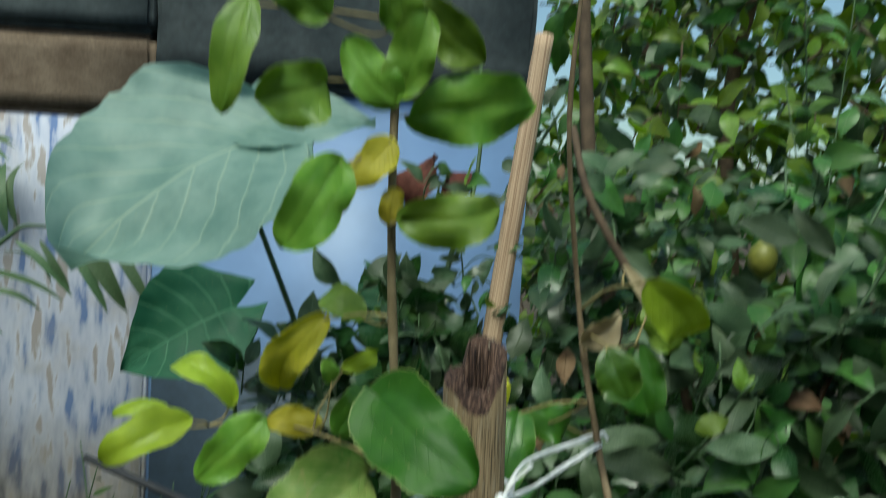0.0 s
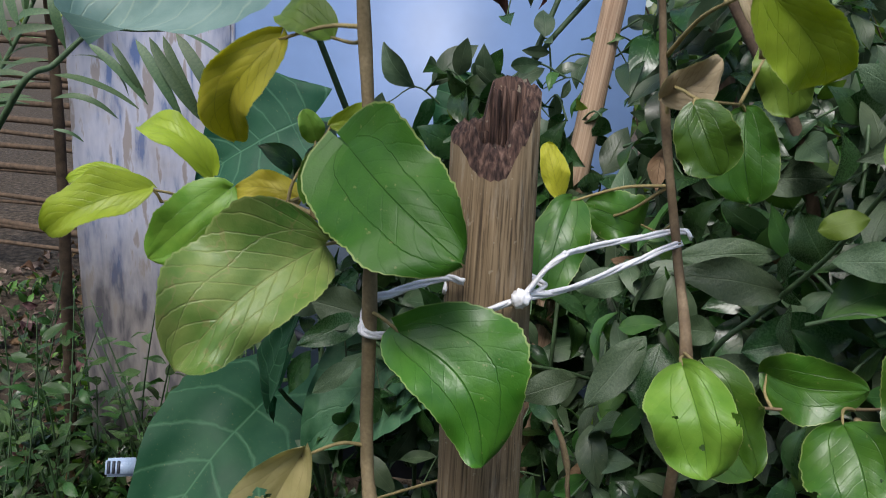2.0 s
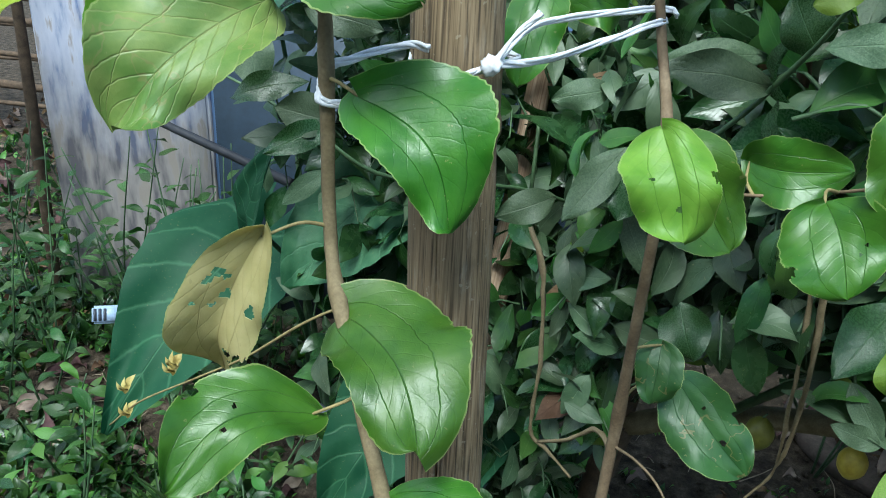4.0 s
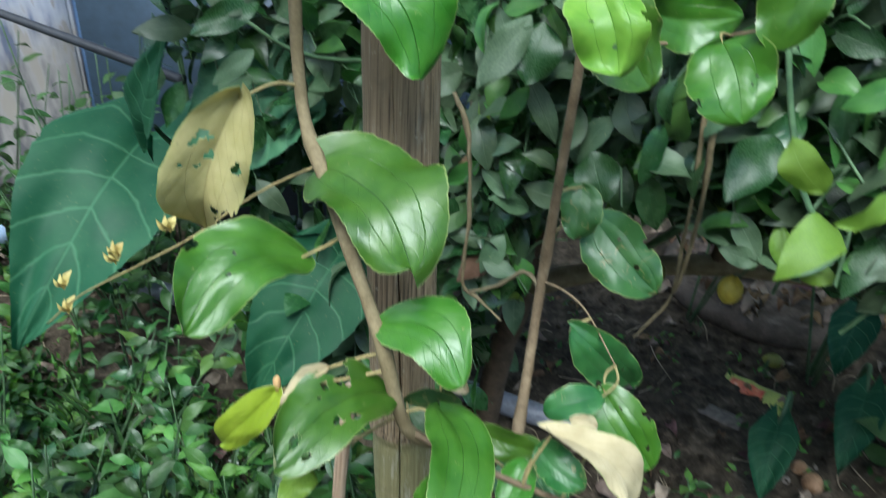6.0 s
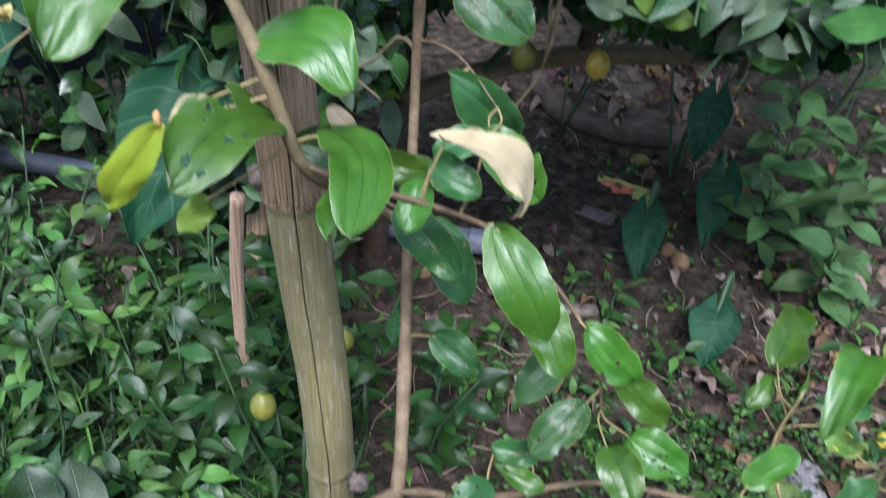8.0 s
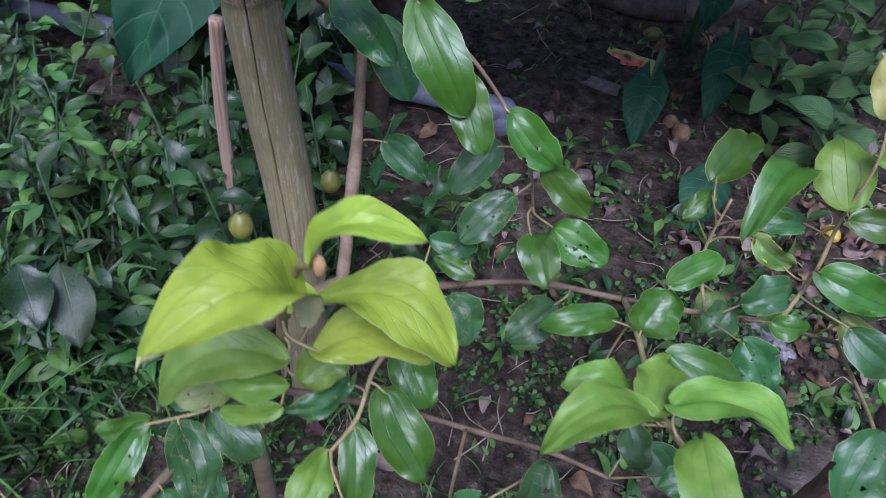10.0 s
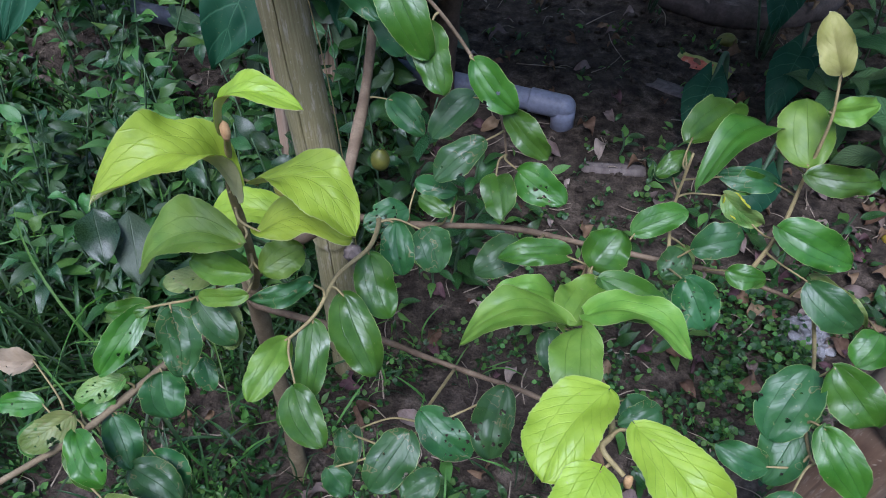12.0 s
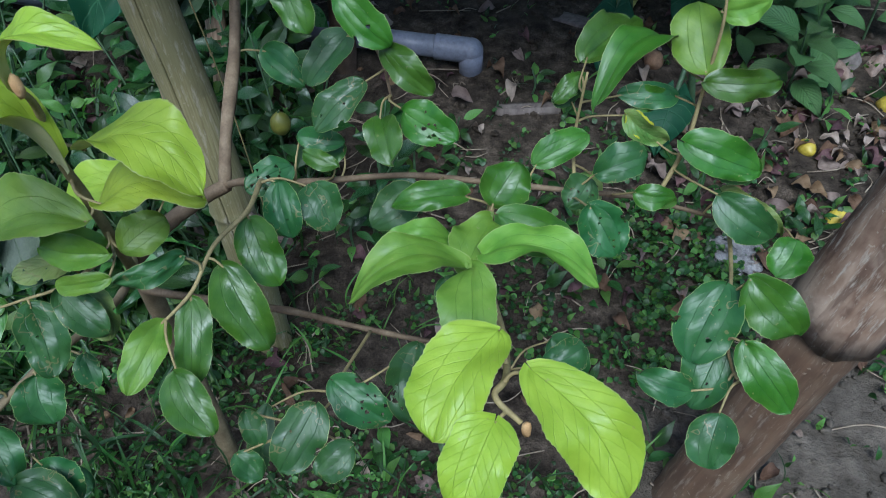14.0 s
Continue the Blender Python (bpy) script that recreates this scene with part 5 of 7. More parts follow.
# ---- lemon tree on the bed behind ----
def lemon_tree():
    rnd = random.Random(11)
    root = thing("lemon_tree", "dense dusty dark green lemon tree with unripe fruit behind the stake", "tree", (-0.10, 1.33, 0))
    off = Matrix.Translation((0.10, -1.33, 0))

    def stick(name, pts, r0, r1, material=DARK_BARK):
        ob = limb(name, pts, r0, r1, material, root, 9, (), 0.25, 5)
        ob.data.transform(off)

    stick("trunk", [(-0.10, 1.33, -0.05), (-0.07, 1.31, 0.25), (-0.03, 1.30, 0.46)], 0.030, 0.024)
    stick("limb", [(-0.03, 1.30, 0.45), (0.12, 1.30, 0.53), (0.29, 1.30, 0.585), (0.48, 1.32, 0.60), (0.66, 1.32, 0.632), (0.95, 1.35, 0.70)], 0.021, 0.013, BARK)
    stick("limb", [(-0.04, 1.30, 0.44), (0.0, 1.34, 0.80), (0.02, 1.22, 1.15), (-0.05, 1.20, 1.50), (-0.10, 1.25, 1.95)], 0.020, 0.009)
    stick("limb", [(0.29, 1.30, 0.58), (0.34, 1.40, 0.95), (0.42, 1.50, 1.4), (0.45, 1.55, 2.0)], 0.016, 0.007)
    stick("limb", [(0.66, 1.32, 0.63), (0.78, 1.45, 1.0), (0.85, 1.6, 1.6)], 0.014, 0.006)
    stick("limb", [(0.0, 1.3, 0.7), (0.14, 1.1, 0.95), (0.26, 0.95, 1.12), (0.36, 0.88, 1.22)], 0.008, 0.004, GREEN_STEM)
    stick("limb", [(0.12, 1.30, 0.53), (0.20, 1.12, 0.72), (0.32, 1.02, 0.90), (0.45, 0.98, 1.0)], 0.008, 0.004, GREEN_STEM)
    stick("limb", [(-0.04, 1.02, 1.56), (0.002, 0.95, 1.467), (0.064, 0.95, 1.365), (0.113, 0.95, 1.292), (0.140, 0.96, 1.213), (0.15, 1.02, 1.10), (0.14, 1.10, 0.95)], 0.0050, 0.0070, DARK_BARK)
    for pts in ([(0.14, 1.10, 0.95), (0.082, 0.888, 1.062), (0.133, 0.846, 1.146), (0.176, 0.795, 1.213), (0.207, 0.738, 1.279), (0.22, 0.744, 1.294)], [(0.26, 0.95, 1.12), (0.262, 0.70, 1.10), (0.27, 0.521, 1.092), (0.284, 0.463, 1.095)], [(0.0, 1.30, 0.80), (-0.12, 1.02, 0.95), (-0.196, 0.798, 1.016), (-0.248, 0.744, 1.063), (-0.330, 0.741, 1.095), (-0.403, 0.737, 1.115)]):
        stick("sprig", pts, 0.0030, 0.0014, GREEN_STEM)
    # long shoots in front of the blue wall
    for pts in ([(-0.30, 1.28, 0.5), (-0.33, 1.26, 1.2), (-0.31, 1.38, 1.5), (-0.33, 1.42, 1.75)], [(-0.42, 1.25, 0.6), (-0.40, 1.24, 1.15), (-0.24, 1.38, 1.48), (-0.16, 1.45, 1.65)]):
        stick("shoot", pts, 0.0065, 0.003, GREEN_STEM)
    twigs = bmesh.new()
    near, rest = [], []

    fruit = Vector((0.217, 1.146, 1.39))
    ahead = (Vector((0.207, 0.02, 1.385)) - fruit).normalized()

    def keep(p):
        d = p - fruit
        if d.dot(ahead) > -0.03 and (d - ahead * d.dot(ahead)).length < 0.05:
            return False
        wall_side = p.x > (0.25 if p.z > 0.85 else 0.2) - 0.342 * (p.y - 0.06)
        if p.x > 0.96:
            return False
        if p.y < 0.80 or (p.x < 0.14 and p.y < 0.92):
            return False
        if not wall_side:
            return False
        if p.z > 1.40 + 0.12 * (p.y + 0.06):
            return False
        low = 0.84 - 0.52 * (p.y - 0.85) if p.x > 0.03 else 0.60
        return p.z > low + 0.03 * math.sin(p.x * 9)

    tries = 0
    while len(near) + len(rest) < 3900 and tries < 12000:
        tries += 1
        y = 0.80 + 0.85 * rnd.random() ** (2.2 if tries % 2 else 1.2)
        x = 0.2 - 0.342 * (y - 0.06) + rnd.random() ** 0.9 * (0.9 + 0.75 * y)
        z = 0.58 + 1.75 * rnd.random() ** 0.85
        at = Vector((x, y, z))
        if not keep(at):
            continue
        # leave the odd gap in the crown
        if noise.noise(at * 2.6) < -0.30 or (z > 1.15 and noise.noise(at * 5) < 0.16):
            continue
        aim = Vector((rnd.gauss(0, 1), rnd.gauss(-0.45, 0.8), rnd.gauss(0.25, 0.8)))
        line, leaves = spray(rnd, at, aim, rnd.uniform(0.07, 0.15), 0.068, rnd.randint(4, 7), 0.5)
        leaves = [(c, tip, s) for c, tip, s in leaves if keep(c) and keep(c + (tip - c) * s)]
        if len(leaves) > 2 and keep(line[-1]):
            tube(twigs, line, 0.0022, 0.0012, 5, cap=False)
        for c, tip, s in leaves:
            (near if c.y < 1.0 and c.z < 1.5 and len(near) < 290 else rest).append((c, tip, s))
    # the dense face of the crown that looks towards the bed
    for _ in range(520):
        x = rnd.uniform(-0.13, 0.62)
        at = Vector((x, rnd.uniform(0.94 if x < 0.16 else 0.84, 1.22), 0.66 + 1.14 * rnd.random() ** 1.6))
        if at.z > 1.15 and noise.noise(at * 5) < 0.18:
            continue
        aim = Vector((rnd.gauss(0, 1), rnd.gauss(-0.6, 0.6), rnd.gauss(0.1, 0.8)))
        line, leaves = spray(rnd, at, aim, rnd.uniform(0.06, 0.12), 0.068, rnd.randint(5, 7), 0.55)
        leaves = [q for q in leaves if keep(q[0]) and keep(q[0] + (q[1] - q[0]) * q[2])]
        if len(leaves) > 2 and keep(line[-1]):
            tube(twigs, line, 0.0022, 0.0012, 5, cap=False)
        rest += leaves
    for pts, zs in (((-0.33, 1.26), (0.95, 1.6)), ((-0.27, 1.35), (1.0, 1.5)), ((-0.36, 1.25), (0.6, 1.1)), ((-0.2, 1.42), (1.2, 1.65))):
        for k in range(11):
            z = rnd.uniform(*zs)
            line, leaves = spray(rnd, Vector((pts[0] + rnd.gauss(0, 0.03), pts[1] + rnd.gauss(0, 0.03), z)), (rnd.gauss(0, 1), rnd.gauss(-0.2, 0.6), rnd.gauss(0.2, 0.5)), 0.10, 0.062, rnd.randint(2, 4), 0.5)
            tube(twigs, line, 0.0020, 0.001, 5, cap=False)
            rest += leaves
    for _ in range(46):
        at = Vector((rnd.uniform(-0.10, 0.04), rnd.uniform(1.16, 1.30), rnd.uniform(1.08, 1.52)))
        line, leaves = spray(rnd, at, (rnd.gauss(0, 1), rnd.gauss(-0.4, 0.5), rnd.gauss(0.1, 0.6)), 0.09, 0.066, rnd.randint(3, 5), 0.5)
        leaves = [q for q in leaves if min(q[0].x, q[0].x + (q[1] - q[0]).x * q[2]) > 0.30 - 0.342 * (q[0].y - 0.06)]
        if leaves:
            tube(twigs, line, 0.0020, 0.001, 5, cap=False)
        rest += leaves
    ob = part("twig_mass", twigs, GREEN_STEM, root)
    ob.data.transform(off)
    tagged(ob, kind="stuff")
    protos = [leaf_mesh("leaf", sh, mat) for sh in CITRUS_SHEETS for mat in (CITRUS, CITRUS_DARK, CITRUS_DARK, CITRUS_MID)]
    for c, tip, s in near:
        o = new("leaf", rnd.choice(protos))
        o.parent = root
        o.matrix_local = off @ scaled(face_pose(rnd, c, tip, s), s, rnd.uniform(0.85, 1.15))
    pieces = [(rnd.choice(CITRUS_SHEETS), off @ scaled(face_pose(rnd, c, tip, s), s, rnd.uniform(0.85, 1.15))) for c, tip, s in rest]
    o = new("foliage", mesh_of("foliage", pieces, [CITRUS, CITRUS_YOUNG, DRY_LEAF, CITRUS_DARK, CITRUS_MID], rnd.choices((0, 1, 2, 3, 4), (0.47, 0.015, 0.012, 0.29, 0.213), k=len(pieces))))
    o.parent = root
    tagged(o, kind="stuff")
    return root


def lemon_bm(size, seed):
    bm = bmesh.new()
    bmesh.ops.create_uvsphere(bm, u_segments=24, v_segments=16, radius=size)
    for v in bm.verts:
        f = v.co.z / size
        k = 1.06 + 0.9 * max(0, abs(f) - 0.86)
        v.co = Vector((v.co.x * 0.86, v.co.y * 0.86, v.co.z * k)) * (1 + 0.03 * noise.noise(v.co * 90 + Vector((seed, 0, 0))))
    return bm


def lemon(at, size, material, label, turn=(0, 0, 0), group="lemons on the tree"):
    root = thing("lemon", label, "lemon", at, group)
    root.rotation_euler = [radians(a) for a in turn]
    part("fruit", lemon_bm(size, at[0] * 50), material, root)
    bm = bmesh.new()
    tube(bm, smooth_line([(0, 0, size * 1.05), (0.001, 0, size * 1.2), (0.004, 0.001, size * 1.45)], 3), 0.0016, 0.0012, 6)
    part("stalk", bm, GREEN_STEM, root, "short green stalk")
    return root


lemon_plant = lemon_tree()
LEMON_SHEETS = {}


def lemon_leaf(base, tip, width, turn, young, bend):
    """A lemon leaf placed by its base and tip, in metres."""
    b, t = Vector(base), Vector(tip)
    length = (t - b).length
    seed = len(LEMON_SHEETS)
    sh = sheet(oval, width / length * 1.05, bend * 0.6, 0.22 - 0.10 * (seed % 4), 0.12, 6, 14, seed)
    LEMON_SHEETS[seed] = sh
    o = new("leaf", leaf_mesh("leaf", sh, CITRUS_YOUNG if young else (CITRUS, CITRUS_DARK, CITRUS)[seed % 3]))
    o.parent = lemon_plant
    o.matrix_local = Matrix.Translation((0.10, -1.33, 0)) @ scaled(frame_of(b, t, turn), length)


lemon_leaf((0.140, 0.853, 1.156), (0.056, 0.789, 1.170), 0.038, -9, False, 0.15)
lemon_leaf((0.170, 0.832, 1.189), (0.145, 0.821, 1.235), 0.038, -24, False, 0.10)
lemon_leaf((0.174, 0.813, 1.198), (0.247, 0.831, 1.207), 0.030, 8, False, 0.20)
lemon_leaf((0.165, 0.750, 1.235), (0.197, 0.758, 1.247), 0.021, 6, True, 0.20)
lemon_leaf((0.114, 0.845, 1.096), (0.197, 0.885, 1.121), 0.049, 10, False, 0.15)
lemon_leaf((0.132, 0.873, 1.080), (0.076, 0.824, 1.054), 0.036, -6, False, 0.15)
lemon_leaf((0.008, 0.919, 1.061), (-0.034, 0.863, 0.988), 0.038, -5, False, 0.12)
lemon_leaf((0.021, 0.924, 1.056), (0.018, 0.892, 0.991), 0.053, 2, False, 0.12)
lemon_leaf((0.073, 0.935, 1.077), (0.034, 0.903, 1.081), 0.030, -15, False, 0.12)
lemon_leaf((0.079, 0.938, 1.238), (0.156, 0.958, 1.245), 0.034, 24, False, 0.20)
lemon_leaf((0.208, 0.739, 1.281), (0.200, 0.744, 1.312), 0.014, -22, True, 0.20)
lemon_leaf((0.208, 0.739, 1.281), (0.217, 0.748, 1.296), 0.010, -1, True, 0.20)
lemon_leaf((0.176, 1.190, 1.321), (0.225, 1.188, 1.345), 0.061, 25, False, 0.20)
lemon_leaf((0.130, 1.190, 1.283), (0.221, 1.199, 1.270), 0.063, 31, False, 0.20)
lemon_leaf((-0.298, 0.780, 1.180), (-0.224, 0.813, 1.160), 0.037, 16, False, 0.15)
lemon_leaf((-0.029, 0.960, 1.109), (-0.084, 0.926, 1.093), 0.033, -16, False, 0.15)
lemon_leaf((0.272, 0.786, 1.022), (0.242, 0.723, 0.981), 0.042, 11, False, 0.12)
lemon_leaf((0.281, 0.464, 1.101), (0.255, 0.425, 1.087), 0.023, 21, True, 0.45)
lemon_leaf((0.283, 0.477, 1.096), (0.306, 0.497, 1.115), 0.016, 31, True, 0.45)
lemon_leaf((0.273, 0.479, 1.112), (0.252, 0.490, 1.135), 0.023, -48, True, 0.45)
lemon_leaf((0.261, 0.861, 0.905), (0.299, 0.841, 0.865), 0.026, 21, False, 0.12)
lemon_leaf((0.298, 0.839, 0.863), (0.255, 0.835, 0.872), 0.022, -11, False, 0.12)
lemon_leaf((0.321, 0.834, 0.866), (0.309, 0.860, 0.905), 0.022, -24, True, 0.12)
lemon_leaf((0.328, 0.839, 0.871), (0.376, 0.843, 0.862), 0.026, 12, True, 0.12)
lemon_leaf((0.391, 0.816, 0.888), (0.433, 0.842, 0.911), 0.027, -10, False, 0.12)
lemon_leaf((0.379, 0.848, 0.901), (0.433, 0.871, 0.916), 0.024, -1, False, 0.12)
lemon_leaf((0.422, 0.867, 0.948), (0.368, 0.846, 0.936), 0.023, -3, False, 0.12)
lemon_leaf((-0.345, 0.757, 1.092), (-0.378, 0.781, 1.170), 0.046, 21, False, 0.12)
lemon_leaf((-0.330, 0.704, 1.096), (-0.267, 0.749, 1.115), 0.028, 5, False, 0.20)
lemon_leaf((-0.200, 0.689, 1.054), (-0.228, 0.658, 1.024), 0.019, -23, False, 0.20)
lemon_leaf((0.024, 0.918, 1.151), (0.122, 0.955, 1.165), 0.032, 13, False, 0.20)
lemon_leaf((0.139, 0.939, 1.164), (0.122, 0.954, 1.210), 0.036, -17, False, 0.15)
lemon_leaf((0.003, 0.955, 0.984), (0.050, 0.939, 0.907), 0.028, 7, False, 0.15)
lemon_leaf((-0.080, 0.966, 0.973), (-0.136, 0.921, 0.946), 0.039, -13, False, 0.15)
lemon_leaf((0.115, 0.774, 0.981), (0.138, 0.762, 0.935), 0.043, 9, False, 0.10)
lemon_leaf((0.195, 0.845, 0.981), (0.218, 0.831, 0.933), 0.042, 16, False, 0.10)
lemon_leaf((-0.202, 0.702, 1.098), (-0.243, 0.671, 1.108), 0.039, -12, False, 0.15)
lemon_leaf((-0.199, 0.702, 1.094), (-0.241, 0.650, 1.072), 0.026, -19, False, 0.20)
lemon_leaf((-0.282, 0.495, 0.368), (-0.231, 0.418, 0.297), 0.059, -22, False, 0.10)
lemon_leaf((-0.311, 0.433, 0.354), (-0.259, 0.447, 0.364), 0.057, -19, False, 0.10)
lemon_leaf((-0.317, 0.468, 0.385), (-0.263, 0.401, 0.349), 0.058, -33, False, 0.10)
HUNG = "unripe yellow-green lemon hanging among dark leaves"
lemon((0.217, 1.146, 1.39), 0.024, LEMON_GREEN, HUNG)
lemon((0.193, 1.04, 0.700), 0.021, LEMON_GREEN, HUNG)
lemon((0.30, 1.06, 0.69), 0.020, LEMON_RIPE, "ripening yellow lemon hanging in the shade")
lemon((0.42, 1.00, 0.95), 0.024, LEMON_GREEN, HUNG)
lemon((0.36, 1.05, 0.78), 0.022, LEMON_RIPE, "ripening yellow lemon hanging in the shade")
lemon((-0.072, 0.607, 0.383), 0.020, LEMON_GREEN, HUNG)
lemon((-0.035, 0.86, 0.245), 0.021, LEMON_GREEN, HUNG)


# ---- low lemon seedlings and broad weeds beside the stake ----
def sapling(name, label, category, at, height, leaves, size, sheets, materials, seed, lean=(0, 0), stems=1, droop=0.3, stem_mat=GREEN_STEM, group=""):
    rnd = random.Random(seed)
    root = thing(name, label, category, at, group)
    protos = [leaf_mesh("leaf", sh, mat) for sh in sheets for mat in materials]
    for s in range(stems):
        a = rnd.uniform(0, 6.28)
        top = Vector((lean[0] + 0.25 * height * math.cos(a) * (stems > 1), lean[1] + 0.25 * height * math.sin(a) * (stems > 1), height * rnd.uniform(0.8, 1.05)))
        line = smooth_line([(0, 0, -0.02), top * 0.5 + Vector((rnd.gauss(0, 0.01), rnd.gauss(0, 0.01), 0)), top], 8)
        bm = bmesh.new()
        tube(bm, line, 0.0035, 0.0015, 6)
        part("stem", bm, stem_mat, root)
        for k in range(leaves):
            f = 0.2 + 0.8 * k / leaves
            c = line[min(len(line) - 1, int(f * (len(line) - 1)))]
            ang = k * 2.4 + rnd.uniform(-0.4, 0.4)
            d = Vector((math.cos(ang), math.sin(ang), rnd.uniform(-droop, 0.6))).normalized()
            o = new("leaf", rnd.choice(protos))
            o.parent = root
            sz = size * rnd.uniform(0.7, 1.15)
            o.matrix_local = scaled(frame_of(c + d * 0.012, c + d, rnd.gauss(0, 20), (0, -0.25, 1)), sz)
    return root


def clear_spot(r, x0, x1, y0, y1):
    """A random spot that leaves the trodden gap before the plastic clip open."""
    while True:
        x, y = r.uniform(x0, x1), r.uniform(y0, y1)
        if abs((x + 1.49) * 0.66 + (y - 1.34) * 0.75) > 0.15 or y > 1.42:
            return x, y


SEEDLING = "low leafy lemon seedling growing beside the bamboo stake"
for i, (x, y, h) in enumerate(((-0.10, 0.72, 0.46), (-0.17, 0.80, 0.40), (-0.24, 0.70, 0.34), (-0.05, 0.86, 0.38), (-0.14, 0.95, 0.42), (-0.30, 0.85, 0.36), (0.12, 0.82, 0.30))):
    sapling("lemon_seedling", SEEDLING, "seedling", (x, y, 0), h, 18, 0.060, CITRUS_SHEETS[:3], (CITRUS_DARK, WEED, WEED), 40 + i, (0.02, 0.03), 2, group="lemon seedlings")
BROAD = "tall green broadleaf weed with lance-shaped leaves"
for i, (x, y, h) in enumerate(((-0.60, 0.80, 0.42), (-0.48, 0.62, 0.34), (-0.72, 0.95, 0.45), (-0.36, 0.55, 0.26), (-0.85, 1.10, 0.42), (-0.40, 0.95, 0.30), (-0.62, 0.55, 0.32), (-1.05, 1.15, 0.40), (-1.15, 0.95, 0.36), (-0.95, 0.80, 0.40), (-0.25, 1.05, 0.26), (-1.16, 1.44, 0.40), (-1.25, 1.55, 0.45), (-0.20, 0.55, 0.20), (-0.30, 0.66, 0.30), (-0.42, 0.76, 0.30), (-0.52, 0.90, 0.28), (-0.34, 0.46, 0.22), (-0.55, 0.48, 0.26), (-0.70, 0.68, 0.34), (-0.80, 0.92, 0.34), (-0.22, 0.86, 0.28), (-0.46, 0.52, 0.24), (-0.28, 0.56, 0.24), (-0.62, 0.68, 0.30), (-0.88, 0.70, 0.36), (-0.16, 0.62, 0.24), (-0.70, 1.06, 0.22))):
    sapling("broadleaf_weed", BROAD, "weed", (x, y, 0), h, 18, 0.062, LANCE_SHEETS + WAVY_SHEETS, (WEED, WEED, CITRUS_MID, CITRUS_DARK, WEED_LIGHT), 70 + i, (random.Random(i).gauss(0, 0.05), random.Random(i + 50).gauss(0, 0.05)), 2, 0.5, group="broadleaf weeds")
for i in range(30):
    r = random.Random(300 + i)
    sapling("wispy_weed", "thin wispy weed with small leaves before the pillar foot", "weed", (*clear_spot(r, -2.0, -0.95, 1.0, 1.62), 0), r.uniform(0.25, 0.68), 10, 0.062, LANCE_SHEETS, (WEED, WEED, GUAVA), 330 + i, (r.gauss(0, 0.06), r.gauss(0, 0.04)), 2, 0.4, group="wispy weeds")
for i in range(12):
    r = random.Random(400 + i)
    sapling("wispy_weed", "thin wispy weed with small leaves before the pillar foot", "weed", (*clear_spot(r, -1.62, -1.02, 1.22, 1.48), 0), r.uniform(0.45, 0.78), 12, 0.066, LANCE_SHEETS, (WEED, GUAVA), 430 + i, (r.gauss(0, 0.08), r.gauss(0, 0.05)), 2, 0.4, group="wispy weeds")
for i, (x, y, h) in enumerate(((0.34, 1.30, 0.10), (0.46, 1.24, 0.13), (0.16, 0.98, 0.14), (0.22, 1.10, 0.12), (0.55, 1.08, 0.13), (0.70, 1.02, 0.12), (0.10, 0.78, 0.13), (0.82, 1.15, 0.12), (0.05, 0.68, 0.10), (0.30, 0.72, 0.08), (0.55, 0.80, 0.07), (0.95, 1.30, 0.10), (1.10, 1.40, 0.16))):
    sapling("small_weed", "small green weed in the bare soil", "weed", (x, y, 0), h, 9, 0.045, LANCE_SHEETS, (WEED, WEED_LIGHT), 120 + i, (0.01, 0.0), 1, 0.3, group="small weeds")
for i, (x, y, h) in enumerate(((0.90, 1.40, 0.24), (0.95, 1.52, 0.34), (1.08, 1.62, 0.44), (1.00, 1.72, 0.38), (0.84, 1.74, 0.36), (0.92, 1.62, 0.30), (0.80, 1.56, 0.24), (0.90, 1.92, 0.42))):
    sapling("guava_seedling", "young guava plant with large quilted green leaves", "seedling", (x, y, 0), h, 13, 0.105, GUAVA_SHEETS, (GUAVA,), 160 + i, (-0.02, -0.06), 1, 0.5, group="guava seedlings")

for i, (x, y, h) in enumerate(((0.30, 1.95, 2.10), (0.62, 1.80, 2.25), (0.95, 1.92, 2.05), (1.22, 1.78, 1.95), (1.12, 2.12, 2.30), (0.80, 2.20, 2.35), (0.48, 2.62, 2.40))):
    sapling("guava_shrub", "slender upright guava shrub with light green leaves", "shrub", (x, y, 0), h, 26, 0.105, GUAVA_SHEETS, (GUAVA, GUAVA, WEED_LIGHT), 520 + i, (0.03 * (i % 3 - 1), -0.05), 3, 0.5, group="guava shrubs")


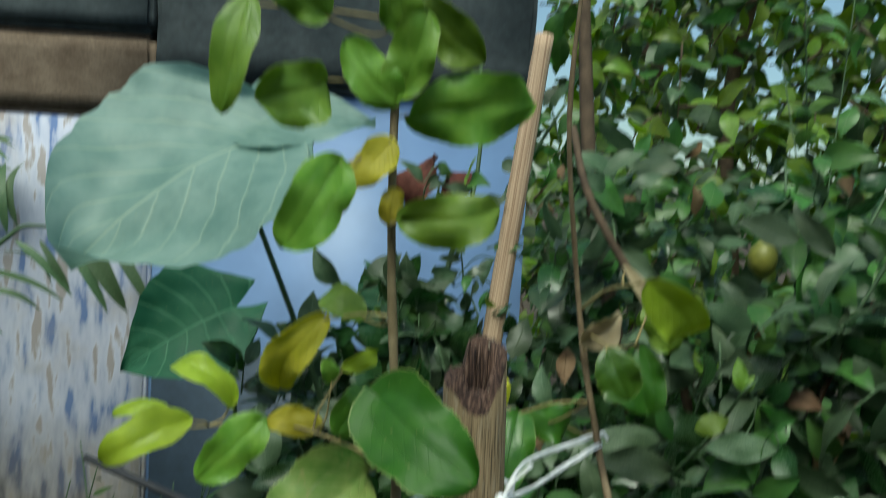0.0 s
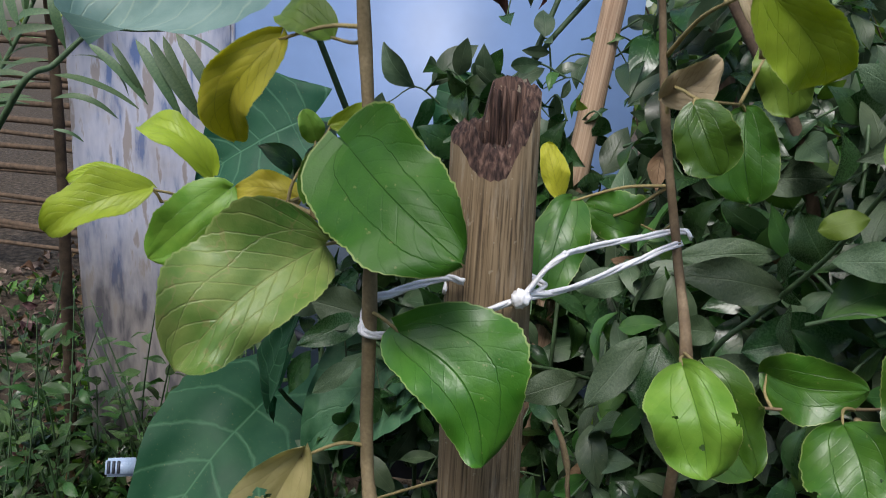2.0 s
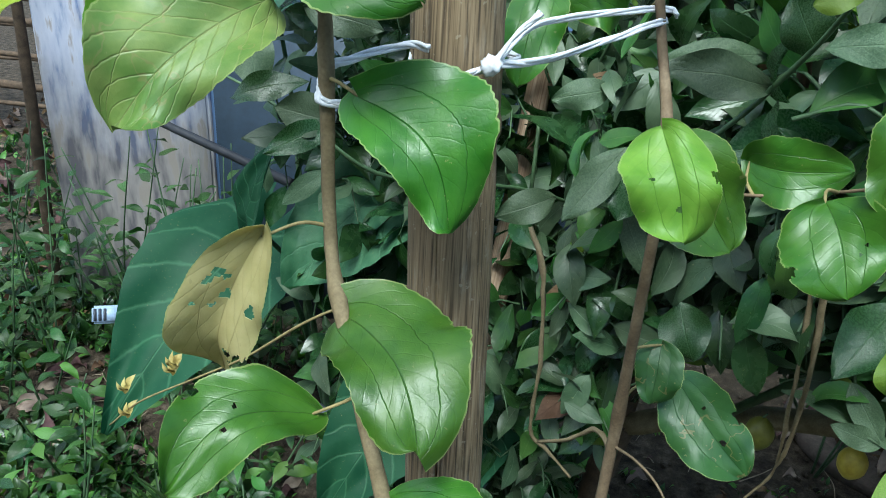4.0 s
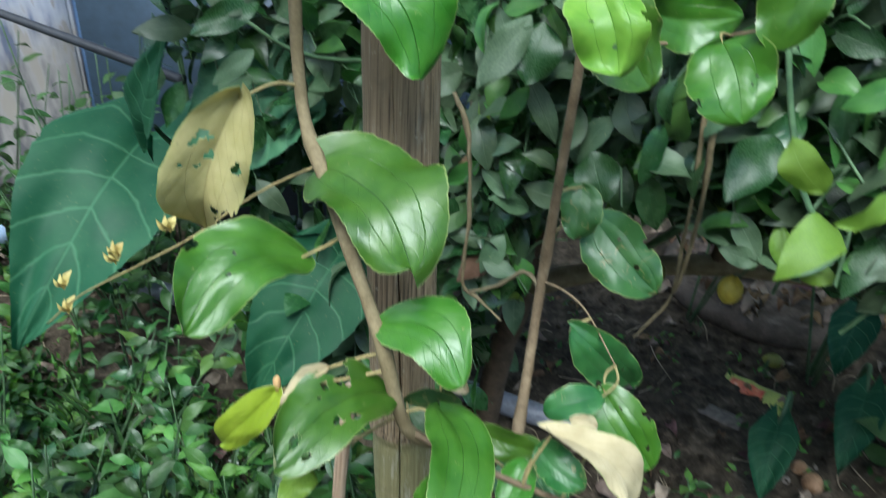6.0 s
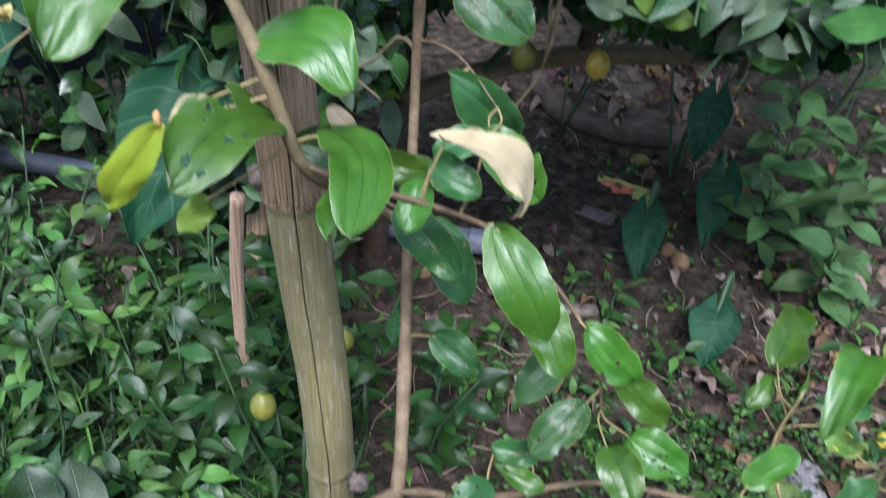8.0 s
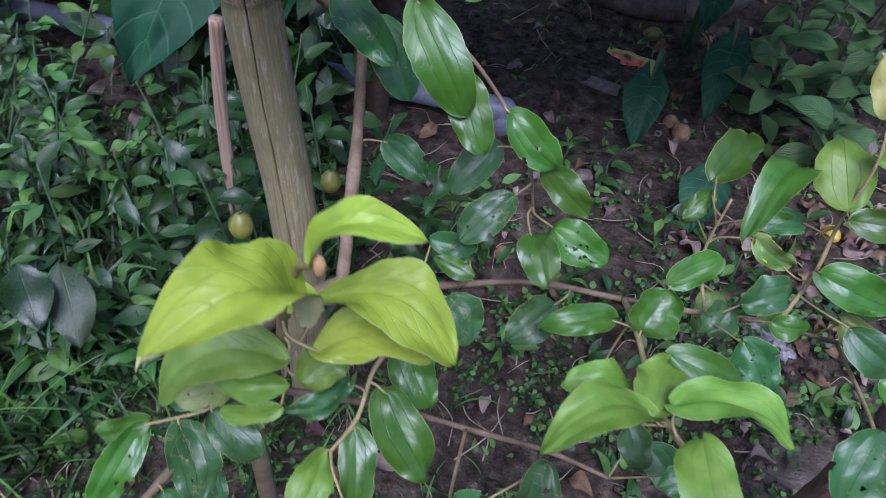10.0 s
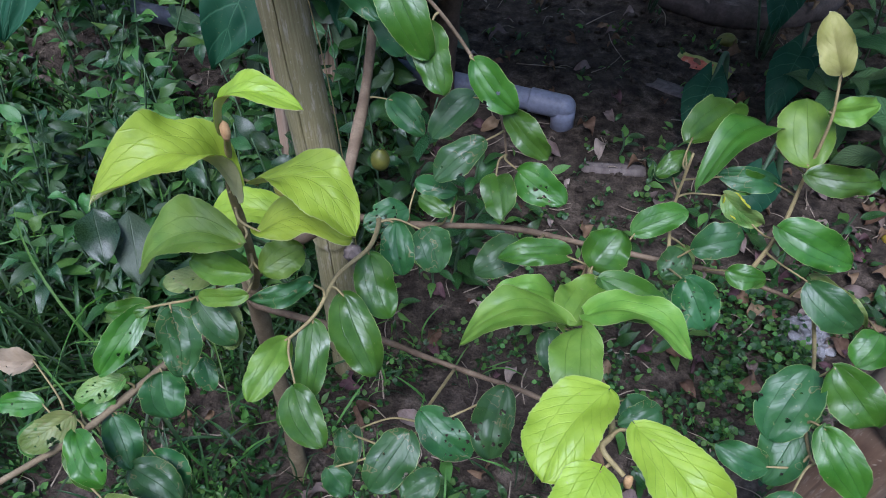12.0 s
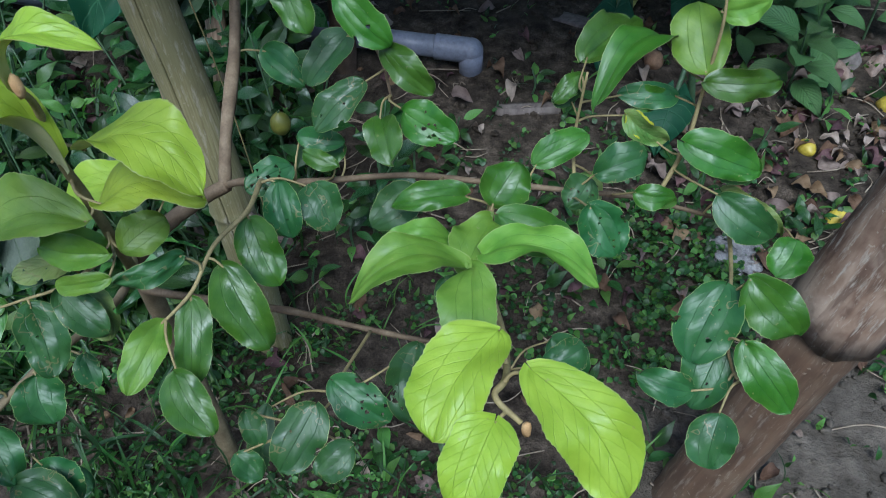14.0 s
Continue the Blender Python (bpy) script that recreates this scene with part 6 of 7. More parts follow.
def dark_shrub():
    """The dark undergrowth between the taro leaves and the blue sheet."""
    rnd = random.Random(77)
    root = thing("garden_shrub", "dark leafy shrub growing before the blue sheet", "shrub", (-0.55, 1.35, 0))
    off = Matrix.Translation((0.55, -1.35, 0))
    twigs, pieces = bmesh.new(), []
    for k in range(9):
        x, y = rnd.uniform(-0.62, -0.15), rnd.uniform(1.22, 1.50)
        bm = bmesh.new()
        tube(bm, smooth_line([(x, y, -0.02), (x + rnd.gauss(0, 0.03), y, 0.4), (x + rnd.gauss(0, 0.06), y - 0.03, rnd.uniform(0.8, 1.05))], 5), 0.007, 0.003, 7)
        part("stem", bm, GREEN_STEM, root).data.transform(off)
    for _ in range(400):
        x = rnd.uniform(-0.70, -0.12)
        top = 1.20 - 0.25 * max(0, -0.55 - x) + 0.10 * math.sin(x * 11)
        at = Vector((x, rnd.uniform(1.14, 1.46), rnd.uniform(0.15, top)))
        if x < -0.62 and at.z < 0.70:
            continue
        line, leaves = spray(rnd, at, (rnd.gauss(0, 1), rnd.gauss(-0.6, 0.6), rnd.gauss(0.2, 0.7)), 0.09, 0.085, rnd.randint(3, 5), 0.5)
        tube(twigs, line, 0.002, 0.001, 5, cap=False)
        pieces += [(rnd.choice(CITRUS_SHEETS), off @ scaled(face_pose(rnd, c, tip, s), s)) for c, tip, s in leaves if c.y > 1.1]
    ob = part("twig_mass", twigs, GREEN_STEM, root)
    ob.data.transform(off)
    tagged(ob, kind="stuff")
    o = new("foliage", mesh_of("foliage", pieces, [CITRUS, WEED, CITRUS_DARK], [rnd.choice((0, 1, 2)) for _ in pieces]))
    o.parent = root
    tagged(o, kind="stuff")


dark_shrub()


# ---- taro with its large arrow leaves ----
def arrow_sheet(width, back, seed, blunt=1.6, notch=1.0, nu=20, nv=26):
    """A heart or arrow shaped leaf of length 1 with two back lobes; the stalk joins at the notch, at the height back."""
    co, uv = [], []
    for j in range(nv + 1):
        v = j / nv
        h = width / 2 * (0.40 + 0.60 * math.sin(min(1.0, v / 0.30) * math.pi / 2)) * (1 - max(0.0, (v - 0.30) / 0.70) ** blunt)
        h = max(h, 0.004)
        for i in range(nu + 1):
            u = 2 * i / nu - 1
            a = abs(u)
            foot = notch * back * (max(0.0, 1 - a / 0.55) ** 0.8 if a < 0.55 else 0.9 * ((a - 0.55) / 0.45) ** 2)
            y = v + foot * (1 - v) ** 3
            h2 = h * (1 + 0.03 * noise.noise(Vector((v * 7, u * 0.5, seed))) + 0.018 * math.sin(v * 48 + seed + 5 * noise.noise(Vector((v * 3, u, seed)))))
            z = 0.10 * (1 - (2 * v - 1) ** 2) + 0.10 * width * a * a - 0.05 * a * math.sin(v * 7 + seed + (1.5 if u > 0 else 0)) * width
            z += 0.03 * noise.noise(Vector((u * 2, v * 4, seed + 5))) - 0.012 * abs(math.sin((v - 0.3 * a) * 6 * math.pi)) * min(1.0, 3 * a) * width
            co.append((u * h2, y, z))
            uv.append((0.5 + u / 2, v))
    w = nu + 1
    fa = np.array([[j * w + i, j * w + i + 1, (j + 1) * w + i + 1, (j + 1) * w + i] for j in range(nv) for i in range(nu)])
    return np.array(co), fa, np.array(uv)[fa]


def taro_leaf(root, root_at, joint, tip, width, turn, material=TARO, seed=0, stalk_from=(0, 0, 0), towards=(0.25, -0.8, 0.55), blunt=2.0, notch=0.7, stalked=True):
    joint, tip = Vector(joint), Vector(tip)
    ahead = (tip - joint).length
    back = 0.28
    total = ahead / (1 - back)
    base = joint - (tip - joint).normalized() * total * back
    m = frame_of(base, tip, turn, towards)
    me = mesh_of("blade", [(arrow_sheet(width / total, back, seed, blunt, notch), Matrix.Translation(-Vector(root_at)) @ scaled(m, total))], [material])
    b = new("blade", me)
    b.parent = root
    if not stalked:
        return
    line = smooth_line([Vector(stalk_from), Vector(stalk_from).lerp(joint - Vector(root_at), 0.55) + Vector((0, 0.03, 0.10)), m @ Vector((0, total * back, 0)) - Vector(root_at)], 8)
    bm = bmesh.new()
    tube(bm, line, 0.009, 0.004, 8)
    part("stalk", bm, GREEN_STEM, root, "thick green leaf stalk")


def taro(at, leaves, label, material=TARO):
    root = thing("taro_plant", label, "taro plant", at, "taro plants")
    for k, (joint, tip, width, turn) in enumerate(leaves):
        taro_leaf(root, at, joint, tip, width, turn, material, k + at[0] * 7)


TARO_LABEL = "taro plant with large dark green arrow-shaped leaves on thick stalks"
taro((-0.80, 1.45, 0), [((-0.866, 1.247, 0.57), (-0.906, 0.892, 0.304), 0.30, -6), ((-0.700, 1.12, 0.715), (-0.617, 1.10, 0.905), 0.105, -25)], TARO_LABEL)
taro((-0.95, 1.55, 0), [((-0.97, 1.47, 1.15), (-1.15, 1.33, 1.01), 0.30, -12)], TARO_LABEL)
taro((-0.52, 1.42, 0), [((-0.50, 1.25, 0.80), (-0.60, 1.09, 0.63), 0.26, 10)], "broad plant with a crinkled mid-green leaf on a thick stalk", CRINKLED)
taro((-0.50, 1.55, 0), [((-0.50, 1.48, 1.23), (-0.56, 1.40, 1.14), 0.20, -10)], TARO_LABEL)
taro((-0.36, 1.32, 0), [((-0.36, 1.14, 0.50), (-0.43, 0.95, 0.30), 0.20, 0), ((-0.25, 1.25, 0.45), (-0.22, 1.10, 0.33), 0.13, 0)], TARO_LABEL)
SMALL_TARO = "small dark taro leaf drooping over bare soil"
for at, joint, tip, w in (((0.55, 1.58, 0), (0.510, 1.46, 0.13), (0.500, 1.33, 0.045), 0.098), ((0.70, 1.75, 0), (0.690, 1.62, 0.15), (0.655, 1.47, 0.05), 0.10), ((0.70, 1.30, 0), (0.645, 1.20, 0.11), (0.625, 1.11, 0.04), 0.10), ((0.62, 1.85, 0), (0.64, 1.72, 0.30), (0.62, 1.64, 0.18), 0.10)):
    small = thing("taro_plant", SMALL_TARO, "taro plant", at, "taro plants")
    taro_leaf(small, at, joint, tip, w, 0, TARO, at[0] * 7, towards=(-0.25, -0.75, 0.65), blunt=2.0, notch=0.7)
# the broad pale leaf that leans in front of the pillar
broad = thing("broad_leaf_plant", "tall plant with a broad pale blue-green leaf held before the wall", "plant", (-0.34, 1.38, 0))
taro_leaf(broad, (-0.34, 1.38, 0), (-0.556, 0.953, 1.493), (-0.698, 0.767, 1.324), 0.46, 8, BIG_LEAF, 3, blunt=2.6, notch=0.3)
taro_leaf(broad, (-0.34, 1.38, 0), (-0.56, 1.009, 1.544), (-0.396, 1.109, 1.566), 0.17, -10, BIG_LEAF, 8, blunt=2.2, notch=0.3, stalked=False)


# ---- palm frond across the pillar ----
def palm():
    root = thing("palm", "young date palm with stiff grey-green leaflets before the pillar", "palm", (-2.0, 1.25, 0))
    off = Matrix.Translation((2.0, -1.25, 0))
    rnd = random.Random(21)
    protos = [leaf_mesh("leaflet", sh, PALM) for sh in STRAP_SHEETS]

    def leaflet(c, tip, wide=1.25):
        o = new("leaflet", rnd.choice(protos))
        o.parent = root
        o.matrix_local = off @ scaled(frame_of(c, tip, rnd.gauss(0, 15), (0, -0.6, 0.8)), (Vector(tip) - Vector(c)).length, wide)

    def rachis(pts):
        line = smooth_line(pts, 8)
        bm = bmesh.new()
        tube(bm, line, 0.011, 0.003, 6)
        part("rachis", bm, GREEN_STEM, root).data.transform(off)
        return line

    rachis([(-2.0, 1.25, 0.0), (-1.98, 1.20, 0.7), (-1.587, 1.182, 1.166), (-1.534, 1.252, 1.244), (-1.485, 1.293, 1.305), (-1.452, 1.317, 1.334), (-1.38, 1.364, 1.333), (-1.295, 1.419, 1.339)])
    for c, tip in (((-1.53, 1.248, 1.222), (-1.369, 1.355, 1.153)),
                    ((-1.522, 1.238, 1.169), (-1.409, 1.328, 1.126)),
                    ((-1.511, 1.224, 1.099), (-1.476, 1.279, 1.067)),
                    ((-1.505, 1.272, 1.266), (-1.396, 1.349, 1.18)),
                    ((-1.47, 1.298, 1.299), (-1.351, 1.367, 1.164)),
                    ((-1.417, 1.325, 1.303), (-1.359, 1.368, 1.183)),
                    ((-1.368, 1.353, 1.313), (-1.267, 1.399, 1.129)),
                    ((-1.34, 1.369, 1.32), (-1.222, 1.421, 1.13)),
                    ((-1.311, 1.384, 1.325), (-1.229, 1.422, 1.146)),
                    ((-1.285, 1.399, 1.333), (-1.167, 1.448, 1.13)),
                    ((-1.278, 1.403, 1.336), (-1.119, 1.49, 1.195)),
                    ((-1.488, 1.293, 1.312), (-1.565, 1.348, 1.487)),
                    ((-1.513, 1.272, 1.28), (-1.585, 1.335, 1.474)),
                    ((-1.47, 1.307, 1.33), (-1.525, 1.369, 1.489))):
        leaflet(c, tip)
    for pts, n in (([(-2.0, 1.25, 0.0), (-2.05, 1.3, 0.9), (-1.95, 1.45, 1.35), (-1.85, 1.5, 1.55)], 14), ([(-2.0, 1.25, 0.0), (-2.1, 1.2, 0.7), (-1.95, 1.15, 1.05), (-1.78, 1.15, 1.10)], 12)):
        line = rachis(pts)
        for k in range(n):
            f = 0.45 + 0.55 * k / n
            i = int(f * (len(line) - 1))
            t = (line[min(i + 1, len(line) - 1)] - line[i - 1]).normalized()
            for sgn in (-1, 1):
                side = t.cross(Vector((0, -0.6, 0.8))).normalized() * sgn
                d = (t * 0.75 + side * 0.75 + Vector((0, 0, -0.25))).normalized()
                leaflet(line[i], line[i] + d * rnd.uniform(0.17, 0.26) * (1.1 - 0.5 * abs(f - 0.7)))


palm()

# ---- ground cover ----
def ground_cover():
    rnd = random.Random(31)
    pieces, which = [], []

    def tuft(x, y, n, spread, size, sheets, kinds, rise=0.5, wide=1.0):
        for _ in range(n):
            a = rnd.uniform(0, 6.28)
            c = Vector((x + rnd.gauss(0, spread), y + rnd.gauss(0, spread), 0))
            # bare strip along the pipe
            if -1.3 < c.x < 0.2 and 1.20 < c.y < 1.56 and size > 0.02:
                continue
            c.z = ground_height(c.x, c.y) + rnd.uniform(0.002, 0.02)
            d = Vector((math.cos(a), math.sin(a), rnd.uniform(0.0, rise) * 2)).normalized()
            pieces.append((rnd.choice(sheets), scaled(frame_of(c, c + d, rnd.gauss(0, 25), (0, 0, 1) if abs(d.z) < 0.95 else (0, -1, 0)), size * rnd.uniform(0.5, 1.3), wide)))
            which.append(rnd.choice(kinds))

    # creeping small leaves in patches near the stake and to the right
    for _ in range(900):
        x, y = rnd.gauss(0.15, 0.32), rnd.gauss(0.42, 0.25)
        if noise.noise(Vector((x * 5, y * 5, 1))) > -0.05:
            tuft(x, y, 8, 0.011, 0.011, ROUND_SHEETS, (0, 0, 1))
    for _ in range(480):
        x, y = rnd.gauss(0.66, 0.18), rnd.gauss(0.88, 0.16)
        if noise.noise(Vector((x * 5, y * 5, 1))) > -0.1:
            tuft(x, y, 7, 0.012, 0.014, ROUND_SHEETS, (0, 0, 1))
    # lush low growth on the far side of the stake
    for _ in range(1500):
        x, y = rnd.uniform(-2.3, -0.12), rnd.uniform(0.35, 1.75)
        if noise.noise(Vector((x * 3, y * 3, 4))) > -0.25:
            tuft(x, y, 5, 0.03, 0.050, LANCE_SHEETS + CITRUS_SHEETS, (0, 0, 0, 3, 1), 0.9)
    for _ in range(330):
        x, y = rnd.uniform(-3.6, -1.6), rnd.uniform(1.0, 2.6)
        tuft(x, y, 4, 0.05, 0.06, LANCE_SHEETS, (0, 0, 1), 1.2)
    for _ in range(900):
        x, y = rnd.uniform(-1.2, -0.02), rnd.uniform(0.25, 1.15)
        if noise.noise(Vector((x * 4, y * 4, 14))) > -0.1:
            tuft(x, y, 5, 0.025, 0.026, LANCE_SHEETS + WAVY_SHEETS, (0, 0, 0, 1), 1.2)
    for _ in range(420):
        x, y = rnd.uniform(-0.9, 0.0), rnd.uniform(0.15, 0.95)
        if x > -0.42 and y < 0.47 and rnd.random() < 0.85:
            continue
        tuft(x, y, 3, 0.025, 0.15, GRASS_SHEETS, (2, 2, 0), 1.6)
    # long pale stems of lying grass
    for _ in range(26):
        x, y = rnd.gauss(-0.42, 0.16), rnd.gauss(0.42, 0.07)
        tuft(x, y, 1, 0.01, 0.30, GRASS_SHEETS, (1,), 0.35, 0.3)
    # fine grass
    for _ in range(520):
        x, y = rnd.uniform(-0.8, 0.0), rnd.uniform(0.12, 0.70)
        if noise.noise(Vector((x * 5, y * 5, 6))) > -0.15:
            tuft(x, y, 6, 0.014, 0.017, ROUND_SHEETS + LANCE_SHEETS, (0, 0, 0, 1), 0.5)
    for _ in range(360):
        x, y = rnd.uniform(-0.8, -0.05), rnd.uniform(0.15, 0.68)
        if x > -0.42 and y < 0.47 and rnd.random() < 0.85:
            continue
        tuft(x, y, 4, 0.02, 0.11, GRASS_SHEETS, (2, 2, 0), 1.0)
    # broad low weeds between the creeping leaves
    for _ in range(150):
        x, y = rnd.gauss(0.62, 0.30), rnd.gauss(0.72, 0.24)
        if noise.noise(Vector((x * 4, y * 4, 8))) > -0.05:
            tuft(x, y, 5, 0.016, 0.045, LANCE_SHEETS, (0, 0, 0, 1), 0.6)
    for _ in range(150):
        x, y = rnd.gauss(0.10, 0.35), rnd.gauss(0.35, 0.22)
        tuft(x, y, 3, 0.012, 0.07, GRASS_SHEETS, (2, 1), 0.8)
    # scattered seedlings on open soil
    for _ in range(260):
        x, y = rnd.uniform(-0.1, 1.4), rnd.uniform(0.3, 1.9)
        tuft(x, y, 4, 0.012, 0.022, LANCE_SHEETS, (0, 1), 0.8)
    ob = new("ground_cover", mesh_of("ground_cover", pieces, [WEED, WEED_LIGHT, GRASS, CITRUS_DARK], which))
    tagged(ob, "creeping green weeds and grass covering the soil", "ground cover", kind="stuff")


def litter():
    rnd = random.Random(37)
    pieces = []
    curled = [sheet(oval, 0.55, 0.3, 0.6, 0.25, 6, 9, s) for s in (1, 2, 3, 4)]
    for _ in range(620):
        x, y = rnd.uniform(-2.6, 1.5), rnd.uniform(0.2, 2.4)
        c = Vector((x, y, ground_height(x, y) + 0.006))
        a = rnd.uniform(0, 6.28)
        d = Vector((math.cos(a), math.sin(a), rnd.uniform(-0.05, 0.2)))
        pieces.append((rnd.choice(curled), scaled(frame_of(c, c + d, rnd.gauss(0, 40), (0, 0, 1)), rnd.uniform(0.015, 0.06))))
    for _ in range(520):
        x, y = rnd.uniform(-4.0, -1.3), rnd.uniform(0.9, 3.2)
        c = Vector((x, y, ground_height(x, y) + 0.010))
        a = rnd.uniform(0, 6.28)
        pieces.append((rnd.choice(curled), scaled(frame_of(c, c + Vector((math.cos(a), math.sin(a), rnd.uniform(-0.05, 0.3))), rnd.gauss(0, 40), (0, 0, 1)), rnd.uniform(0.03, 0.10))))
    for _ in range(190):
        x, y = rnd.gauss(1.0, 0.22), rnd.gauss(1.1, 0.26)
        c = Vector((x, y, ground_height(x, y) + 0.008))
        a = rnd.uniform(0, 6.28)
        pieces.append((rnd.choice(curled), scaled(frame_of(c, c + Vector((math.cos(a), math.sin(a), rnd.uniform(-0.05, 0.25))), rnd.gauss(0, 40), (0, 0, 1)), rnd.uniform(0.02, 0.055))))
    for _ in range(90):
        r, a = 0.30 * rnd.random() ** 0.5, rnd.uniform(0, 6.28)
        c = Vector((0.51 + r * math.cos(a), 2.21 + 0.9 * r * math.sin(a), 0.082))
        b = rnd.uniform(0, 6.28)
        pieces.append((rnd.choice(curled), scaled(frame_of(c, c + Vector((math.cos(b), math.sin(b), rnd.uniform(-0.05, 0.15))), rnd.gauss(0, 30), (0, 0, 1)), rnd.uniform(0.03, 0.08))))
    ob = new("leaf_litter", mesh_of("leaf_litter", pieces, [DRY_LEAF, PURPLE_LEAF, PALE_LITTER], [rnd.choice((0, 0, 1, 2, 2)) for _ in pieces]))
    tagged(ob, "dry brown leaf litter scattered over the soil", "leaf litter", kind="stuff")
    seed = bmesh.new()
    bmesh.ops.create_icosphere(seed, subdivisions=1, radius=1.0)
    seed.verts.index_update()
    clod = (np.array([v.co[:] for v in seed.verts]), np.array([[v.index for v in f.verts] for f in seed.faces]), np.zeros((len(seed.faces), 3, 2)))
    seed.free()
    crumbs = []
    for _ in range(7000):
        x, y = rnd.uniform(-2.4, 1.5), rnd.uniform(0.15, 2.2)
        r = 0.002 + 0.010 * rnd.random() ** 2.2
        crumbs.append((clod, Matrix.Translation((x, y, ground_height(x, y) + r * 0.4)) @ Matrix.Rotation(rnd.uniform(0, 3), 4, "Z") @ Matrix.Diagonal((r, r * rnd.uniform(0.5, 1), r * rnd.uniform(0.4, 0.8), 1))))
    ob = new("soil_crumbs", mesh_of("soil_crumbs", crumbs, [SOIL]))
    tagged(ob, "crumbs and clods of dark soil", "soil", kind="stuff")
    bm = bmesh.new()
    for _ in range(260):
        x, y = rnd.uniform(-2.6, 1.5), rnd.uniform(0.2, 2.0)
        a, l = rnd.uniform(0, 6.28), rnd.uniform(0.03, 0.14)
        z = ground_height(x, y) + 0.006
        tube(bm, smooth_line([(x, y, z), (x + l * 0.5 * math.cos(a), y + l * 0.5 * math.sin(a), z + rnd.uniform(0, 0.012)), (x + l * math.cos(a + 0.2), y + l * math.sin(a + 0.2), z)], 3), 0.0016, 0.0009, 5)
    for _ in range(230):
        x, y = rnd.uniform(-0.5, 1.25), rnd.uniform(0.15, 1.35)
        a, l = rnd.uniform(0, 6.28), rnd.uniform(0.02, 0.11)
        z = ground_height(x, y) + 0.005
        tube(bm, smooth_line([(x, y, z), (x + l * 0.5 * math.cos(a), y + l * 0.5 * math.sin(a), z + rnd.uniform(0, 0.015)), (x + l * math.cos(a + 0.4), y + l * math.sin(a + 0.4), z)], 3), 0.0014, 0.0007, 5)
    ob = part("dead_twigs", bm, STRAW)
    tagged(ob, "thin dead twigs and straws on the soil", "twigs", kind="stuff")


ground_cover()
litter()


# ---- loose things ----
def string_tie():
    root = thing("string_tie", "white plastic string tying both stems to the bamboo stake", "string", (0.005, 0.56, 1.20))
    off = Vector((-0.005, -0.56, -1.20))
    runs = [
        [(-0.0377, 0.4795, 1.1955), (-0.0395, 0.484, 1.2005), (-0.0365, 0.488, 1.205), (-0.031, 0.494, 1.208), (-0.012, 0.522, 1.215), (0.0, 0.5285, 1.214)],
        [(-0.0377, 0.4795, 1.1955), (-0.036, 0.476, 1.191), (-0.030, 0.4755, 1.189), (-0.018, 0.490, 1.188), (0.0, 0.5275, 1.194), (0.018, 0.531, 1.200), (0.032, 0.545, 1.207)],
        [(0.032, 0.545, 1.207), (0.045, 0.580, 1.206), (0.062, 0.640, 1.212), (0.084, 0.694, 1.222)],
        [(0.032, 0.545, 1.207), (0.036, 0.590, 1.224), (0.060, 0.650, 1.228), (0.080, 0.708, 1.227), (0.088, 0.704, 1.224)],
        [(0.032, 0.545, 1.207), (0.040, 0.550, 1.222), (0.052, 0.556, 1.236)],
        [(0.032, 0.545, 1.207), (0.030, 0.580, 1.205), (0.006, 0.592, 1.206), (-0.020, 0.580, 1.208), (-0.026, 0.556, 1.208), (-0.016, 0.533, 1.203)],
    ]
    for pts in runs:
        bm = bmesh.new()
        line = smooth_line([Vector(p) + off for p in pts], 8)
        # three loose flat fibres laid together
        for q in range(3):
            wrap = [c + Vector((math.sin(i * 0.5 + q * 2.1) * 0.0008, math.cos(i * 0.37 + q * 2.1) * 0.0007, math.cos(i * 0.3 + q * 2.1) * 0.0013)) for i, c in enumerate(line)]
            tube(bm, wrap, 0.0013, 0.0013, 6, rough=0.5)
        part("strand", bm, STRING, root)
    bm = bmesh.new()
    bmesh.ops.create_icosphere(bm, subdivisions=3, radius=0.0058)
    for v in bm.verts:
        v.co = v.co * (1 + 0.4 * noise.noise(v.co * 400)) + Vector((0.032, 0.541, 1.207)) + off
    part("knot", bm, STRING, root)


string_tie()


def pipe():
    root = thing("drain_pipe", "grey plastic drain pipe lying on soil with a down-turned elbow", "pipe", (0, 1.42, 0))
    a, b = Vector((-1.45, 0.013, 0.080)), Vector((0.165, -0.058, 0.073))
    bm = bmesh.new()
    tube(bm, [a.lerp(b, i / 12) for i in range(13)], 0.0255, 0.0255, 24)
    part("barrel", bm, PVC, root)
    bm = bmesh.new()
    d = (b - a).normalized()
    c = b + d * 0.028
    tube(bm, [b - d * 0.045, b - d * 0.042, c - d * 0.012, c + d * 0.004, c + d * 0.012], 0.0295, 0.0285, 24)
    bend = bmesh.ops.create_uvsphere(bm, u_segments=20, v_segments=14, radius=0.0292)
    bmesh.ops.translate(bm, verts=bend["verts"], vec=c + d * 0.008)
    down = c + d * 0.008
    tube(bm, [down, down + Vector((0, 0, -0.035)), down + Vector((0, 0, -0.036)), down + Vector((0, 0, -0.075))], 0.0288, 0.0278, 24)
    part("elbow", bm, PVC, root, "grey plastic elbow fitting")


pipe()


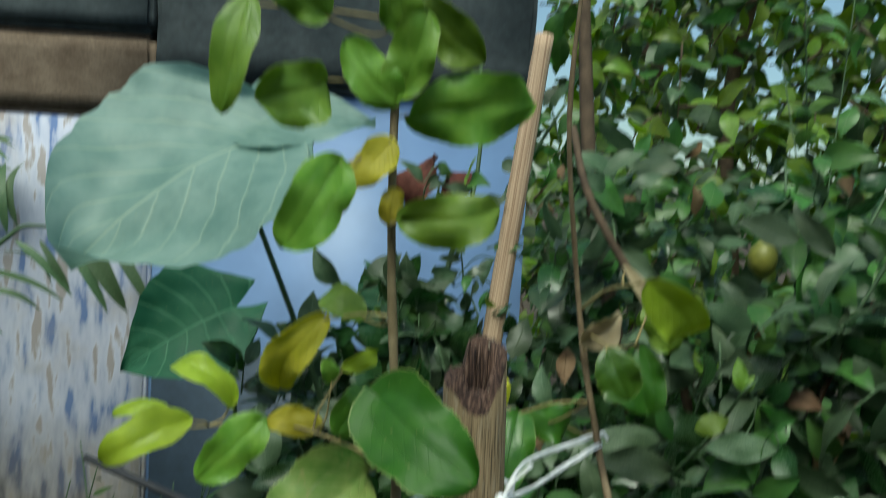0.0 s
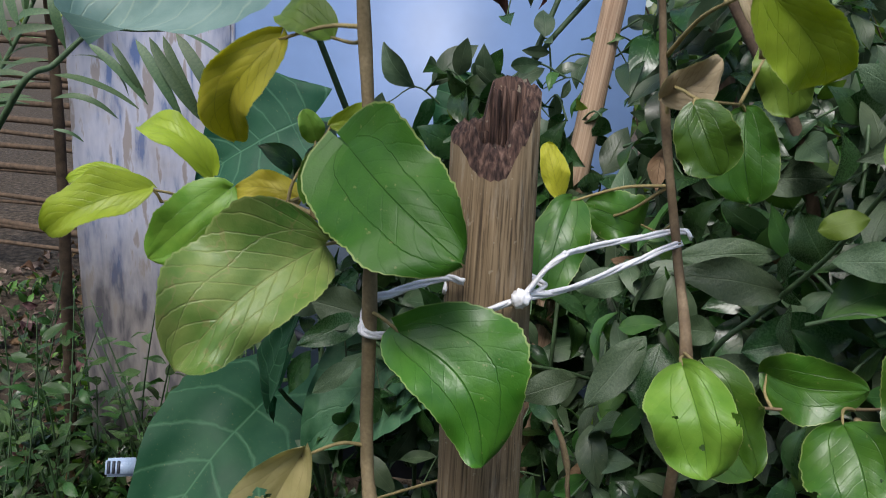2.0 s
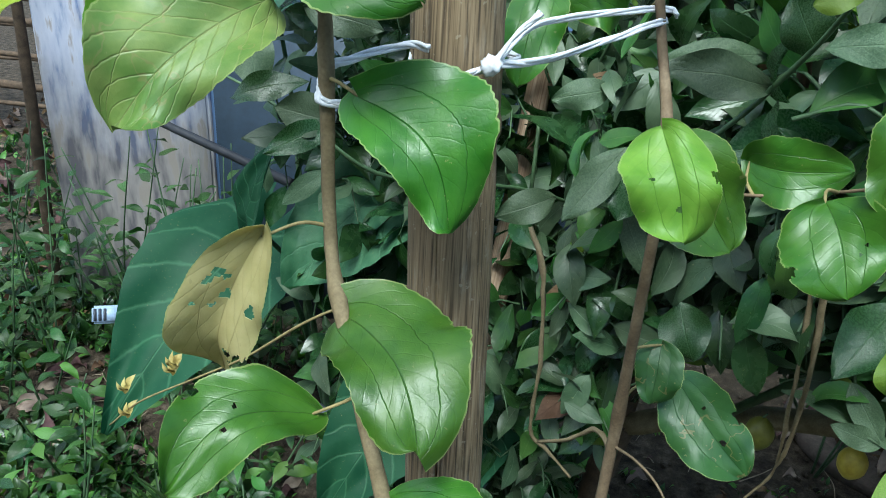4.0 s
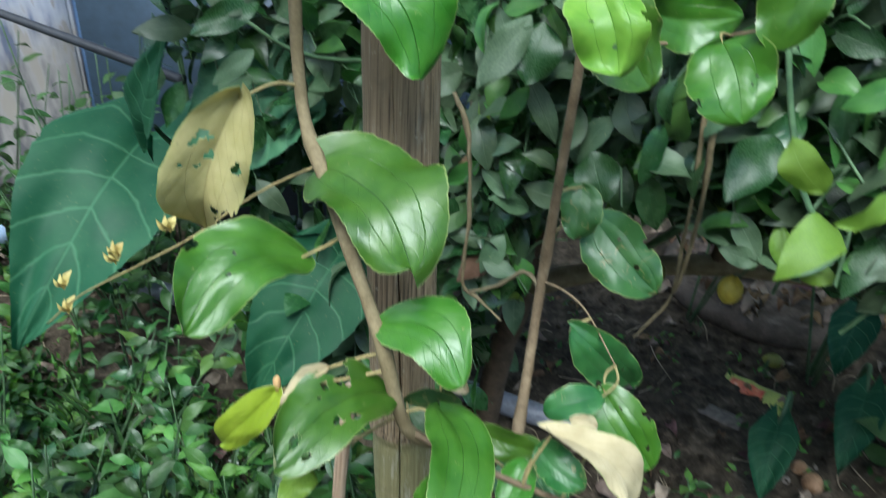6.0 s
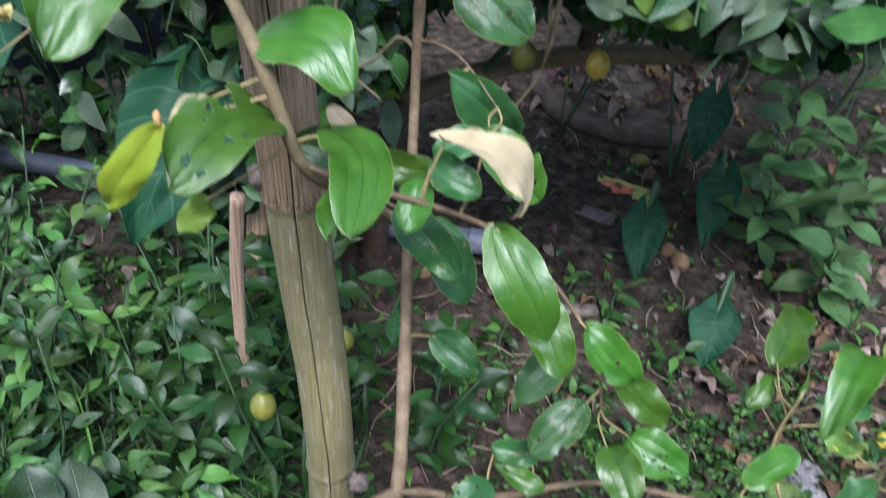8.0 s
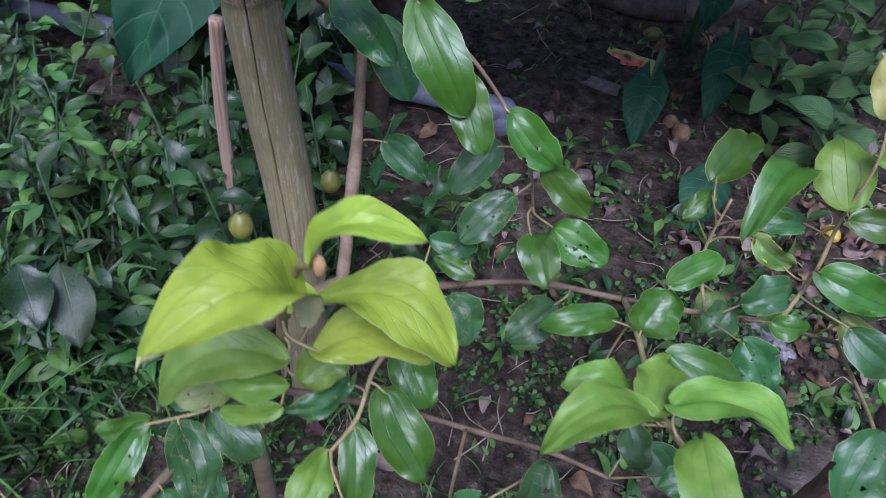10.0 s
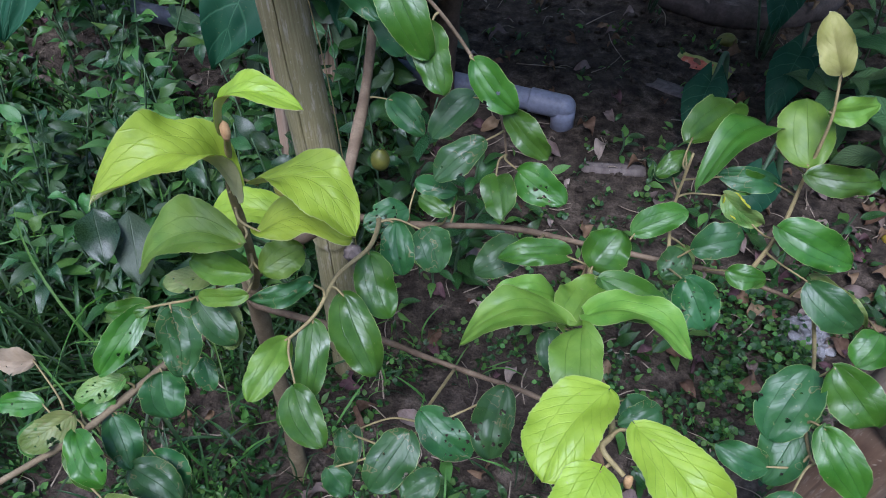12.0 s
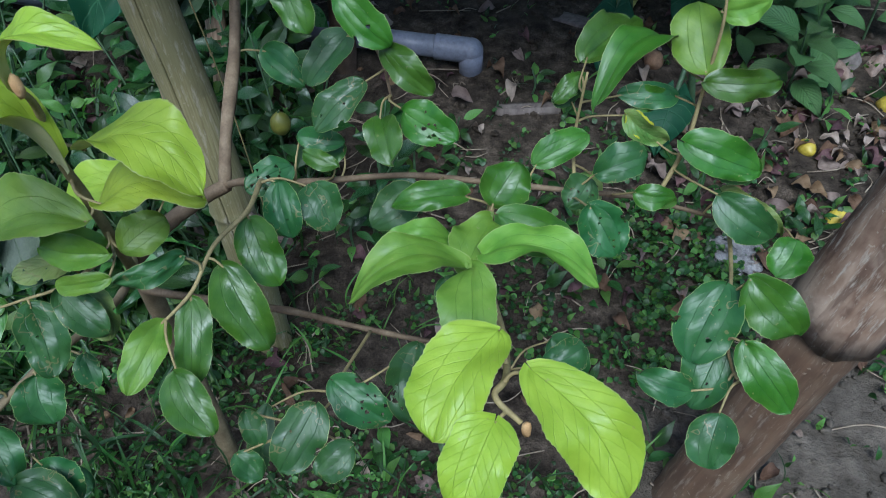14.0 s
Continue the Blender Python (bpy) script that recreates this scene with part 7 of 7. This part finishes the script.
def pole(name, label, category, a, b, r0, r1, material, knots=(), bends=0.0, group="", sides=18, rough=0.06):
    root = thing(name, label, category, (a[0], a[1], max(0.0, a[2])), group)
    off = -root.location
    p, q = Vector(a), Vector(b)
    pts = [p.lerp(q, i / 4) + Vector((bends * math.sin(i * 1.9), 0, bends * math.cos(i * 2.3))) for i in range(5)]
    bm = bmesh.new()
    tube(bm, [v + off for v in smooth_line(pts, 14)], r0, r1, sides, knots, rough)
    ob = part("shaft", bm, material, root)
    # fibres run along the shaft
    axis = (q - p).to_track_quat("Z", "Y").to_matrix().to_4x4()
    ob.data.transform(axis.inverted())
    ob.matrix_local = axis
    return root


pole("leaning_pole", "peeled tan wooden pole leaning behind the stake", "pole", (-0.30, 1.10, -0.02), (-0.205, 1.42, 1.78), 0.0215, 0.0185, POLE, bends=0.004)
log = pole("bamboo_log", "thick brown bamboo log with a pale dry sheath", "log", (0.692, 0.414, -0.036), (0.903, 0.543, 0.968), 0.0455, 0.0445, LOG, [(0.41, 0.06)], 0.002, sides=28)


def log_sheath(a, b):
    """The dry sheath round the upper part of the log, with a ragged pale rim."""
    p, q = Vector(a), Vector(b)
    axis = (q - p).to_track_quat("Z", "Y").to_matrix().to_4x4()
    bm = bmesh.new()
    n, length, rows = 40, (q - p).length, []
    for j in range(15):
        f = j / 14
        row = []
        for k in range(n):
            t = 2 * math.pi * k / n
            rag = 0.020 * noise.noise(Vector((math.cos(t) * 2, math.sin(t) * 2, 0))) + 0.008 * noise.noise(Vector((math.cos(t) * 7, math.sin(t) * 7, 3)))
            r = 0.0495 + 0.006 * math.exp(-f * 12) + 0.004 * noise.noise(Vector((math.cos(t) * 2, math.sin(t) * 2, f * 6)))
            row.append(bm.verts.new((r * math.cos(t), r * math.sin(t), rag * (1 - f) + f * length)))
        rows.append(row)
    lip = [bm.verts.new((v.co.x * 0.86, v.co.y * 0.86, v.co.z + 0.004)) for v in rows[0]]
    rows.insert(0, lip)
    for x, y in zip(rows, rows[1:]):
        for k in range(n):
            f = bm.faces.new((x[k], x[(k + 1) % n], y[(k + 1) % n], y[k]))
            f.material_index = 1 if x is lip else 0
    ob = part("sheath", bm, [SHEATH, PALE_FIBRE], log, "pale dry culm sheath")
    ob.matrix_local = Matrix.Translation(p - log.location) @ axis


log_sheath((0.785, 0.470, 0.407), (0.903, 0.543, 0.968))
pole("iron_rod", "dark iron rod leaning against the pillar", "rod", (-1.184, 1.263, 0.818), (-0.729, 1.251, 0.754), 0.0085, 0.010, BLACK_ROD)
pole("garden_stick", "pale brown broken stick standing in the soil", "stick", (-0.190, 0.775, -0.02), (-0.142, 0.76, 0.605), 0.0105, 0.0095, POLE, bends=0.005)
pole("fallen_stick", "short dark stick lying on soil", "stick", (0.63, 1.03, 0.012), (0.73, 1.20, 0.02), 0.009, 0.006, DARK_BARK, bends=0.004)


def creeper(label, runs):
    """Thin dry stems: each run is a line with its first and last radius."""
    root = thing("dead_creeper", label, "creeper", runs[0][0][0])
    off = -root.location
    for pts, r0, r1 in runs:
        bm = bmesh.new()
        tube(bm, [Vector(p) + off for p in smooth_line(pts, 7)], r0, r1, 7, [(q, 0.35) for q in (0.2, 0.45, 0.75)], 0.9)
        part("stem", bm, BARK, root)


creeper("thin dead brown creeper stem hanging beside the stake", [([(-0.022, 0.755, 1.022), (-0.004, 0.75, 0.985), (0.004, 0.75, 0.90), (0.003, 0.75, 0.812), (0.022, 0.75, 0.795), (0.050, 0.75, 0.773)], 0.0024, 0.0014), ([(0.012, 0.75, 0.80), (0.045, 0.74, 0.825), (0.075, 0.72, 0.862), (0.100, 0.690, 0.865)], 0.0018, 0.0024)])
creeper("torn dry brown stalk hanging below the lemon leaves", [([(0.215, 0.80, 1.08), (0.226, 0.82, 0.94), (0.228, 0.85, 0.87), (0.226, 0.87, 0.80), (0.222, 0.88, 0.775)], 0.0030, 0.0013), ([(0.205, 0.805, 1.07), (0.216, 0.82, 0.94), (0.219, 0.85, 0.86), (0.222, 0.88, 0.78), (0.215, 0.89, 0.745), (0.190, 0.88, 0.70)], 0.0024, 0.0010)])


def slab(name, at, size, yaw, material, label, category, tilt=0.0, rough=0.003, bevel=0.004):
    bm = box_bm(*size, bevel)
    bmesh.ops.subdivide_edges(bm, edges=[e for e in bm.edges if e.calc_length() > 0.02], cuts=3, use_grid_fill=True)
    for v in bm.verts:
        v.co += noise.noise_vector(v.co * 25) * rough
    ob = part(name, bm, material)
    ob.matrix_world = pose(*at, tilt, 0, yaw)
    return tagged(ob, label, category)


slab("plank", (0.352, 1.236, 0.01), (0.14, 0.032, 0.024), 14, PLANK, "short grey weathered plank lying on soil", "plank")
slab("plank", (0.386, 1.60, 0.006), (0.16, 0.055, 0.018), -14, PLANK, "flat grey plank half sunk in soil", "plank")
slab("plank", (-0.190, 0.705, -0.02), (0.020, 0.010, 0.16), 10, PLANK, "grey split plank standing in soil", "plank")
slab("plank", (-0.165, 0.708, -0.02), (0.016, 0.010, 0.18), 16, PLANK, "grey split plank standing in soil", "plank")
slab("brick", (-2.16, 1.86, 0.02), (0.20, 0.10, 0.08), 40, BRICK, "broken old red brick on the soil", "brick", 12, 0.008)


def stone(at, s, yaw, seed, label, squash=(1, 0.7, 0.6), material=STONE):
    bm = bmesh.new()
    bmesh.ops.create_icosphere(bm, subdivisions=3, radius=s)
    for v in bm.verts:
        v.co = Vector((v.co.x * squash[0], v.co.y * squash[1], v.co.z * squash[2])) * (1 + 0.35 * noise.noise(v.co * 1.2 / s + Vector((seed, 0, 0))))
    ob = part("stone", bm, material)
    ob.matrix_world = pose(*at, 0, 0, yaw)
    return tagged(ob, label, "stone", "stones")


GREY_STONE = "pale grey broken stone on bare soil"
stone((1.040, 1.53, 0.022), 0.040, 70, 1, GREY_STONE, (1.3, 0.6, 0.7))
stone((1.125, 1.545, 0.024), 0.038, 20, 2, GREY_STONE)
stone((1.02, 0.92, 0.015), 0.05, 40, 3, GREY_STONE, (1.4, 0.5, 0.5))
stone((0.60, 1.50, 0.012), 0.018, 10, 4, GREY_STONE)
stone((1.017, 1.490, 0.018), 0.036, 20, 21, "pale brown broken brick lump on the soil", (0.6, 1.3, 0.6), BRICK_LUMP)
stone((1.095, 1.522, 0.018), 0.034, -25, 22, "pale brown broken brick lump on the soil", (0.6, 1.3, 0.6), BRICK_LUMP)
for i in range(14):
    r = random.Random(200 + i)
    stone((r.uniform(0.1, 1.3), r.uniform(0.5, 1.9), 0.010), r.uniform(0.008, 0.018), r.uniform(0, 180), i, "small pebble half sunk in the soil")


def fallen(at, s, material, label, turn):
    ob = part("fallen_fruit", lemon_bm(s, at[0] * 31), material)
    ob.matrix_world = pose(*at, *turn)
    return tagged(ob, label, "fruit", "fallen fruit")


fallen((0.610, 1.450, 0.028), 0.026, BALL_BROWN, "round brown rotting fruit lying on soil", (70, 10, 0))
fallen((0.585, 1.49, 0.024), 0.020, BALL_BROWN, "round brown rotting fruit lying on soil", (30, 10, 0))
fallen((0.265, 0.975, 0.022), 0.020, BALL_BROWN, "wrinkled brown fruit lying on soil", (40, 30, 0))
fallen((0.530, 1.86, 0.022), 0.024, LEMON_GREEN, "green lemon lying on dark soil", (80, 0, 80))
fallen((1.105, 1.370, 0.026), 0.026, LEMON_RIPE, "ripe yellow lemon lying on soil", (75, 0, 60))
fallen((0.925, 1.210, 0.022), 0.021, LEMON_RIPE, "ripe yellow lemon lying on soil", (80, 0, 20))
fallen((0.965, 1.02, 0.022), 0.020, LEMON_RIPE, "ripe yellow lemon lying on soil", (80, 0, 120))


def wrapper(name, at, size, yaw, back, front, label, seed):
    root = thing(name, label, "wrapper", at)
    root.rotation_euler = (radians(16), radians(-4), radians(yaw))
    for nm, sx, sy, z, mat in (("foil", 1.0, 1.0, 0.0, back), ("printed_panel", 0.55, 0.62, 0.0015, front)):
        bm = bmesh.new()
        bmesh.ops.create_grid(bm, x_segments=14, y_segments=10, size=0.5)
        for v in bm.verts:
            x, y = v.co.x * size[0] * sx - (0.12 * size[0] if sx < 1 else 0), v.co.y * size[1] * sy
            v.co = Vector((x, y, 0.012 + z + 0.006 * noise.noise(Vector((x * 45 + seed, y * 45, 0)))))
        ex = bmesh.ops.extrude_face_region(bm, geom=bm.faces[:])
        for v in (g for g in ex["geom"] if isinstance(g, bmesh.types.BMVert)):
            v.co.z += 0.0008
        part(nm, bm, mat, root)


wrapper("snack_wrapper", (0.485, 1.71, 0.012), (0.155, 0.062), -22, FOIL_GREEN, FOIL_RED, "crumpled green snack wrapper with a red panel on soil", 1)
wrapper("snack_wrapper", (0.785, 1.75, 0.012), (0.07, 0.075), 10, FOIL_RED, STRING, "crumpled red and white wrapper among leaves", 2)


def clip_label():
    root = thing("plastic_clip", "pale blue and white plastic clip lying in the weeds", "clip", (-1.49, 1.34, 0.165))
    root.rotation_euler = (radians(60), 0, radians(40))
    part("body", box_bm(0.085, 0.05, 0.014, 0.006), LABEL_BLUE, root)
    for i in range(3):
        ob = part("slot", box_bm(0.008, 0.034, 0.004, 0.001), DARK_PRINT, root, "dark slot")
        ob.location = (-0.032 + 0.013 * i, 0, 0.0125)


clip_label()


def crumpled_bag():
    bm = bmesh.new()
    bmesh.ops.create_icosphere(bm, subdivisions=5, radius=0.055)
    for v in bm.verts:
        n1 = abs(noise.noise(v.co * 38)) + 0.6 * abs(noise.noise(v.co * 90))
        v.co = Vector((v.co.x, v.co.y * 0.9, max(v.co.z, -0.03) * 0.55)) * (0.75 + 0.55 * n1)
    ob = part("plastic_bag", bm, POLY)
    ob.location = (0.775, 0.895, 0.018)
    tagged(ob, "crumpled dirty clear plastic bag on soil", "bag")


crumpled_bag()


def well_ring():
    root = thing("concrete_ring", "worn round concrete slab lying low behind the bed", "slab", (0.51, 2.21, -0.065))
    bm = bmesh.new()
    n = 48
    prof = [(0.0, 0.135), (0.22, 0.14), (0.285, 0.14), (0.31, 0.128), (0.315, 0.095), (0.30, 0.075), (0.26, 0.07), (0.0, 0.07)]
    rings = [[bm.verts.new((r * math.cos(a) * (1 + 0.03 * noise.noise(Vector((a * 2, r * 4, 0)))), r * 0.9 * math.sin(a), z + 0.005 * noise.noise(Vector((a * 3, r * 9, 1))))) for a in (2 * math.pi * k / n for k in range(n))] for r, z in prof]
    for i, (a, b) in enumerate(zip(rings, rings[1:])):
        for k in range(n):
            bm.faces.new((a[k], a[(k + 1) % n], b[(k + 1) % n], b[k])).material_index = 0 if i < 2 else 1
    bmesh.ops.remove_doubles(bm, verts=bm.verts, dist=0.0005)
    bmesh.ops.recalc_face_normals(bm, faces=bm.faces)
    part("slab", bm, [SLAB_TOP, RING], root)
    bm = bmesh.new()
    tube(bm, [Vector((0, 0, z)) for z in (-0.03, 0.02, 0.072)], 0.22, 0.25, 36)
    part("foot", bm, BEAM, root, "dark foot of the slab")


well_ring()


def flower_shoot():
    root = thing("yellow_flower_shoot", "thin shoot with small yellow-brown florets beside the tree", "flower", (-0.18, 0.60, 0))
    off = Vector((-(-0.18), -0.60, 0))
    pts = [(-0.06, 0.66, 1.00), (-0.144, 0.61, 0.959), (-0.225, 0.60, 0.892), (-0.292, 0.60, 0.843), (-0.389, 0.60, 0.773), (-0.448, 0.60, 0.716)]
    for line_pts in (pts, [(-0.052, 0.76, -0.02), (-0.055, 0.75, 0.50), (-0.06, 0.66, 1.00)]):
        bm = bmesh.new()
        tube(bm, smooth_line([Vector(p) + off for p in line_pts], 7), 0.0014, 0.0010, 6)
        part("stem", bm, TWIG, root)
    rnd = random.Random(8)
    for at in ((-0.407, 0.60, 0.750), (-0.404, 0.60, 0.784), (-0.325, 0.60, 0.838), (-0.318, 0.597, 0.850), (-0.250, 0.60, 0.895)):
        bm = bmesh.new()
        uvl = bm.loops.layers.uv.new("leaf")
        for k in range(5):
            a = k * 1.26
            d = Vector((math.cos(a) * 0.6, math.sin(a) * 0.6 - 0.2, 0.7))
            c = Vector(at) + off
            blade(bm, uvl, frame_of(c, c + d, 0, (0, -1, 0.2)), rnd.uniform(0.012, 0.018), 0.009, 0.2, 0.5, 0.05, 0, 3, 5, elliptic, k)
        part("floret", bm, FLOWER, root, "small yellow floret")


flower_shoot()


def hanging_dry_leaf():
    root = thing("dry_leaf", "curled red-brown dead leaf caught on a green shoot", "leaf", (-0.422, 1.448, 1.527))
    off = -root.location
    for k, (base, tip, w, turn) in enumerate((((-0.422, 1.448, 1.540), (-0.435, 1.407, 1.385), 0.072, 15), ((-0.424, 1.440, 1.52), (-0.378, 1.415, 1.415), 0.060, -35), ((-0.424, 1.444, 1.50), (-0.470, 1.430, 1.42), 0.045, 40))):
        bm = bmesh.new()
        uvl = bm.loops.layers.uv.new("leaf")
        blade(bm, uvl, Matrix.Translation(off) @ frame_of(base, tip, turn), (Vector(tip) - Vector(base)).length, w, 0.35, 0.5, 0.35, 0, 8, 14, elliptic, k + 3)
        part("blade", bm, DEAD_RED, root)


hanging_dry_leaf()


# ---- fence and trees beyond ----
def far_things():
    rnd = random.Random(51)
    fence = thing("bamboo_fence", "old brown split-bamboo fence behind the palm", "fence", (-3.0, 2.6, 0))
    for k in range(16):
        bm = bmesh.new()
        z = 0.15 + k * 0.075 + rnd.gauss(0, 0.015)
        tube(bm, smooth_line([(-1.3, -0.3, z), (0.0, 0.05, z + rnd.gauss(0, 0.03)), (1.2, 0.75, z + rnd.gauss(0, 0.02))], 6), rnd.uniform(0.010, 0.020), rnd.uniform(0.008, 0.016), 8, rough=0.2)
        part("slat", bm, DARK_BARK, fence)
    for x, y in ((-1.2, -0.32), (-0.1, 0.02), (1.0, 0.6)):
        bm = bmesh.new()
        tube(bm, smooth_line([(x, y + 0.06, -0.05), (x, y + 0.06, 0.8), (x + 0.03, y + 0.06, 1.75)], 5), 0.03, 0.025, 10, rough=0.2)
        part("post", bm, DARK_BARK, fence)
    for k, (x, y, h, r) in enumerate(((-1.98, 1.50, 2.6, 0.020), (2.2, 4.2, 3.6, 0.10), (0.9, 3.6, 3.2, 0.07), (3.4, 3.2, 3.4, 0.09), (-0.4, 4.4, 3.6, 0.10), (-4.2, 4.4, 4.0, 0.10), (0.08, 3.58, 2.5, 0.05))):
        root = thing("garden_tree", "leafy garden tree standing beyond the bed", "tree", (x, y, 0), "trees beyond the bed")
        bm = bmesh.new()
        tube(bm, smooth_line([(0, 0, -0.1), (0.03, 0.02, h * 0.4), (-0.05, 0.05, h * 0.75), (0.05, 0, h)], 6), r, r * 0.4, 10, rough=0.2)
        part("trunk", bm, DARK_BARK, root)
        if k == 0:
            continue
        pieces, tw = [], bmesh.new()
        for _ in range(300):
            at = Vector((rnd.gauss(0, 0.62), rnd.gauss(0, 0.5), h * rnd.uniform(0.12, 1.05)))
            line, lv = spray(rnd, at, (rnd.gauss(0, 1), rnd.gauss(0, 1), rnd.gauss(0.2, 0.6)), 0.25, 0.13, 7, 0.5)
            tube(tw, line, 0.005, 0.002, 4, cap=False)
            for c, tip, s in lv:
                pieces.append((rnd.choice(CITRUS_SHEETS), scaled(face_pose(rnd, c, tip, s), s)))
        tagged(part("twig_mass", tw, DARK_BARK, root), kind="stuff")
        o = new("crown", mesh_of("crown", pieces, [CITRUS_MID, CITRUS_YOUNG, CITRUS], [rnd.choice((0, 1, 1, 2)) for _ in pieces]))
        o.parent = root
        tagged(o, kind="stuff")


far_things()
